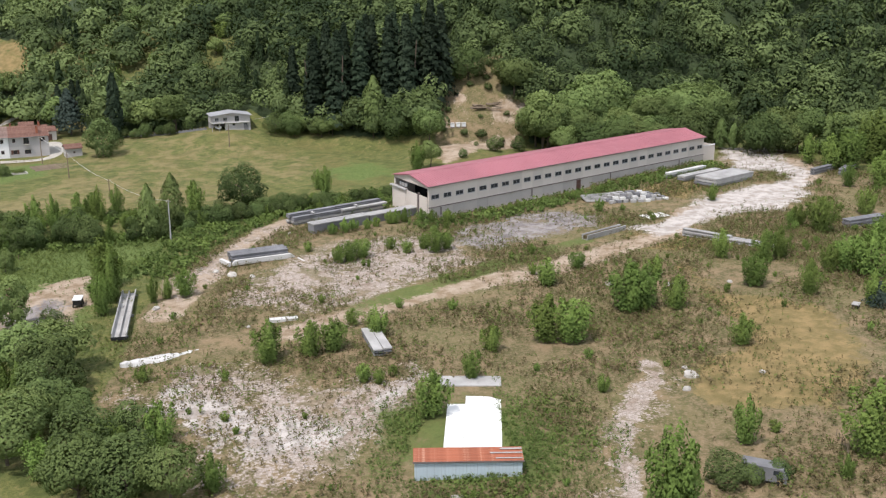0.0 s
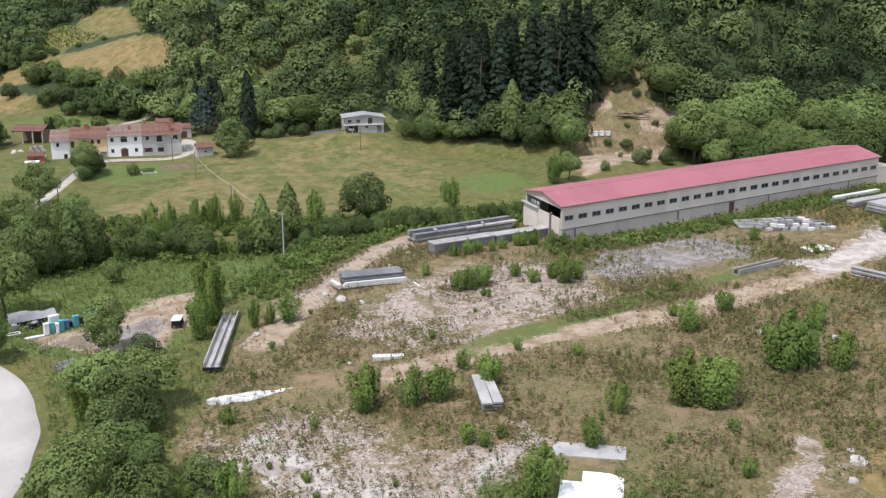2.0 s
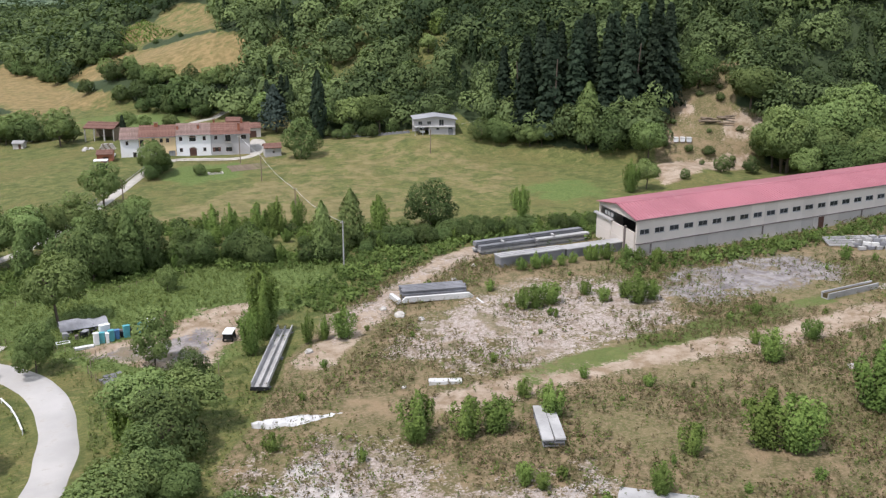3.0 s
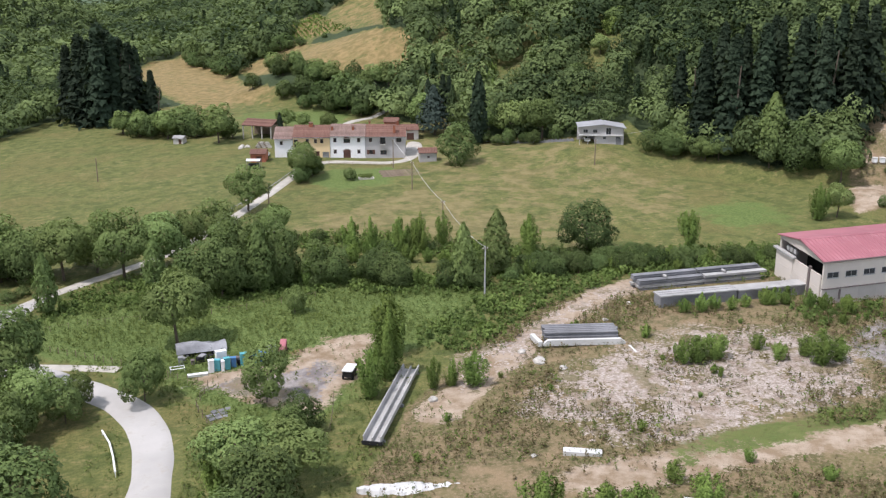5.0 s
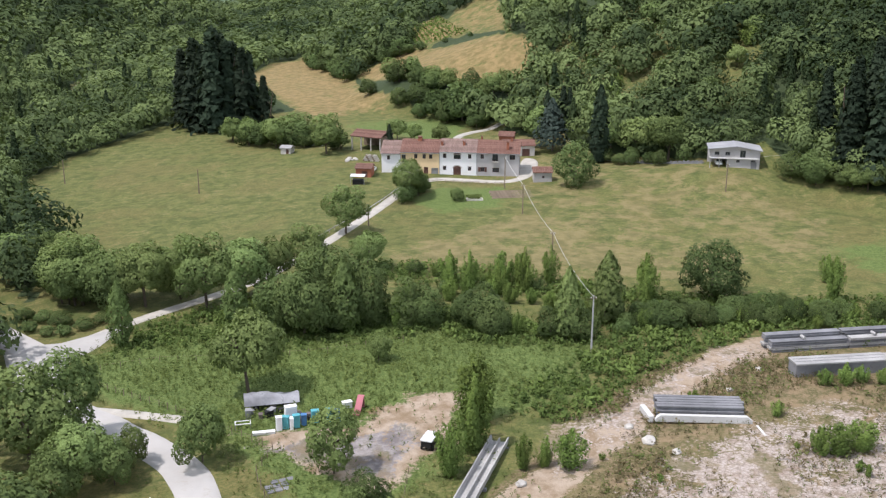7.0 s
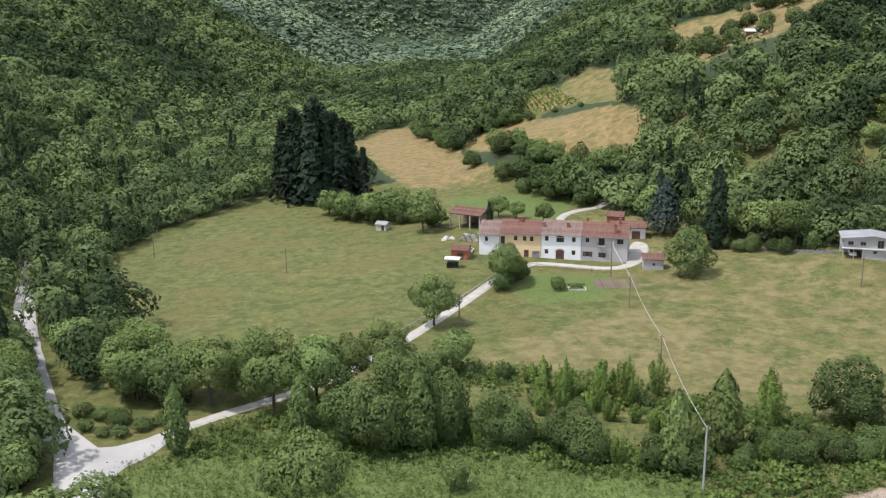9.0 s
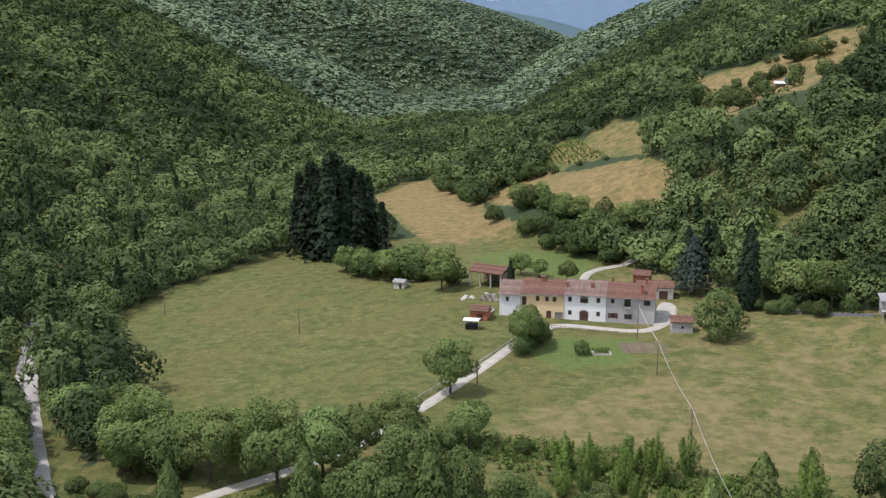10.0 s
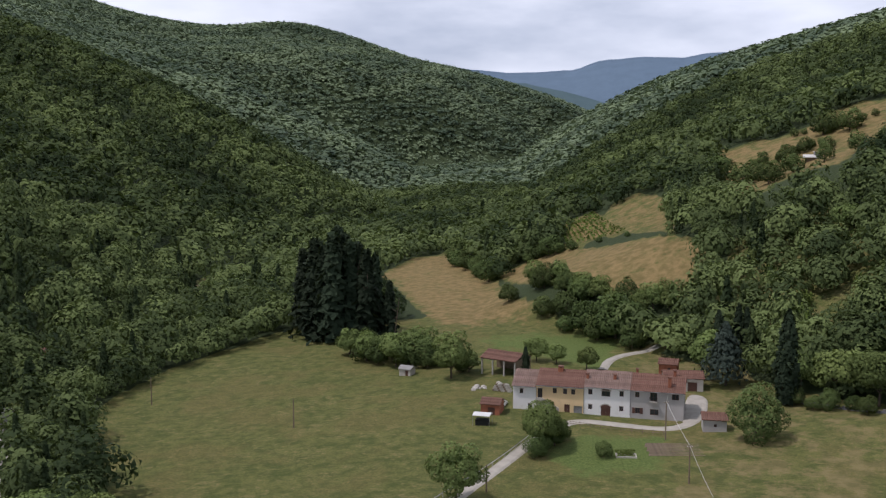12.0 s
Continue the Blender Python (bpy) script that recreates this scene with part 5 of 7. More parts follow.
# open near gable: fascia on top, sliding doors below, black screen as the hall's shade behind
part("gable_fascia", Shape().extrude_x([(0.0, SE - 0.55), (SW, SE - 0.55), (SW, SE), (SW / 2, SR - 0.05), (0.0, SE)], -0.05, 0.2), M_PANEL, shed)
part("corner_post", Shape().box(-0.05, 0.0, -0.6, 0.5, 0.5, SE - 0.55), M_PANEL, shed)
part("corner_post", Shape().box(-0.05, SW - 0.5, -0.6, 0.5, SW, SE - 0.55), M_PANEL, shed)
for a, b in ((0.5, 3.9), (4.9, 10.2), (10.3, SW + 0.6)):
    part("sliding_door", Shape().box(-0.3, a, -0.4, -0.1, b, 4.75).box(-0.34, a, 2.3, -0.3, b, 2.4), M_PANEL, shed)
part("door_rail", Shape().box(-0.75, 9.6, 4.75, 0.1, SW + 1.2, 5.05), M_CONC, shed, "grey concrete beam over the doors")
part("door_jamb", Shape().box(-0.42, 3.95, -0.4, -0.05, 4.5, 5.2), M_LEDGE, shed)
part("inner_screen", Shape().box(6.0, 0.3, -0.5, 6.2, SW - 0.3, SE), M_INSHADE, shed, "added black screen for the shade inside the hall")
part("floor_slab", Shape().box(0.0, 0.3, -0.6, SL - 0.3, SW - 0.3, -0.25), M_CONCD, shed)
for k in range(3):
    part("vent_box", Shape().box(0.3, 10.6 + 1.3 * k, 5.2, 1.0, 11.5 + 1.3 * k, 6.0, 0.05), M_CONC, shed)
# ribbed roof sheets
roof = part("roof", Shape().extrude_x([(-0.45, SE - 0.02), (SW / 2, SR), (SW + 0.45, SE - 0.02), (SW + 0.45, SE + 0.12), (SW / 2, SR + 0.16), (-0.45, SE + 0.12)], -0.6, SL + 0.5), M_REDROOF, shed)
rib_f = Shape().add([(-0.06, -0.45, SE + 0.12), (0.06, -0.45, SE + 0.12), (0.0, -0.45, SE + 0.2), (-0.06, SW / 2, SR + 0.16), (0.06, SW / 2, SR + 0.16), (0.0, SW / 2, SR + 0.24)],
                    [(0, 1, 2), (5, 4, 3), (0, 2, 5, 3), (2, 1, 4, 5)]).mesh("roof_rib", M_REDROOF)
for k in range(136):
    part("roof_rib", rib_f, None, roof, at=pose(-0.4 + 0.75 * k, 0, 0))
part("ridge_cap", Shape().extrude_x([(SW / 2 - 0.5, SR + 0.13), (SW / 2, SR + 0.27), (SW / 2 + 0.5, SR + 0.13), (SW / 2, SR + 0.2)][::-1], -0.62, SL + 0.52), M_REDROOF, roof)
part("gutter", Shape().box(-0.6, -0.62, SE - 0.12, SL + 0.5, -0.42, SE + 0.08), M_LEDGE, roof, "dark rusty gutter")
# low yard wall going on past the far end
part("end_wall", Shape().box(SL + 0.05, 0.05, -0.8, SL + 5.5, 0.35, 4.6).box(SL + 5.2, 0.35, -0.8, SL + 5.5, 9, 4.6), M_PANEL, shed)
part("end_coping", Shape().box(SL + 0.05, -0.05, 4.6, SL + 5.6, 0.45, 4.8), M_CONCL, shed)
for me in {p.data for p in shed.children_recursive if p.type == "MESH"}:
    for v in me.vertices:
        v.co.x += SHED_SKEW * v.co.y


# ---- old row house ----
HOUSE_AT = (67.0, 330.5)
HOUSE_TURN = math.degrees(math.atan2(320.6 - 330.5, 103.2 - 67.0))
HOUSE_Z = -1.4
house = thing("row_house", "old two-storey row house in white, ochre and grey render", "house", at=pose(HOUSE_AT[0], HOUSE_AT[1], HOUSE_Z, 0, 0, HOUSE_TURN))
HL, HD = 37.4, 9.5


def wall_with_holes(x0, x1, z0, z1, holes, thick=0.45, y=0.0):
    """A wall along x with rectangular holes (x, z, w, h) that go right through it."""
    xs = sorted({x0, x1, *[h[0] - h[2] / 2 for h in holes], *[h[0] + h[2] / 2 for h in holes]})
    zs = sorted({z0, z1, *[h[1] for h in holes], *[h[1] + h[3] for h in holes]})
    nx, nz = len(xs), len(zs)

    def solid(i, k):
        if not (0 <= i < nx - 1 and 0 <= k < nz - 1):
            return False
        mx, mz = (xs[i] + xs[i + 1]) / 2, (zs[k] + zs[k + 1]) / 2
        return not any(abs(mx - h[0]) < h[2] / 2 and h[1] < mz < h[1] + h[3] for h in holes)

    v = [(x, yy, z) for yy in (y, y + thick) for z in zs for x in xs]
    n = nx * nz
    f = []
    for i in range(nx - 1):
        for k in range(nz - 1):
            if not solid(i, k):
                continue
            a, b, c, d = k * nx + i, k * nx + i + 1, (k + 1) * nx + i + 1, (k + 1) * nx + i
            f += [(a, b, c, d), (a + n, d + n, c + n, b + n)]
            for out, p, q in (((i, k - 1), b, a), ((i + 1, k), c, b), ((i, k + 1), d, c), ((i - 1, k), a, d)):
                if not solid(*out):
                    f.append((p, q, q + n, p + n))
    used = sorted({q for face in f for q in face})
    at = {q: j for j, q in enumerate(used)}
    return Shape().add([v[q] for q in used], [tuple(at[q] for q in face) for face in f])


def shutter_window(parent, x, z, w, h, shutters=False):
    win = window_unit(parent, x, z, w, h, M_DOOR, 0.2)
    if shutters:
        for side in (-1, 1):
            a = x + side * (w / 2 + 0.32)
            sh = Shape().box(a - 0.3, -0.07, z, a + 0.3, -0.01, z + h)
            for k in range(6):
                sh.box(a - 0.24, -0.1, z + 0.12 + k * (h - 0.2) / 6, a + 0.24, -0.07, z + 0.2 + k * (h - 0.2) / 6)
            part("shutter", sh, M_DOOR, win)
    return win


def tile_courses(parent, x0, x1, y0, y1, z0, z1, mat):
    """Barrel tiles: a low half-round strip a row of tiles, from eave to ridge."""
    n = int((x1 - x0) / 0.42)
    step = (x1 - x0) / n
    nx, ny, nz = 0, -(z1 - z0), (y1 - y0)
    ln = math.hypot(ny, nz)
    up = (ny / ln * 0.11, nz / ln * 0.11)
    if nz < 0:
        up = (-up[0], -up[1])
    v = [(-step * 0.36, y0, z0), (-step * 0.18, y0 + up[0] * 0.8, z0 + up[1] * 0.8), (step * 0.18, y0 + up[0] * 0.8, z0 + up[1] * 0.8), (step * 0.36, y0, z0)]
    v += [(a, b + (y1 - y0), c + (z1 - z0)) for a, b, c in v]
    me = Shape().add(v, [(0, 1, 5, 4), (1, 2, 6, 5), (2, 3, 7, 6), (3, 2, 1, 0), (4, 5, 6, 7)]).mesh("tile_course", mat)
    for k in range(n):
        part("tile_course", me, None, parent, at=pose(x0 + step * (k + 0.5), 0, plant_rng.uniform(-0.015, 0.015)))


SECTIONS = (  # x from, x to, base, eave, wall, tiles, windows, doors
    (0.0, 5.2, -0.6, 5.2, M_WHITEWALL, M_TILEG, ((1.9, 3.3, 0.8, 1.1), (3.9, -0.4, 1.0, 1.5)), ()),
    (5.2, 15.9, -0.7, 5.7, M_YELLOWWALL, M_TILE, ((6.1, 2.2, 1.1, 2.6), (9.4, 3.8, 0.9, 1.2), (11.7, 3.8, 0.9, 1.2), (13.5, 3.8, 0.9, 1.2)), ((12.2, -0.7, 1.2, 2.2), (14.6, -0.7, 1.9, 2.0))),
    (15.9, 26.0, -1.0, 6.0, M_WHITEWALL, M_TILEG, ((17.3, 4.1, 0.9, 1.2), (20.7, 3.9, 1.9, 1.2), (24.1, 4.1, 0.9, 1.2), (17.3, 0.8, 0.9, 1.1), (24.1, 0.8, 0.9, 1.1)), ((20.7, -1.0, 2.1, 2.4),)),
    (26.0, HL, -1.4, 5.9, M_GREYWALL, M_TILE, ((27.5, 4.2, 0.9, 1.2), (31.0, 3.6, 1.5, 2.0), (35.6, 4.1, 1.5, 1.3), (27.6, 0.6, 1.1, 1.3), (31.2, 0.5, 1.8, 1.3)), ()))
for x0, x1, zb, ze, mat, tiles, wins, doors in SECTIONS:
    part("wall", wall_with_holes(x0, x1, zb - 1.8, ze, [*wins, *doors]), mat, house)
    part("back_wall", Shape().box(x0, HD - 0.45, zb - 1.8, x1, HD, ze), mat, house)
    for q in (x0, x1 - 0.4):
        part("party_wall", Shape().extrude_x([(0.45, zb - 1.8), (HD - 0.45, zb - 1.8), (HD - 0.45, ze), (HD / 2, ze + 2.35), (0.45, ze)], q + 0.003, q + 0.397), mat, house)
    # added black sheet behind the openings gives the rooms their shade
    part("room_screen", Shape().box(x0 + 0.4, 2.2, zb - 1.0, x1 - 0.4, 2.4, ze), M_INSHADE, house)
    for x, z, w, h in wins:
        shutter_window(house, x, z, w, h, (x, z) == (27.6, 0.6))
        surround = Shape().box(x - w / 2 - 0.12, -0.03, z + h, x + w / 2 + 0.12, 0.05, z + h + 0.14)
        part("lintel", surround, M_STONE, house)
    for x, z, w, h in doors:
        d = part("door", Shape().box(x - w / 2, 0.18, z, x - 0.02, 0.26, z + h).box(x + 0.02, 0.18, z, x + w / 2, 0.26, z + h), M_FRAME if w == 1.9 else M_DOOR, house)
        part("handle", Shape().box(x + 0.06, 0.1, z + 1.0, x + 0.12, 0.18, z + 1.15), M_FRAME, d)
    rf = part("roof", Shape().extrude_x([(-0.55, ze - 0.25), (HD / 2, ze + 2.4), (HD + 0.55, ze - 0.25), (HD + 0.55, ze - 0.1), (HD / 2, ze + 2.55), (-0.55, ze - 0.1)], x0 - (0.3 if x0 == 0 else 0), x1 + (0.3 if x1 == HL else 0)), tiles, house)
    tile_courses(rf, x0, x1, -0.6, HD / 2, ze - 0.1, ze + 2.55, tiles)
    part("ridge_tiles", Shape().extrude_x([(HD / 2 - 0.22, ze + 2.48), (HD / 2 - 0.1, ze + 2.66), (HD / 2 + 0.1, ze + 2.66), (HD / 2 + 0.22, ze + 2.48)][::-1], x0, x1), tiles, rf)
    part("gutter", Shape().box(x0, -0.72, ze - 0.28, x1, -0.56, ze - 0.14), M_FRAME, rf)
# arched heads over the big doorway and the loggia
for cx, cz, r in ((20.7, 1.4, 1.05), (20.7, 5.1, 0.95)):
    s = Shape()
    for k in range(9):
        a0, a1 = math.pi * k / 9, math.pi * (k + 1) / 9
        s.extrude_y([(cx + math.cos(a0) * r, cz + math.sin(a0) * r * 0.6), (cx + math.cos(a0) * (r + 0.25), cz + math.sin(a0) * (r * 0.6 + 0.25)),
                     (cx + math.cos(a1) * (r + 0.25), cz + math.sin(a1) * (r * 0.6 + 0.25)), (cx + math.cos(a1) * r, cz + math.sin(a1) * r * 0.6)], -0.03, 0.04)
    part("arch", s, M_STONE, house)
    s = Shape()
    for k in range(9):
        a0, a1 = math.pi * k / 9, math.pi * (k + 1) / 9
        s.extrude_y([(cx, cz), (cx + math.cos(a0) * r, cz + math.sin(a0) * r * 0.6), (cx + math.cos(a1) * r, cz + math.sin(a1) * r * 0.6)], -0.015, 0.02)
    part("arch_panel", s, M_DOOR, house)
# balcony, outer stair, chimneys, downpipes
bal = part("balcony", Shape().box(30.1, -0.9, 3.4, 31.9, 0.1, 3.56), M_STONE, house)
for k in range(10):
    part("baluster", Shape().box(30.12 + 0.19 * k, -0.88, 3.56, 30.16 + 0.19 * k, -0.84, 4.5), M_RUBBER, bal)
part("rail", Shape().box(30.08, -0.92, 4.5, 31.92, -0.82, 4.56), M_RUBBER, bal)
stair = part("outer_stair", Shape().box(5.4, -1.3, -2.0, 6.8, -0.01, 2.2), M_STONE, house)
for k in range(12):
    part("step", Shape().box(6.8 + 0.3 * k, -1.3, -2.0, 7.1 + 0.3 * k, -0.01, 2.0 - 0.18 * k), M_STONE, stair)
part("parapet", Shape().extrude_y([(5.4, 2.2), (6.8, 2.2), (10.6, 0.1), (10.6, 0.9), (6.8, 3.0), (5.4, 3.0)], -1.5, -1.3), M_STONE, stair)
for x, y, z, w, h in ((10.1, 4.4, 7.8, 1.1, 1.0), (16.4, 2.2, 7.0, 0.6, 1.1), (22.4, 2.4, 7.2, 0.65, 1.0), (34.3, 1.2, 6.6, 0.7, 2.0), (35.2, 4.6, 8.3, 0.6, 1.1), (27.0, 5.4, 8.2, 0.5, 0.9)):
    ch = part("chimney", Shape().box(x - w / 2, y - w / 2, z - 1.2, x + w / 2, y + w / 2, z + h, 0.03), M_BRICK, house)
    part("cap", Shape().box(x - w / 2 - 0.1, y - w / 2 - 0.1, z + h + 0.25, x + w / 2 + 0.1, y + w / 2 + 0.1, z + h + 0.35), M_TILE, ch)
    for q in (-1, 1):
        part("cap_foot", Shape().box(x + q * w * 0.35 - 0.08, y - w / 2, z + h, x + q * w * 0.35 + 0.08, y + w / 2, z + h + 0.25), M_BRICK, ch)
for x, zb, ze in ((15.9, -0.2, 5.5), (26.0, 0.0, 5.9), (5.25, -0.4, 5.0)):
    part("downpipe", Shape().tube((x, -0.1, zb), (x, -0.1, ze), 0.06, 0.06), M_FRAME, house)
part("base_course", Shape().box(15.9, -0.05, -2.6, 19.5, 0.0, -0.4).box(21.9, -0.05, -2.6, HL, 0.0, -0.6), M_PLINTH, house)


def small_building(name, label, x, y, turn, w, d, h, rise, wall, roof_mat, dz=0.0, door=None, windows=(), open_front=False, category="outbuilding", overhang=0.3):
    ob = thing(name, label, category, at=on_ground(x, y, turn, dz))
    if open_front:
        part("back_wall", Shape().box(0, d - 0.3, -0.8, w, d, h), wall, ob)
        part("side_wall", Shape().box(w - 0.3, 0.3, -0.8, w, d - 0.3, h), wall, ob)
        for k in range(4):
            q = w * k / 3
            part("post", Shape().box(q - 0.18 + (0.18 if k == 0 else 0) - (0.18 if k == 3 else 0), 0, -0.8, q + 0.18 + (0.18 if k == 0 else 0) - (0.18 if k == 3 else 0), 0.36, h, 0.04), M_STONE, ob)
        part("front_beam", Shape().box(0, 0.05, h - 0.3, w, 0.3, h), M_WOOD, ob)
    else:
        holes = list(windows) + ([door] if door else [])
        part("wall", wall_with_holes(0, w, -1.0, h, holes, 0.3), wall, ob)
        part("back_wall", Shape().box(0, d - 0.3, -1.0, w, d, h), wall, ob)
        for q in (0, w - 0.3):
            part("gable_wall", Shape().extrude_x([(0.3, -1.0), (d - 0.3, -1.0), (d - 0.3, h), (d / 2, h + rise - 0.15), (0.3, h)], q, q + 0.3), wall, ob)
        for q in windows:
            window_unit(ob, *q, M_DOOR, 0.14)
        if door:
            part("door", Shape().box(door[0] - door[2] / 2, 0.12, door[1], door[0] + door[2] / 2, 0.2, door[1] + door[3]), M_DOOR, ob)
    e = overhang
    rf = part("roof", Shape().extrude_x([(-e, h - 0.1), (d / 2, h + rise), (d + e, h - 0.1), (d + e, h + 0.03), (d / 2, h + rise + 0.13), (-e, h + 0.03)], -e, w + e), roof_mat, ob)
    tile_courses(rf, -e, w + e, -e - 0.05, d / 2, h + 0.03, h + rise + 0.13, roof_mat)
    return ob


small_building("open_barn", "open barn with stone posts and a clay tile roof", 61.0, 363.0, -34, 10.0, 8.0, 4.4, 1.4, M_WOOD, M_TILE, open_front=True, category="barn")
small_building("red_garage", "low shed of red-brown boards with tiled roof", 59.6, 326.4, -16, 4.2, 4.4, 2.5, 0.9, M_REDPAINT, M_TILE, door=(2.4, -0.2, 1.6, 2.0))
small_building("stone_hut", "small grey stone hut with tiled roof beside the drive", 105.2, 312.4, -10, 4.8, 4.4, 2.7, 1.0, M_GREYWALL, M_TILE, windows=((2.5, 1.2, 0.6, 0.6),))
small_building("annex", "low rendered annex with clay tile roof behind the drive", 103.6, 342.4, -6, 9.0, 6.0, 3.2, 1.2, M_PLINTH, M_TILE, windows=((2.2, 1.0, 1.2, 1.3),), door=(6.5, -0.1, 2.2, 2.4))
small_building("brick_store", "small red brick store with tiled roof", 104.6, 354.0, -20, 4.4, 4.0, 3.2, 1.0, M_BRICK, M_TILE, windows=((2.5, 1.5, 0.8, 0.8),), dz=0.4)
small_building("garden_shed", "little grey garden shed at the field edge", 39.8, 367.0, -25, 3.2, 3.0, 1.9, 0.6, M_STONE, M_CONC, door=(2.2, -0.1, 0.9, 1.7))

# pale modern cottage across the field
cot = thing("cottage", "pale two-storey cottage with metal roof at the wood edge", "house", at=on_ground(149.6, 303.6, -19, 0.4))
part("lower_wall", wall_with_holes(5.2, 14.0, -1.5, 2.3, [(12.2, 0.4, 1.4, 1.6), (8.0, 1.2, 1.0, 0.8)], 0.3), M_GREYWALL, cot)
part("side_wall", Shape().box(13.7, 0.3, -1.5, 14.0, 7.5, 4.6), M_GREYWALL, cot)
part("inner_wall", Shape().box(5.2, 0.3, -1.5, 5.5, 7.2, 2.3), M_GREYWALL, cot)
part("end_wall", Shape().box(0, 0.3, 2.5, 0.3, 7.2, 4.6), M_GREYWALL, cot)
part("back_wall", Shape().box(0, 7.2, -1.5, 13.7, 7.5, 4.6), M_GREYWALL, cot)
part("upper_floor", Shape().box(0.0, -0.6, 2.3, 13.7, 7.2, 2.5), M_CONCL, cot)
part("upper_wall", wall_with_holes(0.3, 13.7, 2.5, 4.7, [(2.0, 3.0, 1.4, 1.1), (5.0, 3.0, 1.4, 1.1), (9.2, 2.6, 1.6, 2.0)], 0.3), M_GREYWALL, cot)
for q in ((2.0, 3.0, 1.4, 1.1), (5.0, 3.0, 1.4, 1.1), (9.2, 2.6, 1.6, 2.0), (8.0, 1.2, 1.0, 0.8), (12.2, 0.4, 1.4, 1.6)):
    window_unit(cot, *q, M_FRAME, 0.14)
for x in (0.2, 2.8, 5.0):
    part("post", Shape().box(x - 0.1, -0.5, -1.5, x + 0.1, -0.3, 2.3), M_CONC, cot)
for y in (0, 7.2):
    part("gable_wall", Shape().extrude_y([(0, 4.7), (14.0, 4.6), (7.4, 5.55)], y, y + 0.3), M_GREYWALL, cot)
part("roof", Shape().extrude_y([(-0.5, 4.72), (7.4, 5.6), (14.6, 4.55), (14.6, 4.72), (7.4, 5.8), (-0.5, 4.9)], -0.7, 8.0), M_GREYROOF, cot, "grey ribbed metal roof")
part("garage_door", Shape().box(11.6, -0.04, -0.6, 13.2, 0.04, 1.5), M_CONCD, cot)
cot.scale = (0.9, 0.95, 0.95)
part("balcony_rail", Shape().box(0.0, -0.62, 3.3, 7.0, -0.56, 3.38).box(0.0, -0.62, 2.9, 7.0, -0.58, 2.95), M_FRAME, cot)

# hut high on the terraces
hut = thing("hillside_hut", "low hut with pale sheet roof on the terraced slope", "hut", at=on_ground(188.0, 495.0, -20))
part("wall", Shape().box(0, 0, -2.0, 8, 5, 2.2), M_WOOD, hut)
part("roof", Shape().extrude_x([(-0.7, 2.1), (5.8, 3.0), (5.8, 3.15), (-0.7, 2.25)], -0.8, 8.8), M_CONCL, hut, "pale metal sheet roof")
part("loft", Shape().box(3.0, 4.0, 2.6, 6.0, 6.0, 4.2), M_GREYWALL, hut)
part("loft_roof", Shape().box(2.7, 3.7, 4.2, 6.3, 6.3, 4.35), M_CONCL, hut)


# ---- yard: kiosk, slabs, stacks of precast concrete ----
KX, KY = 63.4, 83.6
KIOSK_TURN = math.degrees(math.atan2(-7.2, 9.4))
kiosk = thing("metal_kiosk", "low pale blue sheet-metal hut with rusty red roof", "hut", at=on_ground(KX, KY, KIOSK_TURN))
wall_k = part("wall", Shape().box(0, 0, -0.4, 12.2, 0.08, 2.4).box(0, 2.5, -0.4, 12.2, 2.58, 2.65).box(0, 0.08, -0.4, 0.08, 2.5, 2.45).box(12.12, 0.08, -0.4, 12.2, 2.5, 2.45), M_BLUEMETAL, kiosk)
rib = Shape().box(-0.05, -0.05, -0.35, 0.05, 0.0, 2.38).mesh("wall_rib", M_BLUEMETAL)
for k in range(30):
    part("wall_rib", rib, None, wall_k, at=pose(0.2 + 0.407 * k, 0, 0))
kroof = part("roof", Shape().extrude_x([(-0.2, 2.4), (2.75, 2.68), (2.75, 2.73), (-0.2, 2.45)], -0.15, 12.35), M_RUST, kiosk)
sheet = Shape().extrude_x([(-0.16, 0), (0.16, 0.03), (0.1, 0.1), (-0.1, 0.08)], -0.12, 12.32).mesh("roof_sheet", M_RUST)
for k in range(8):
    part("roof_sheet", sheet, None, kroof, at=pose(0, 0.02 + 0.36 * k, 2.46 + 0.034 * k))
part("trim", Shape().box(-0.2, -0.26, 2.3, 12.4, -0.2, 2.48), M_LEDGE, kiosk, "dark eaves board")
part("trim", Shape().box(9.2, 0.1, 2.62, 12.2, 0.3, 2.66).box(8.6, 1.2, 2.72, 12.3, 1.42, 2.76).box(9.8, 2.0, 2.8, 12.3, 2.3, 2.84), M_CONC, kiosk, "bleached patches of bare sheet")



def flat_slab(name, label, x, y, turn, w, d, mat, thick=0.35, lift=0.12):
    ob = tagged(new(name, Shape().box(-w / 2, -d / 2, -thick, w / 2, d / 2, lift, 0.15).mesh(name, mat)), label, "slab")
    ob.matrix_basis = on_ground(x, y, turn)
    return ob


pave = thing("bleached_pavement", "glaring white concrete pavement behind the metal hut", "pavement", at=on_ground(78.6, 91.0, -41.5, 0.12))
for i in range(3):
    for j in range(-1, 5):
        if (i, j) != (0, 4):
            part("slab", Shape().box(-3.5 + 2.34 * i, -6.3 + 2.5 * j, -0.6, -1.2 + 2.34 * i, -3.84 + 2.5 * j, 0.0 + 0.02 * ((i * 5 + j * 3) % 3), 0.04), M_SLAB, pave)
flat_slab("grey_slab", "grey concrete slab behind the white pavement", 85.4, 99.8, -40, 8.6, 3.4, M_CONC)
flat_slab("rubble_pad", "broken pale concrete pad before the hut", 65.6, 75.5, -40, 5.5, 3.2, M_GRAVEL, 0.3, 0.06)


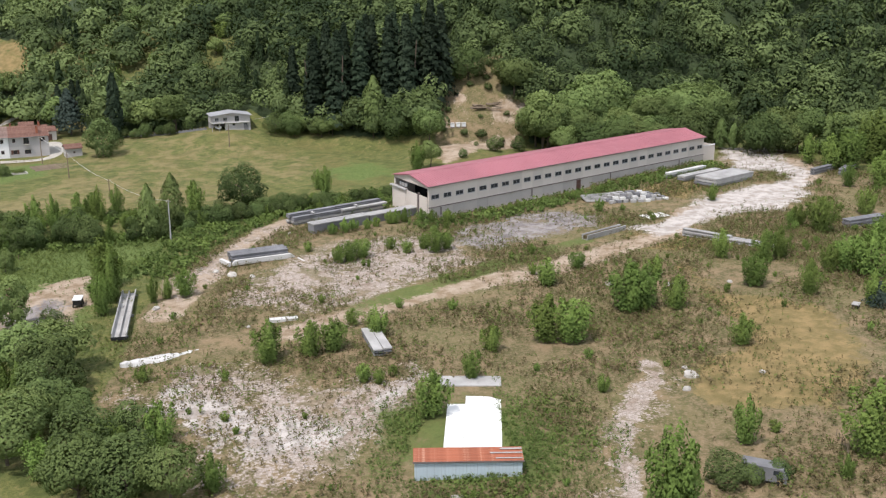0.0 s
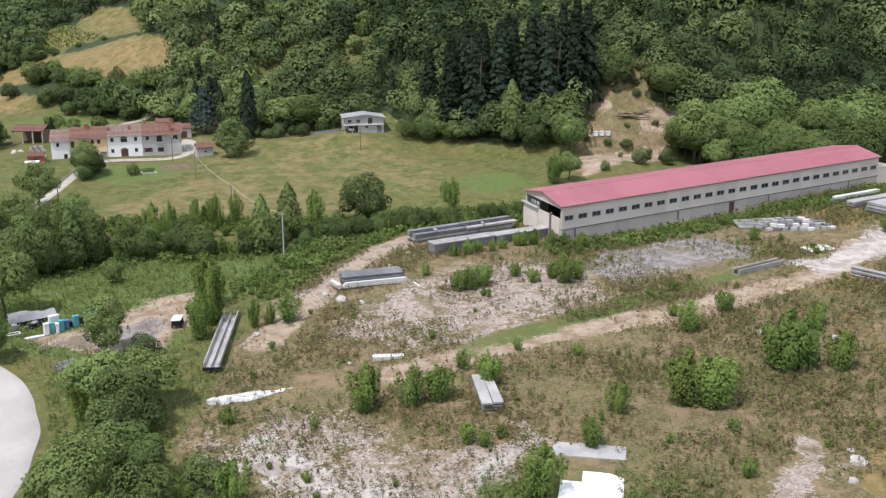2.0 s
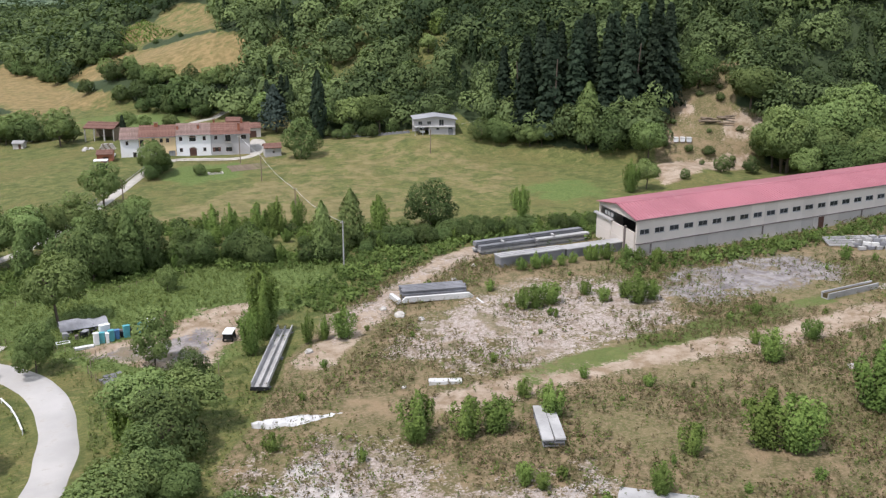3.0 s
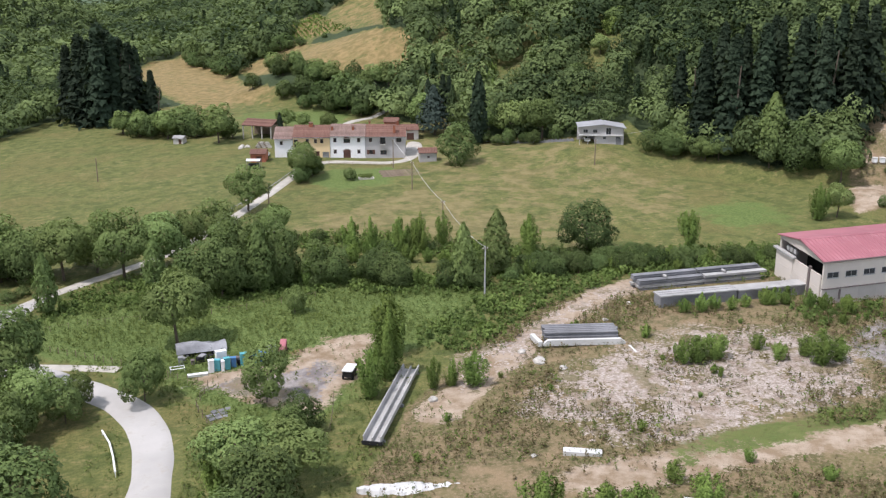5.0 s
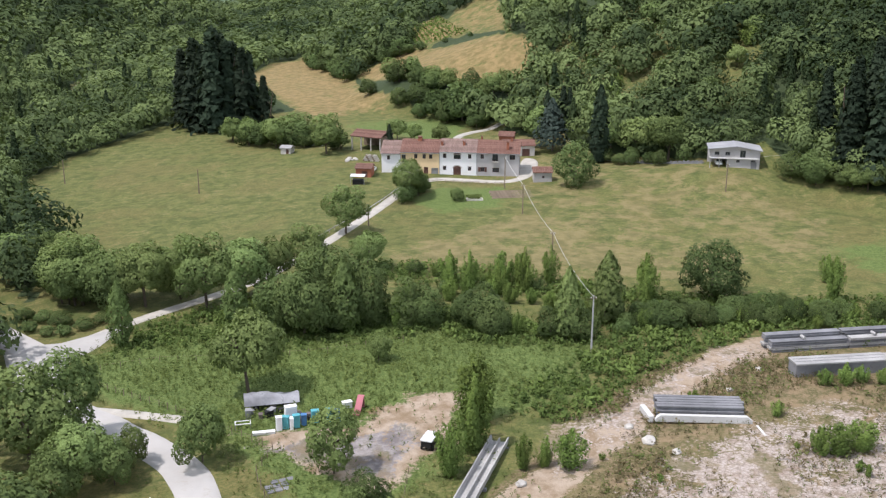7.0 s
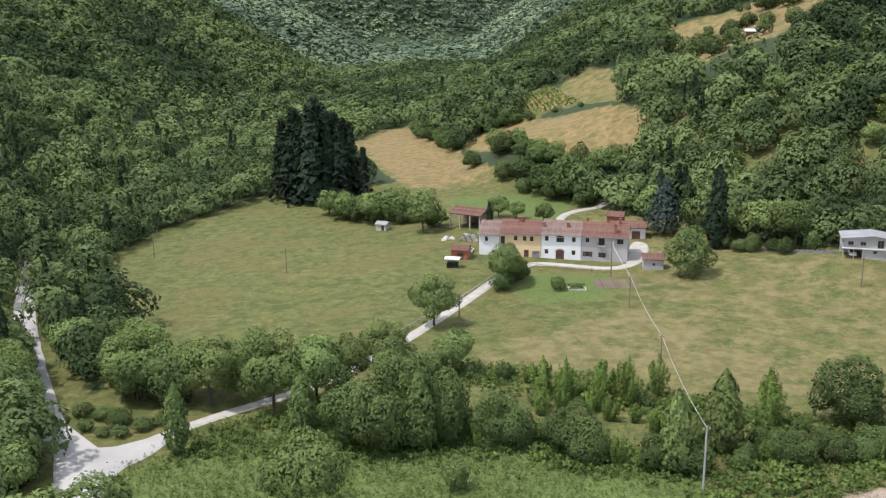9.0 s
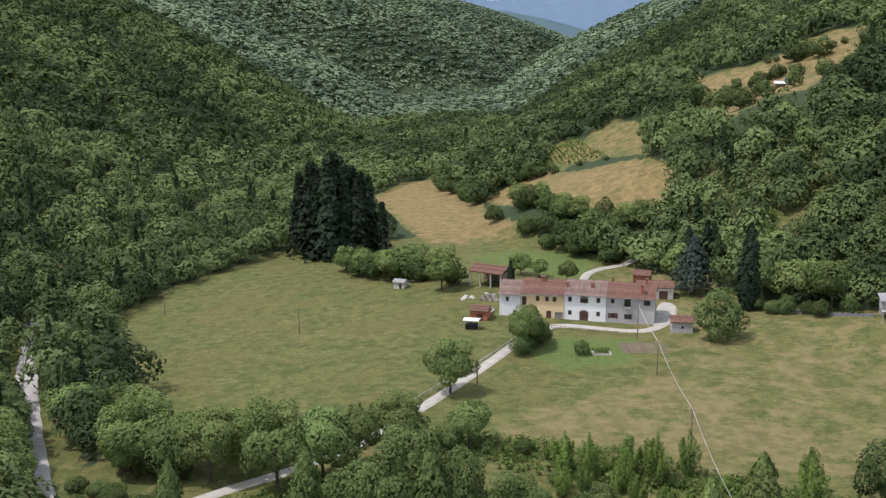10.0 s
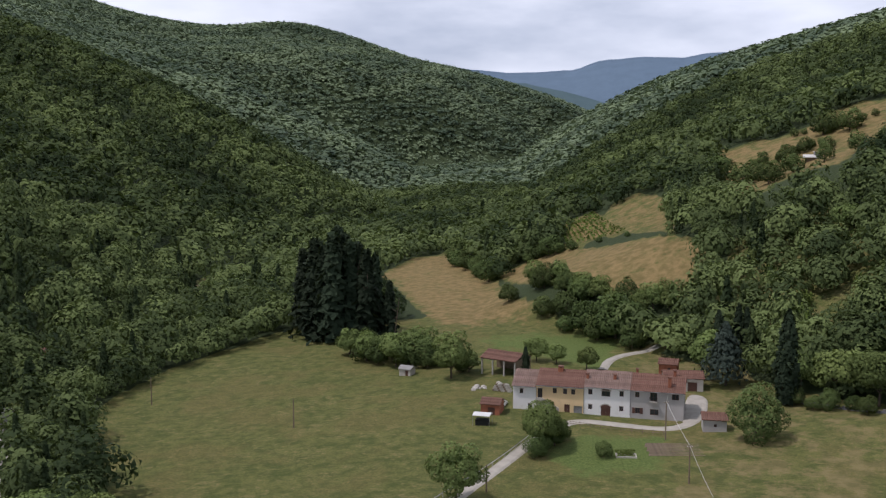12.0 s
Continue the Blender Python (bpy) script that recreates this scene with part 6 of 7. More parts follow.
def beam(length, w=0.5, h=0.7, web=0.16, flange=0.16):
    """An I-section precast beam along x, from -length / 2."""
    p = [(-w / 2, 0), (w / 2, 0), (w / 2, flange), (web / 2, flange + 0.08), (web / 2, h - flange - 0.08), (w / 2, h - flange), (w / 2, h), (-w / 2, h), (-w / 2, h - flange), (-web / 2, h - flange - 0.08), (-web / 2, flange + 0.08), (-w / 2, flange)]
    return Shape().extrude_x(p, -length / 2, length / 2)


def channel(length, w=2.3, h=0.9, t=0.12):
    """A trough-shaped roof element along x."""
    p = [(-w / 2, 0), (w / 2, 0), (w / 2 + 0.12, h), (w / 2 - t, h), (w / 2 - t - 0.1, t), (-w / 2 + t + 0.1, t), (-w / 2 + t, h), (-w / 2 - 0.12, h)]
    return Shape().extrude_x(p, -length / 2, length / 2)


def stack(name, label, x, y, turn, pieces, dz=0.0, category="concrete stack", pitch=0.0):
    """pieces: (part name, shape, material, x, y, z, turn)."""
    ob = thing(name, label, category, at=on_ground(x, y, turn, dz) @ pose(0, 0, 0, 0, pitch, 0))
    for pname, shape, mat, px, py, pz, pr in pieces:
        part(pname, shape, mat, ob, at=pose(px, py, pz, 0, 0, pr))
    return ob


yard_rng = random.Random(3)
beam_12, beam_10, box_12 = beam(11.2, 0.6, 0.8).mesh("beam", M_CONCD), beam(10.5, 0.55, 0.75).mesh("beam", M_CONC), Shape().box(-6, -0.5, 0, 6, 0.5, 1.0, 0.05).mesh("beam", M_CONC)
# stack of girders beside the track
pieces = [("beam", beam_12, None, yard_rng.uniform(-0.2, 0.2), 0.75 * r, 0.15 + 0.82 * lvl, 0) for lvl in range(2) for r in range(-1, 4)]
pieces += [("beam", Shape().extrude_y([(-6.2, 0.1), (6.2, 0.1), (6.2, 0.45), (5.5, 1.0), (-5.5, 1.0), (-6.2, 0.45)], -0.3, 0.3), M_CONCL, 0.1, -2.0, 0.05, 0), ("end_block", Shape().box(-0.35, -1.8, 0, 0.35, 1.8, 0.8, 0.1), M_CONCL, -6.9, -0.4, 0, 12), ("timber", Shape().box(-0.15, -2.4, 0, 0.15, 0.4, 0.25), M_CONCL, 6.8, -3.2, 0, 8)]
stack("girder_stack", "stack of grey concrete girders with a white beam before it", 92.9, 171.4, -12, pieces)
# long open channel near the poplars
long_steel = [("channel", Shape().extrude_x([(-1.1, 0), (1.1, 0), (1.2, 0.9), (1.05, 0.9), (0.95, 0.15), (0.08, 0.15), (0.08, 0.7), (-0.08, 0.7), (-0.08, 0.15), (-0.95, 0.15), (-1.05, 0.9), (-1.2, 0.9)], -11.5, 11.5), M_CONC, 0, 0, 0.35, 0),
              ("sleeper", Shape().box(-0.2, -1.4, -0.2, 0.2, 1.4, 0.35), M_CONCD, -10.5, 0, 0, 0), ("sleeper", Shape().box(-0.2, -1.4, -0.2, 0.2, 1.4, 0.35), M_CONCD, 0, 0, 0, 0), ("sleeper", Shape().box(-0.2, -1.4, -0.2, 0.2, 1.4, 0.35), M_CONCD, 10.5, 0, 0, 0),
              ("end_plate", Shape().box(-0.1, -1.3, 0.1, 0.1, 1.3, 0.6), M_RUBBER, -11.6, 0, 0, 0)]
stack("long_channel", "long pale double channel beam lying in the weeds", 61.0, 160.3, 63.5, long_steel, 0.1, "beam")
# small stack by the shrubs
# lower planks in darker concrete carry the shade of the stack's sides
pieces = [("plank", Shape().box(-4.7, -1.3, 0, 4.7, 1.3, 0.2, 0.05), M_CONCD, 0, 0, 0.2 + 0.42 * k, 0) for k in range(2)] + [("plank", Shape().box(-4.8, -1.4, 0, 4.8, -0.1, 0.22, 0.05), M_CONC, 0.1, 0, 1.04, 0.6), ("plank", Shape().box(-4.8, 0.0, 0, 4.8, 1.4, 0.22, 0.05), M_CONC, -0.1, 0, 1.04, -0.4)]
pieces += [("bearer", Shape().box(-0.12, -1.2, 0, 0.12, 1.2, 0.22), M_WOOD, q, 0, z, 0) for q in (-3.8, 0, 3.8) for z in (0.4, 0.82)]
stack("slab_stack", "short stack of pale grey hollow slabs", 83.6, 119.4, 66.5, pieces)
# spilled pale heap
heap = Shape()
hn = 40
for k in range(hn + 1):
    u = -1 + 2 * k / hn
    w = 1.35 * (1 - abs(u) ** 4) * (1 + 0.5 * noise.noise((k * 0.31, 0.4, 0))) + 0.05
    c = 0.5 * noise.noise((k * 0.12, 7.1, 0))
    zt = 0.28 + 0.22 * noise.noise((k * 0.5, 2.2, 0))
    heap.v += [(5.9 * u, c - w, -0.3), (5.9 * u, c - w * 0.6, zt * 0.8), (5.9 * u, c + 0.1 * w, zt + 0.12), (5.9 * u, c + w * 0.65, zt * 0.8), (5.9 * u, c + w, -0.3)]
for k in range(hn):
    for j in range(4):
        heap.f.append((5 * k + j, 5 * k + 5 + j, 5 * k + 6 + j, 5 * k + 1 + j))
hp = tagged(new("lime_mound", heap.mesh("lime_mound", M_CONCL)), "long low heap of spilled white lime and rubble", "rubble heap")
hp.matrix_basis = on_ground(57.6, 138.7, -12)
flat_slab("white_plank", "single pale concrete plank lying in the grass", 79.0, 138.9, -24, 4.6, 1.2, M_CONCL, 0.2, 0.45)
flat_slab("white_sheet", "white sheet spread on the bare ground", 179.6, 145.7, -10, 6.0, 3.6, M_SLAB, 0.2, 0.12)
# trough wall by the track
stack("concrete_trough", "low grey concrete trough overgrown at one end", 158.3, 141.6, 3, [("trough", channel(12.5, 1.5, 1.1), M_CONC, 0, 0, 0, 0), ("soil", Shape().box(-6.1, -0.55, 0.1, 6.1, 0.55, 0.85), M_WEED, 0, 0, 0, 0)], 0, "trough")
# rows of tall wall panels stacked before the open gable
pieces = []
plank_dark, plank_pale = beam(12.2, 1.25, 0.4, 0.9, 0.1).mesh("girder", M_CONCD), beam(12.3, 1.3, 0.34, 1.0, 0.1).mesh("girder", M_CONC)
for y0, lv in ((0, 4), (1.9, 5)):
    for seg in range(2):
        for lvl in range(lv):
            pieces.append(("girder", plank_pale if (lvl == lv - 1 and y0 == 0 and seg == 1) or lvl == 1 else plank_dark, None, -6.3 + 12.6 * seg + yard_rng.uniform(-0.3, 0.3), y0 + yard_rng.uniform(-0.12, 0.12), 0.05 + 0.42 * lvl, yard_rng.uniform(-0.5, 0.5)))
pieces += [("strap", Shape().tube((0, -0.6, 1.95), (0, 0.6, 1.95), 0.24, 0.24, 10), M_CONC, 4.5, 0.2, 0, 0), ("strap", Shape().tube((0, -0.6, 1.95), (0, 0.6, 1.95), 0.24, 0.24, 10), M_CONC, -7, 0.2, 0, 0)]
stack("girder_row", "long row of stacked dark concrete girders before the shed", 124.0, 190.2, 0, pieces)
pieces = [("seam", Shape().box(-14.1, y - 0.05, 2.13 if x else 1.93, 0 if x else 14.2, y + 0.05, 2.15 if x else 1.95), M_CONCD, 0, 0, 0, 0) for x in (1,) for y in (-0.45, 0.5)]
# shaded sides and sunlit tops told apart by a dark and a paler concrete
pieces += [("box_beam", Shape().box(-7.0, -1.2, 0, 7.0, 1.2, 1.9, 0.05), M_CONCD, -7.2, 0, 0, 0), ("box_beam", Shape().box(-7.0, -1.2, 0, 7.0, 1.2, 1.7, 0.05), M_CONCD, 7.2, 0.1, 0, 0),
          ("cover_slab", Shape().box(-7.1, -1.4, 0, 7.1, 1.4, 0.22, 0.05), M_CONC, -7.2, 0, 1.9, 0), ("cover_slab", Shape().box(-7.1, -1.4, 0, 7.1, 1.4, 0.22, 0.05), M_CONC, 7.2, 0.1, 1.7, 0)]
stack("slab_row", "long row of box beams, shaded sides grey and lit top slabs pale by colour", 125.0, 181.2, -1, pieces)
# loose pile of short blocks near the shed door
pieces = []
for lvl in range(3):
    for i in range(9 - 2 * lvl):
        for j in range(4 - lvl):
            pieces.append(("block", Shape().box(-0.7, -0.5, 0, 0.7, 0.5, 0.62, 0.08), yard_rng.choice((M_CONCL, M_CONC, M_CONC, M_CONCD, M_CONCD)), -5.5 + 1.7 * i + 0.8 * lvl + yard_rng.uniform(-0.4, 0.4), -3 + 1.8 * j + 0.8 * lvl + yard_rng.uniform(-0.4, 0.4), 0.64 * lvl, yard_rng.uniform(-18, 18)))
pieces += [("rail", Shape().box(-4.5, -0.15, 0, 4.5, 0.15, 0.3), M_CONC, -7.0, -1 + 0.9 * k, 0.1 + 0.12 * k, -8 + 3 * k) for k in range(6)]
stack("block_pile", "untidy pile of pale concrete blocks and rails", 188.0, 160.5, -25, pieces, 0, "block pile")
# big floor elements at the end of the yard
pieces = []
for k, (y0, mat) in enumerate(((0, M_CONC), (7.4, M_CONC), (12.4, M_CONCL))):
    w = (6.6, 2.3, 1.3)[k]
    for lvl in range(2 if k else 3):
        pieces.append(("floor_element", Shape().box(-8.0, -w / 2, 0, 8.0, w / 2, 0.5, 0.05).box(-7.9, -w / 2 + 0.1, -0.18, 7.9, -w / 2 + 0.3, 0).box(-7.9, w / 2 - 0.3, -0.18, 7.9, w / 2 - 0.1, 0), mat if lvl else M_CONCD, yard_rng.uniform(-0.5, 0.5), y0, 0.2 + 0.7 * lvl, 0))
stack("floor_element_stack", "wide stacks of pale concrete floor elements", 220.3, 156.8, 1, pieces)
# beams on the dry ground
pieces = [("beam", beam_10, None, 0, 0.65 * r, 0.1 + 0.8 * lvl, yard_rng.uniform(-1.5, 1.5)) for lvl in range(2) for r in range(3 - lvl)]
stack("beam_stack", "low stack of weathered concrete beams", 170.4, 124.6, -78, pieces, 0)
pieces = [("beam", beam_10, None, 0, 0.65 * r, 0.1, yard_rng.uniform(-4, 4)) for r in range(4)]
stack("beam_stack", "scattered weathered concrete beams in the weeds", 172.6, 115.0, -72, pieces, 0)
stack("beam_stack", "low stack of weathered concrete beams", 208.0, 110.5, -12, [("beam", beam_12, None, 0, 0.75 * r, 0.1 + 0.82 * q, 0) for r in range(3) for q in range(2)], 0)
stack("beam_stack", "low stack of weathered concrete beams", 257.0, 143.0, 12, [("beam", beam_12, None, 0, 0.75 * r, 0.1 + 0.82 * q, 3 * r) for r in range(3) for q in range(2)], 0)
stack("beam_stack", "low stack of weathered concrete beams", 252.0, 147.5, 2, [("beam", beam_12, None, 0, 0.75 * r, 0.1 + 0.82 * q, 0) for r in range(2) for q in range(2)], 0)


# ---- poles and wires ----
def utility_pole(x, y, h, arm=True, label="weathered wooden utility pole in the field", mat=M_WOOD):
    ob = thing("utility_pole", label, "pole", "utility poles", on_ground(x, y))
    part("post", Shape().tube((0, 0, -0.6), (0, 0, h), 0.17, 0.11, 8), mat, ob)
    if arm:
        cross = part("crossarm", Shape().box(-0.5, -0.05, h - 0.5, 0.5, 0.05, h - 0.38), M_WOOD, ob)
        for q in (-0.4, 0.4):
            part("insulator", Shape().tube((q, 0, h - 0.38), (q, 0, h - 0.2), 0.05, 0.04, 6), M_WHITE, cross)
    return Vector((x, y, float(height(x, y)) + h - 0.2))


top_house = utility_pole(96.4, 307.5, 8.2)
top_1 = utility_pole(95.0, 281.5, 7.2)
top_mid = utility_pole(93.2, 247.6, 5.2)
top_yard = utility_pole(85.5, 195.3, 9.0, label="pale concrete utility pole among the hedge bushes", mat=M_CONC)
utility_pole(18.3, 325.5, 6.6, False)
utility_pole(-20.8, 352.6, 7.0, False)
utility_pole(147.5, 287.8, 7.0)
utility_pole(58.9, 279.0, 5.0, False, "dark wooden pole beside the farm drive")


def wire(a, b, sag, r=0.05):
    s = Shape()
    p = [a.lerp(b, k / 14) - Vector((0, 0, sag * 4 * (k / 14) * (1 - k / 14))) for k in range(15)]
    side = (b - a).cross(Vector((0, 0, 1))).normalized()
    ring = [(math.cos(2 * math.pi * i / 5) * r, math.sin(2 * math.pi * i / 5) * r) for i in range(5)]
    s.add([q + side * c + Vector((0, 0, e)) for q in p for c, e in ring], [(5 * k + i, 5 * k + (i + 1) % 5, 5 * k + 5 + (i + 1) % 5, 5 * k + 5 + i) for k in range(14) for i in range(5)])
    tagged(new("overhead_cable", s.mesh("overhead_cable", M_WIRE)), "pale overhead cable strung between the poles", "cable", "overhead cables")


wire(top_house, top_1, 0.3)
wire(top_1, top_mid, 0.9, 0.035)
wire(top_mid, top_yard, 1.0, 0.035)
wire(Vector((99.5, 320.0, 4.0)), top_house, 0.3, 0.03)
wire(Vector((163.0, 303.5, float(height(163.0, 303.5)) + 1.5)), Vector((188.0, 290.0, float(height(188.0, 290.0)) + 7.0)), 1.5, 0.03)


# ---- fences and rails ----
def post_fence(name, label, line, gap, tall, rails, mat, r=0.05):
    ob = thing(name, label, "fence")
    p = np.array(line, float)
    s = np.r_[0, np.cumsum(np.hypot(*np.diff(p, axis=0).T))]
    u = np.arange(0, s[-1], gap)
    pts = [(float(np.interp(a, s, p[:, 0])), float(np.interp(a, s, p[:, 1]))) for a in u]
    tops = [Vector((x, y, float(height(x, y)))) for x, y in pts]
    rng = random.Random(len(pts))
    for t in tops:
        part("post", Shape().tube(t - Vector((0, 0, 0.3)), t + Vector((rng.uniform(-0.05, 0.05), rng.uniform(-0.05, 0.05), tall * rng.uniform(0.9, 1.08))), r, r * 0.85, 6), mat, ob)
    for a, b in zip(tops, tops[1:]):
        for z, w in rails:
            part("rail", Shape().tube(a + Vector((0, 0, z)), b + Vector((0, 0, z)), w, w, 5), mat, ob)
    return ob


post_fence("garden_fence", "low rustic wooden fence along the drive", ((78.3, 318.0), (83.8, 315.8), (90.4, 313.2), (97.9, 310.6)), 2.2, 1.0, ((0.45, 0.05), (0.85, 0.05)), M_WOOD, 0.07)
post_fence("drive_rail", "pale wooden rail beside the farm drive", ((46, 268), (53, 280), (58.6, 289), (64, 298.5), (68, 306.3), (71.5, 313)), 2.6, 0.9, ((0.8, 0.09),), M_CONC, 0.08)
post_fence("wire_fence", "old wooden fence posts beside the gravel road", ((12, 204), (18, 197.5), (21.5, 194.2), (37.8, 176), (35.6, 170), (37.2, 163), (40, 158)), 2.0, 1.2, ((0.9, 0.012), (0.5, 0.012)), M_WOOD, 0.06)
post_fence("meadow_fence", "line of thin fence posts in the rough meadow", ((8, 211), (20, 211.5), (32, 208), (45, 205.5), (60, 207)), 3.0, 1.1, ((0.9, 0.012),), M_WOOD, 0.055)
post_fence("plot_fence", "rusty wire fence posts in the dry grass", ((100, 52), (105, 55), (109, 59)), 1.2, 1.1, ((1.0, 0.012),), M_WOOD, 0.05)
post_fence("slope_fence", "thin fence posts below the poplars", ((54, 166), (52, 157), (49, 150)), 2.4, 1.1, ((0.9, 0.012),), M_WOOD, 0.05)
guard = thing("guard_rail", "white bent guard rail on the inside of the bend", "guard rail")
gp = [Vector((x, y, float(height(x, y)))) for x, y in ((23.6, 166.5), (24.6, 162.5), (25.1, 158.5), (25.4, 154.5))]
for a, b in zip(gp, gp[1:]):
    part("beam", Shape().tube(a + Vector((0, 0, 0.7)), b + Vector((0, 0, 0.7)), 0.13, 0.13, 6), M_WHITE, guard)
for a in gp:
    part("post", Shape().tube(a - Vector((0, 0, 0.3)), a + Vector((0, 0, 0.72)), 0.06, 0.06, 6), M_WHITE, guard)


# ---- dump beside the road ----
def crate(name, label, x, y, turn, w, d, h, mat, category, tilt=0.0, dz=0.0):
    """An open-topped box with a rim and feet."""
    ob = thing(name, label, category, "things of the dump", on_ground(x, y, turn, dz) @ pose(0, 0, 0, tilt, 0, 0))
    part("body", Shape().box(-w / 2, -d / 2, 0.04, w / 2, d / 2, h, 0.05), mat, ob)
    part("rim", Shape().box(-w / 2 - 0.04, -d / 2 - 0.04, h, w / 2 + 0.04, d / 2 + 0.04, h + 0.07, 0.05), mat, ob)
    return ob


truck = thing("tarped_trailer", "old trailer heaped with goods under a grey tarpaulin", "trailer", at=on_ground(37.6, 189.5, 4))
part("bed", Shape().box(-3.6, -1.2, 0.7, 3.6, 1.2, 1.0), M_FRAME, truck)
tarp = Shape()
cols, rows = 13, 7
trng = random.Random(5)
grid_v = []
for i in range(cols):
    for j in range(rows):
        u, w = i / (cols - 1), j / (rows - 1)
        z = 1.0 + 1.35 * (math.sin(math.pi * w) ** 0.5) * (0.75 + 0.25 * math.sin(5 * u + 1)) * (0.55 + 0.45 * math.sin(math.pi * min(max(u, 0.05), 0.95)) ** 0.4) + trng.uniform(-0.12, 0.12)
        grid_v.append((-3.8 + 7.6 * u, -1.35 + 2.7 * w, z if 0 < w < 1 else 0.75))
tarp.add(grid_v, [(i * rows + j, (i + 1) * rows + j, (i + 1) * rows + j + 1, i * rows + j + 1) for i in range(cols - 1) for j in range(rows - 1)])
part("tarpaulin", tarp, M_TARP, truck, "grey tarpaulin bleached white on top", smooth=True)
for x in (-2.2, 1.8):
    for y in (-1.1, 1.1):
        wh = part("wheel", Shape().tube((x, y - 0.12, 0.42), (x, y + 0.12, 0.42), 0.42, 0.42, 14), M_RUBBER, truck)
        part("hub", Shape().tube((x, y - 0.14, 0.42), (x, y + 0.14, 0.42), 0.16, 0.16, 8), M_FRAME, wh)
jrng = random.Random(12)
for k, (x, mat, w, h, what) in enumerate(((38.6, M_WHITE, 0.8, 1.9, "white"), (39.5, M_TEAL, 0.9, 1.7, "teal"), (40.3, M_WHITE, 0.5, 1.6, "white"), (40.9, M_TEAL, 0.9, 1.8, "teal"), (41.9, M_BLUE, 0.7, 1.5, "blue"),
                                          (43.4, M_TEAL, 1.0, 1.9, "teal"), (44.4, M_RUBBER, 0.9, 1.4, "black"), (45.3, M_TEAL, 0.9, 2.0, "teal"), (46.3, M_BLUE, 0.8, 1.6, "blue"))):
    crate("plastic_bin", what + " plastic bin standing at the dump", x, 181.6 + 0.45 * jrng.uniform(-1, 1) + 0.12 * k, jrng.uniform(-20, 20), w, 0.7, h, mat, "bin")
for k in range(14):
    crate("scrap_box", "dark scrap box at the dump", 41 + jrng.uniform(-1, 5), 183.4 + jrng.uniform(-0.8, 1.2), jrng.uniform(0, 90), jrng.uniform(0.5, 1.1), jrng.uniform(0.5, 0.9), jrng.uniform(0.4, 1.1), jrng.choice((M_RUBBER, M_BLUE, M_LEDGE, M_FRAME)), "box")
crate("white_box", "white metal box lying at the dump", 36.6, 180.9, 3, 2.9, 0.6, 0.35, M_WHITE, "box")
crate("white_box", "white box on top of the bins", 40.2, 183.6, 12, 1.6, 0.9, 2.3, M_WHITE, "box")
for k in range(7):
    crate("scrap_box", "dark scrap box beside the trailer", 34.5 + jrng.uniform(-1.5, 4.5), 186.6 + jrng.uniform(-0.8, 0.9), jrng.uniform(0, 90), jrng.uniform(0.5, 1.2), jrng.uniform(0.5, 0.9), jrng.uniform(0.4, 1.2), jrng.choice((M_RUBBER, M_LEDGE, M_FRAME, M_CONC)), "box")
rack = thing("scrap_rack", "empty pale metal rack on the gravel", "rack", at=on_ground(33.8, 183.6, 5))
for a, b in (((-1, -0.5), (1, -0.5)), ((1, -0.5), (1, 0.5)), ((1, 0.5), (-1, 0.5)), ((-1, 0.5), (-1, -0.5))):
    part("bar", Shape().tube((*a, 0.75), (*b, 0.75), 0.06, 0.06, 6), M_WHITE, rack)
    part("leg", Shape().tube((*a, -0.1), (*a, 0.75), 0.05, 0.05, 6), M_FRAME, rack)
slide = thing("pink_slide", "faded pink plastic slide beside the dump", "slide", "things of the dump", on_ground(49.4, 184.2, 70))
part("chute", Shape().extrude_y([(-1.5, 0.1), (-0.9, 0.1), (1.1, 1.7), (1.5, 1.7), (1.5, 1.85), (1.0, 1.85), (-0.95, 0.25), (-1.5, 0.25)], -0.45, 0.45), M_PINK, slide)
part("step", Shape().box(1.3, -0.4, -0.1, 1.5, 0.4, 1.7), M_PINK, slide)
crate("white_box", "white box beside the pink slide", 47.9, 185.8, 20, 1.3, 0.8, 0.9, M_WHITE, "box")
cart = thing("handcart", "small green cart with a white lid on dark wheels", "cart", at=on_ground(57.4, 172.0, 62))
part("body", Shape().box(-1.3, -0.7, 0.5, 1.3, 0.7, 1.35, 0.06), M_RUBBER, cart)
part("lid", Shape().box(-1.4, -0.78, 1.35, 1.4, 0.78, 1.5, 0.06), M_WHITE, cart, "white lid")
for x in (-0.85, 0.85):
    for y in (-0.72, 0.72):
        part("wheel", Shape().tube((x, y - 0.08, 0.32), (x, y + 0.08, 0.32), 0.34, 0.34, 12), M_RUBBER, cart)
stone_pad = thing("paving_pad", "patch of old grey paving stones in the grass", "paving", at=on_ground(38.7, 167.0, 15))
for i in range(4):
    for j in range(3):
        if (i, j) not in ((0, 2), (3, 0)):
            part("stone", Shape().box(-1.9 + i, -1.4 + j, -0.2, -1.05 + i, -0.6 + j, 0.05 + 0.03 * ((i + j) % 2), 0.08), M_CONCD, stone_pad)


def rock(name, label, x, y, r, mat, seed, flat=0.6):
    bm = bmesh.new()
    bmesh.ops.create_icosphere(bm, subdivisions=2, radius=r)
    for v in bm.verts:
        v.co *= 1 + 0.45 * noise.noise(v.co / r * 1.3 + Vector((seed, 0, 0)))
        v.co.z *= flat
    me = bpy.data.meshes.new(name)
    bm.to_mesh(me)
    bm.free()
    me.materials.append(mat)
    ob = tagged(new(name, me), label, "rock", "pale rocks")
    ob.matrix_basis = on_ground(x, y, seed * 40, r * flat * 0.35)


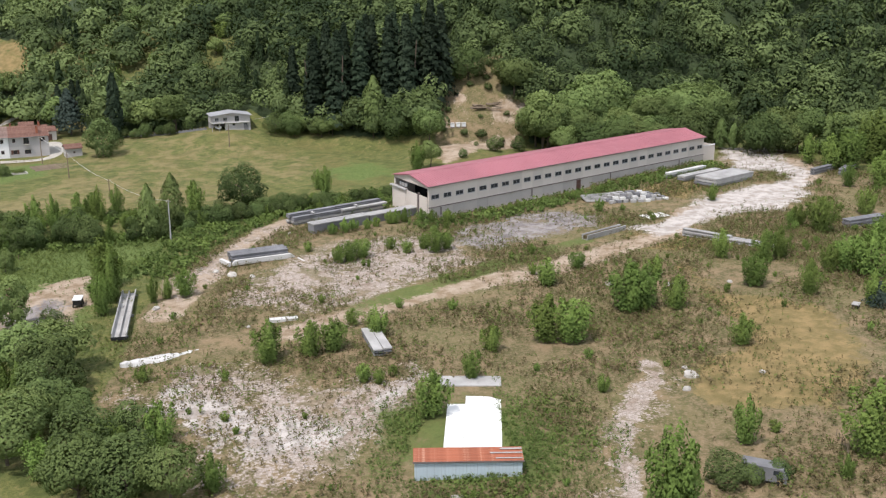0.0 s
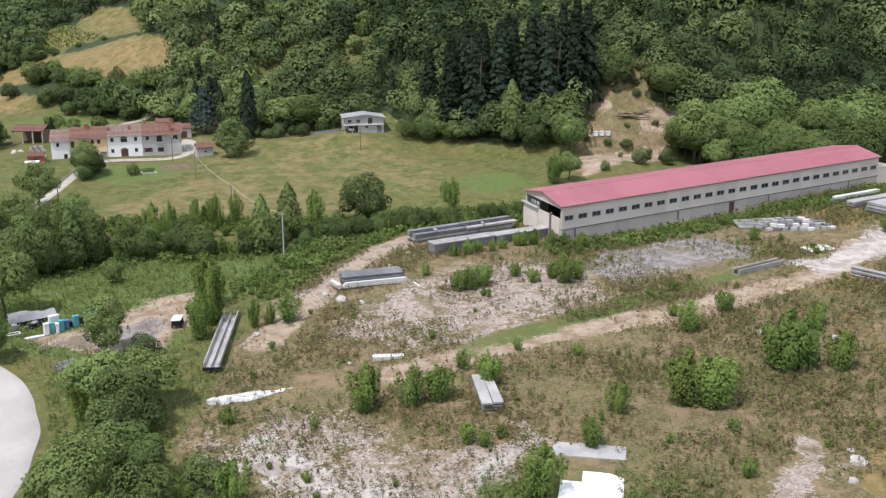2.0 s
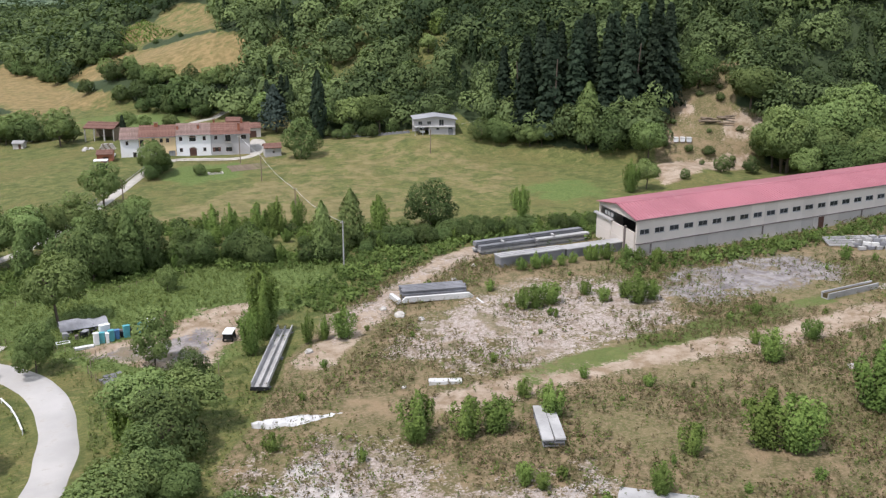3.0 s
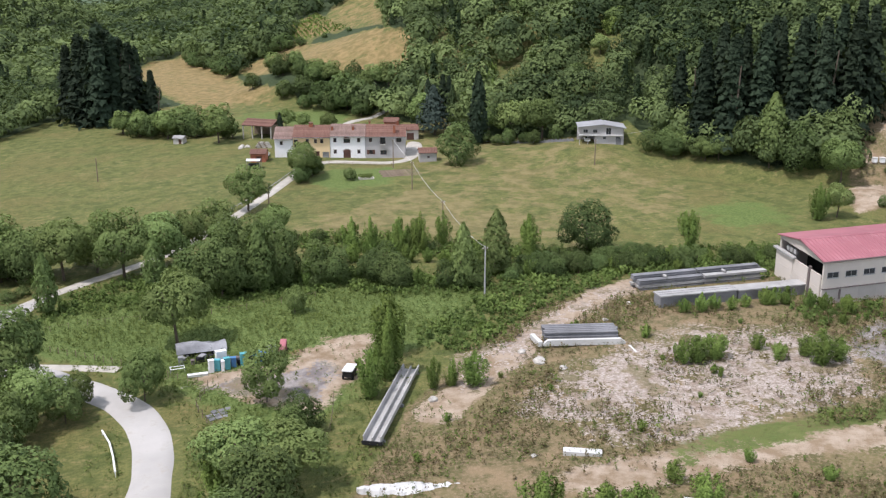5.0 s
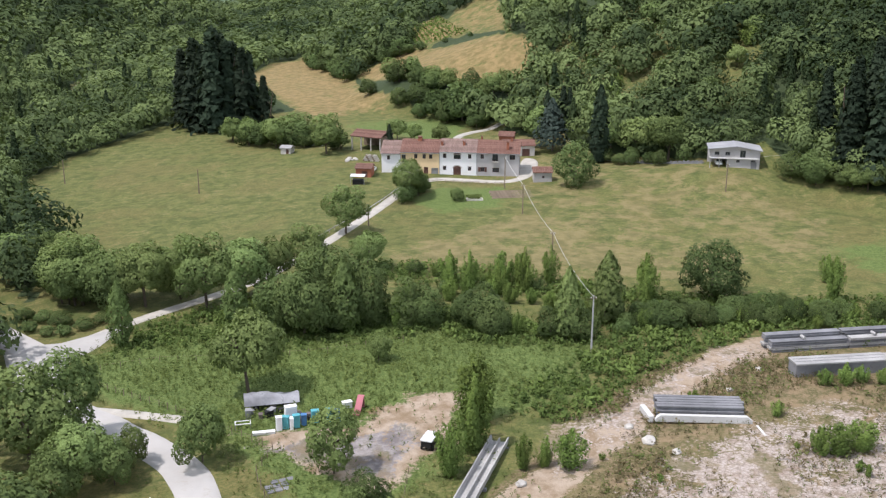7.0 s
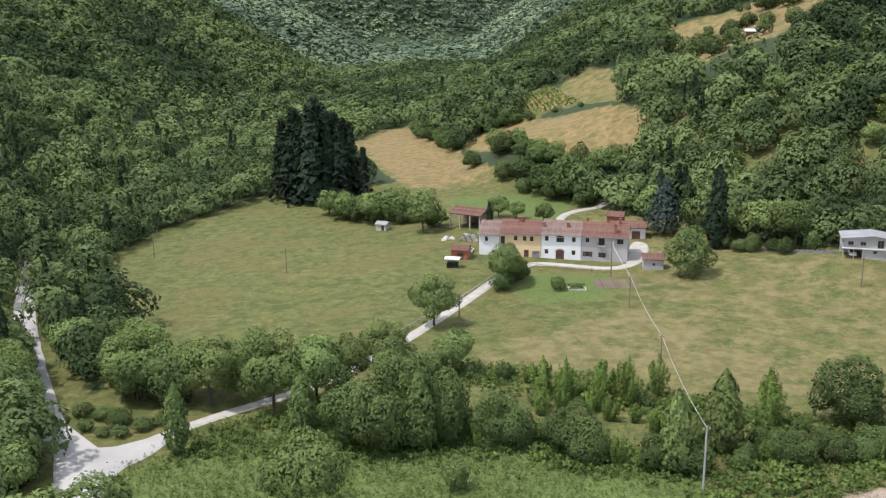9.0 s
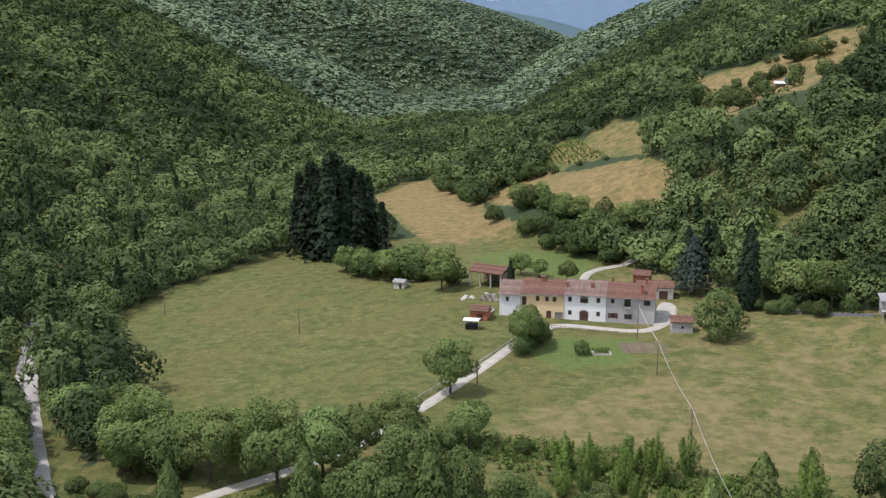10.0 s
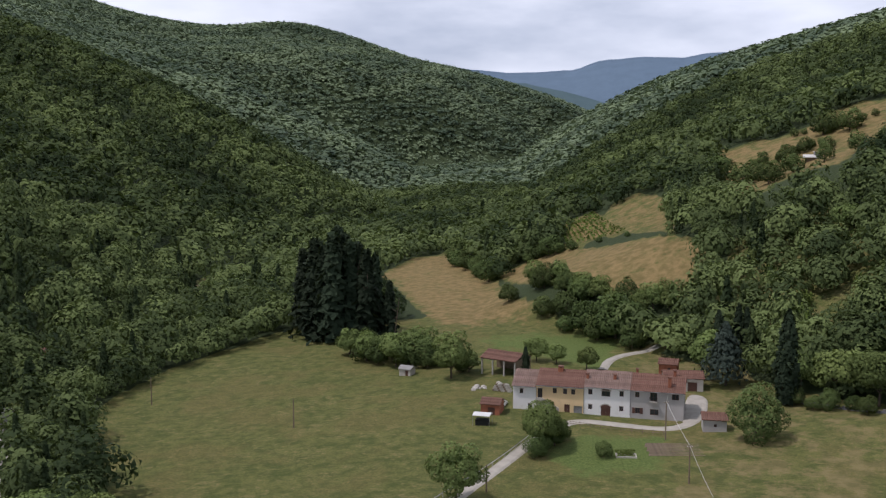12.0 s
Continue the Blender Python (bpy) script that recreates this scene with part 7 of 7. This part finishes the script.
for k, (x, y, r) in enumerate(((110.3, 81.6, 1.0), (112, 84, 0.5), (73.4, 140.4, 0.4), (48.8, 151.5, 0.35), (66.5, 160.0, 0.7), (84.2, 166.2, 0.9), (86.5, 162.8, 0.6), (83.0, 170.5, 0.6), (133, 117.5, 0.7), (138, 113, 0.9), (141, 110, 0.6), (150, 104, 0.5), (106, 79, 0.6), (119, 76, 0.5), (100, 178, 0.5), (107, 184, 0.5))):
    rock("pale_rock", "pale broken rock lying among weeds", x, y, r, M_STONE, k + 1)
for k in range(16):
    x, y = 61 + trng.uniform(-3, 4), 350 + trng.uniform(-4, 3)
    rock("field_stone", "grey field stone in the pile by the barn", x, y, trng.uniform(0.35, 0.8), M_STONE, 30 + k)

# wrecked van under creepers
wreck = thing("abandoned_van", "abandoned pale van overgrown with creepers", "van", at=on_ground(92.6, 57.7, -62))
part("body", Shape().extrude_y([(-2.6, 0.35), (2.4, 0.35), (2.4, 1.1), (1.9, 1.95), (-2.6, 2.05)], -0.95, 0.95), M_CONCD, wreck)
part("windscreen", Shape().extrude_y([(2.4, 1.12), (2.44, 1.14), (1.96, 1.93), (1.92, 1.9)], -0.82, 0.82), M_GLASS, wreck)
part("side_window", Shape().box(0.9, -0.97, 1.2, 1.7, -0.95, 1.75), M_GLASS, wreck)
part("bumper", Shape().box(2.4, -0.95, 0.35, 2.55, 0.95, 0.6), M_RUBBER, wreck)
for x in (-1.7, 1.6):
    for y in (-0.9, 0.9):
        part("wheel", Shape().tube((x, y - 0.1, 0.33), (x, y + 0.1, 0.33), 0.34, 0.34, 12), M_RUBBER, wreck)
plant("round", 88.9, 60.4, 3.3, "creeper_bush", "creepers swallowing the abandoned van", "shrubs of the yard", 1.5)
plant("round", 90.6, 58.2, 2.3, "creeper_bush", "creepers swallowing the abandoned van", "shrubs of the yard", 1.3)
plant("round", 93.6, 56.6, 2.6, "creeper_bush", "creepers swallowing the abandoned van", "shrubs of the yard", 1.1)
plant("shrub", 99.5, 52.0, 3.2, "poplar_shrub", "green young poplar clump among dry weeds", "shrubs of the yard", 1.0)
plant("cedar", 157.5, 80.0, 4.5, "silver_bush", "grey-green silvery bush in the dry grass", "shrubs of the yard", 1.3)
table = thing("old_table", "small old table standing in the weeds", "table", at=on_ground(154.2, 82.2, 20))
part("tabletop", Shape().box(-0.9, -0.6, 0.7, 0.9, 0.6, 0.82), M_CONC, table)
for x in (-0.75, 0.75):
    for y in (-0.45, 0.45):
        part("leg", Shape().box(x - 0.06, y - 0.06, -0.1, x + 0.06, y + 0.06, 0.7), M_RUBBER, table)

# ---- hives, garden, vineyard ----
for k in range(3):
    hv = thing("beehive", "white wooden beehive box on the grassy bench", "beehive", "beehives", on_ground(207.2 + 1.6 * k, 251.2 - 0.9 * k, -25))
    part("box", Shape().box(-0.6, -0.6, 0.2, 0.6, 0.6, 1.3, 0.03), M_WHITE, hv)
    part("lid", Shape().box(-0.7, -0.7, 1.3, 0.7, 0.7, 1.42), M_CONCL, hv)
    part("stand", Shape().box(-0.5, -0.5, -0.3, 0.5, 0.5, 0.2), M_WOOD, hv)
plot = thing("vegetable_plot", "tilled brown vegetable plot with low ridges", "garden bed", at=on_ground(97.2, 300.8, -3, 0.02))
for k in range(9):
    part("ridge", Shape().extrude_x([(-0.3, -0.3), (0.3, -0.3), (0.1, 0.1), (-0.1, 0.1)], -6.0 + 0.2 * (k % 3), 6.0 - 0.3 * (k % 2)), M_WOOD, plot, at=pose(0, -3.6 + 0.9 * k, 0))
bed = thing("flower_bed", "raised flower bed with pale edging on the lawn", "flower bed", at=on_ground(86.6, 297.2, -5))
part("edging", Shape().box(-2.0, -1.1, -0.2, 2.0, -0.9, 0.3).box(-2.0, 0.9, -0.2, 2.0, 1.1, 0.3).box(-2.0, -0.9, -0.2, -1.8, 0.9, 0.3).box(1.8, -0.9, -0.2, 2.0, 0.9, 0.3), M_STONE, bed)
frng = np.random.default_rng(4)
fv, ff, fn = crown(frng, 260, 1.9, 1.3, 9, 0.2, 0.1)
fm = quick_mesh("planting", fv * (1, 0.4, 1), ff, attrs=(("tint", frng.uniform(0, 1, len(fv))),))
fm.materials.append(M_WEEDG)
part("planting", fm, None, bed)
vy = thing("vineyard_rows", "rows of young vines on stakes across the slope", "vineyard", kind="structure")
for k in range(11):
    a = Vector((103.5 + 1.35 * k, 559.5 - 0.1 * k))
    b = Vector((101.8 + 1.95 * k, 521.0 - 2.1 * k))
    n = 70
    u = frng.uniform(0, 1, n)
    x, y = a.x + (b.x - a.x) * u, a.y + (b.y - a.y) * u
    c = np.stack([x + frng.normal(size=n) * 0.2, y + frng.normal(size=n) * 0.2, height(x, y) + frng.uniform(0.4, 1.7, n)], 1)
    v, f, m = leaf_bits(frng, c, frng.normal(size=(n, 3)) + (0, 0, 0.5), 0.6)
    me = quick_mesh("vine_row", v, f, attrs=(("tint", frng.uniform(0.2, 0.9, len(v))),))
    me.materials.append(M_SHRUB)
    part("vine_row", me, None, vy)

# ---- parked things by the house ----
def small_car(x, y, turn, paint, label):
    ob = thing("parked_car", label, "car", "parked cars", on_ground(x, y, turn))
    part("body", Shape().extrude_y([(-2.0, 0.3), (2.0, 0.3), (2.0, 0.75), (1.1, 0.9), (-2.0, 0.95)], -0.82, 0.82), paint, ob)
    cab = part("cabin", Shape().extrude_y([(-1.9, 0.95), (0.95, 0.92), (0.35, 1.45), (-1.6, 1.48)], -0.72, 0.72), paint, ob)
    part("windscreen", Shape().extrude_y([(0.97, 0.93), (1.0, 0.95), (0.42, 1.43), (0.39, 1.41)], -0.62, 0.62), M_GLASS, cab)
    part("side_window", Shape().box(-1.4, -0.735, 1.0, 0.3, -0.72, 1.38), M_GLASS, cab)
    for qx in (-1.25, 1.25):
        for qy in (-0.78, 0.78):
            w = part("wheel", Shape().tube((qx, qy - 0.09, 0.3), (qx, qy + 0.09, 0.3), 0.31, 0.31, 14), M_RUBBER, ob)
            part("rim", Shape().tube((qx, qy - 0.1, 0.3), (qx, qy + 0.1, 0.3), 0.17, 0.17, 8), M_FRAME, w)
    for qy in (-0.6, 0.6):
        part("headlight", Shape().box(1.98, qy - 0.15, 0.6, 2.03, qy + 0.15, 0.73), M_WHITE, ob)


small_car(64.6, 332.6, 70, M_WHITE, "white small car parked at the house end")
small_car(153.0, 305.6, -109, M_WHITE, "white small car parked under the cottage")
canopy = thing("market_canopy", "white canopy over dark things beside the red shed", "canopy", at=on_ground(59.7, 319.0, -15))
part("top", Shape().extrude_x([(-1.5, 2.2), (0, 2.5), (1.5, 2.2), (1.5, 2.3), (0, 2.6), (-1.5, 2.3)], -1.9, 1.9), M_WHITE, canopy)
for x in (-1.8, 1.8):
    for y in (-1.4, 1.4):
        part("leg", Shape().tube((x, y, -0.2), (x, y, 2.2), 0.05, 0.05, 6), M_FRAME, canopy)
part("stored_box", Shape().box(-1.4, -1.0, -0.1, 1.4, 1.0, 1.2, 0.1), M_RUBBER, canopy)
pile = thing("log_pile", "stacked split logs beside the barn", "wood pile", at=on_ground(65.6, 345.0, -25))
for r in range(4):
    for k in range(9 - r):
        part("log", Shape().tube((-2.4 + 0.55 * k + 0.27 * r, -0.6, 0.25 + 0.45 * r), (-2.4 + 0.55 * k + 0.27 * r, 0.6, 0.25 + 0.45 * r), 0.25, 0.25, 7), M_STONE if (r + k) % 3 else M_WOOD, pile)
wallrow = thing("field_wall", "low rubble wall at the top of the hayfield", "wall", kind="structure")
wp = np.array(((128, 333), (136, 325), (144, 315), (150, 308.5)), float)
for k in range(60):
    q = k / 59 * 3
    i = min(int(q), 2)
    x, y = wp[i] + (wp[i + 1] - wp[i]) * (q - i)
    z = float(height(x, y))
    part("stone", Shape().box(-0.3, -0.25, -0.4, 0.3, 0.25, 0.6 + 0.2 * math.sin(k * 2.3), 0.08), M_CONCD, wallrow, at=pose(x, y, z, 0, 0, -45 + 9 * math.sin(k)))
small_building("wood_cabin", "half-hidden cabin with reddish roof in the woods", -61.5, 370.0, 10, 7.0, 5.0, 3.2, 1.3, M_REDPAINT, M_TILE, dz=0.5)


# ---- ridges on the horizon, air haze painted into their blue ----
def ridge(name, dist, tone, crest, label):
    m, n, l, b = mat_base(name, 1.0, 0, 0)
    co = n_pos(n)
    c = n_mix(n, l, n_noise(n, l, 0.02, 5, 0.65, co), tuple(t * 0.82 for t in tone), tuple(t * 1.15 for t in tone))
    l.new(c, b.inputs["Base Color"])
    az = np.radians(np.arange(-40, 60.1, 0.5))
    v, f = [], []
    for k, a in enumerate(az):
        e = float(np.interp(math.degrees(a), [q[0] for q in crest], [q[1] for q in crest]))
        e += 0.06 * noise.noise((math.degrees(a) * 0.5, 1.7, 0)) + 0.03 * noise.noise((math.degrees(a) * 2.1, 4.7, 0))
        top = 61 + dist * math.tan(math.radians(e))
        for r, z in ((dist * 0.82, -20), (dist * 0.9, -20 + (top + 20) * 0.45), (dist * 0.96, -20 + (top + 20) * 0.8), (dist, top), (dist * 1.06, top * 0.6)):
            v.append((51 + r * math.sin(a), 105 + r * math.cos(a), z))
    rows = 5
    for k in range(len(az) - 1):
        for j in range(rows - 1):
            i = k * rows + j
            f.append((i, i + rows, i + rows + 1, i + 1))
    me = bpy.data.meshes.new(name)
    me.from_pydata(v, [], f)
    me.materials.append(m)
    me.polygons.foreach_set("use_smooth", [True] * len(me.polygons))
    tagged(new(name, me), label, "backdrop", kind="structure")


# the blue of these tones is haze put into the base colour
ridge("backdrop_spur", 3200, (0.1, 0.15, 0.165), ((-40, 2), (-2, 2.2), (2, 2.5), (4.5, 2.45), (7, 1.9), (9, 1.3), (14, 1.2), (60, 1.5)), "wooded spur far up the valley with haze in its blue-green colour")
ridge("backdrop_ridge", 4000, (0.14, 0.2, 0.27), ((-40, 4), (-9, 2.2), (0, 3.35), (3.65, 3.0), (7.2, 3.15), (8.4, 3.6), (10.8, 3.85), (13, 3.75), (14.2, 4.0), (20, 3.8), (60, 4)), "mountain ridges far up the valley with haze painted in as blue")
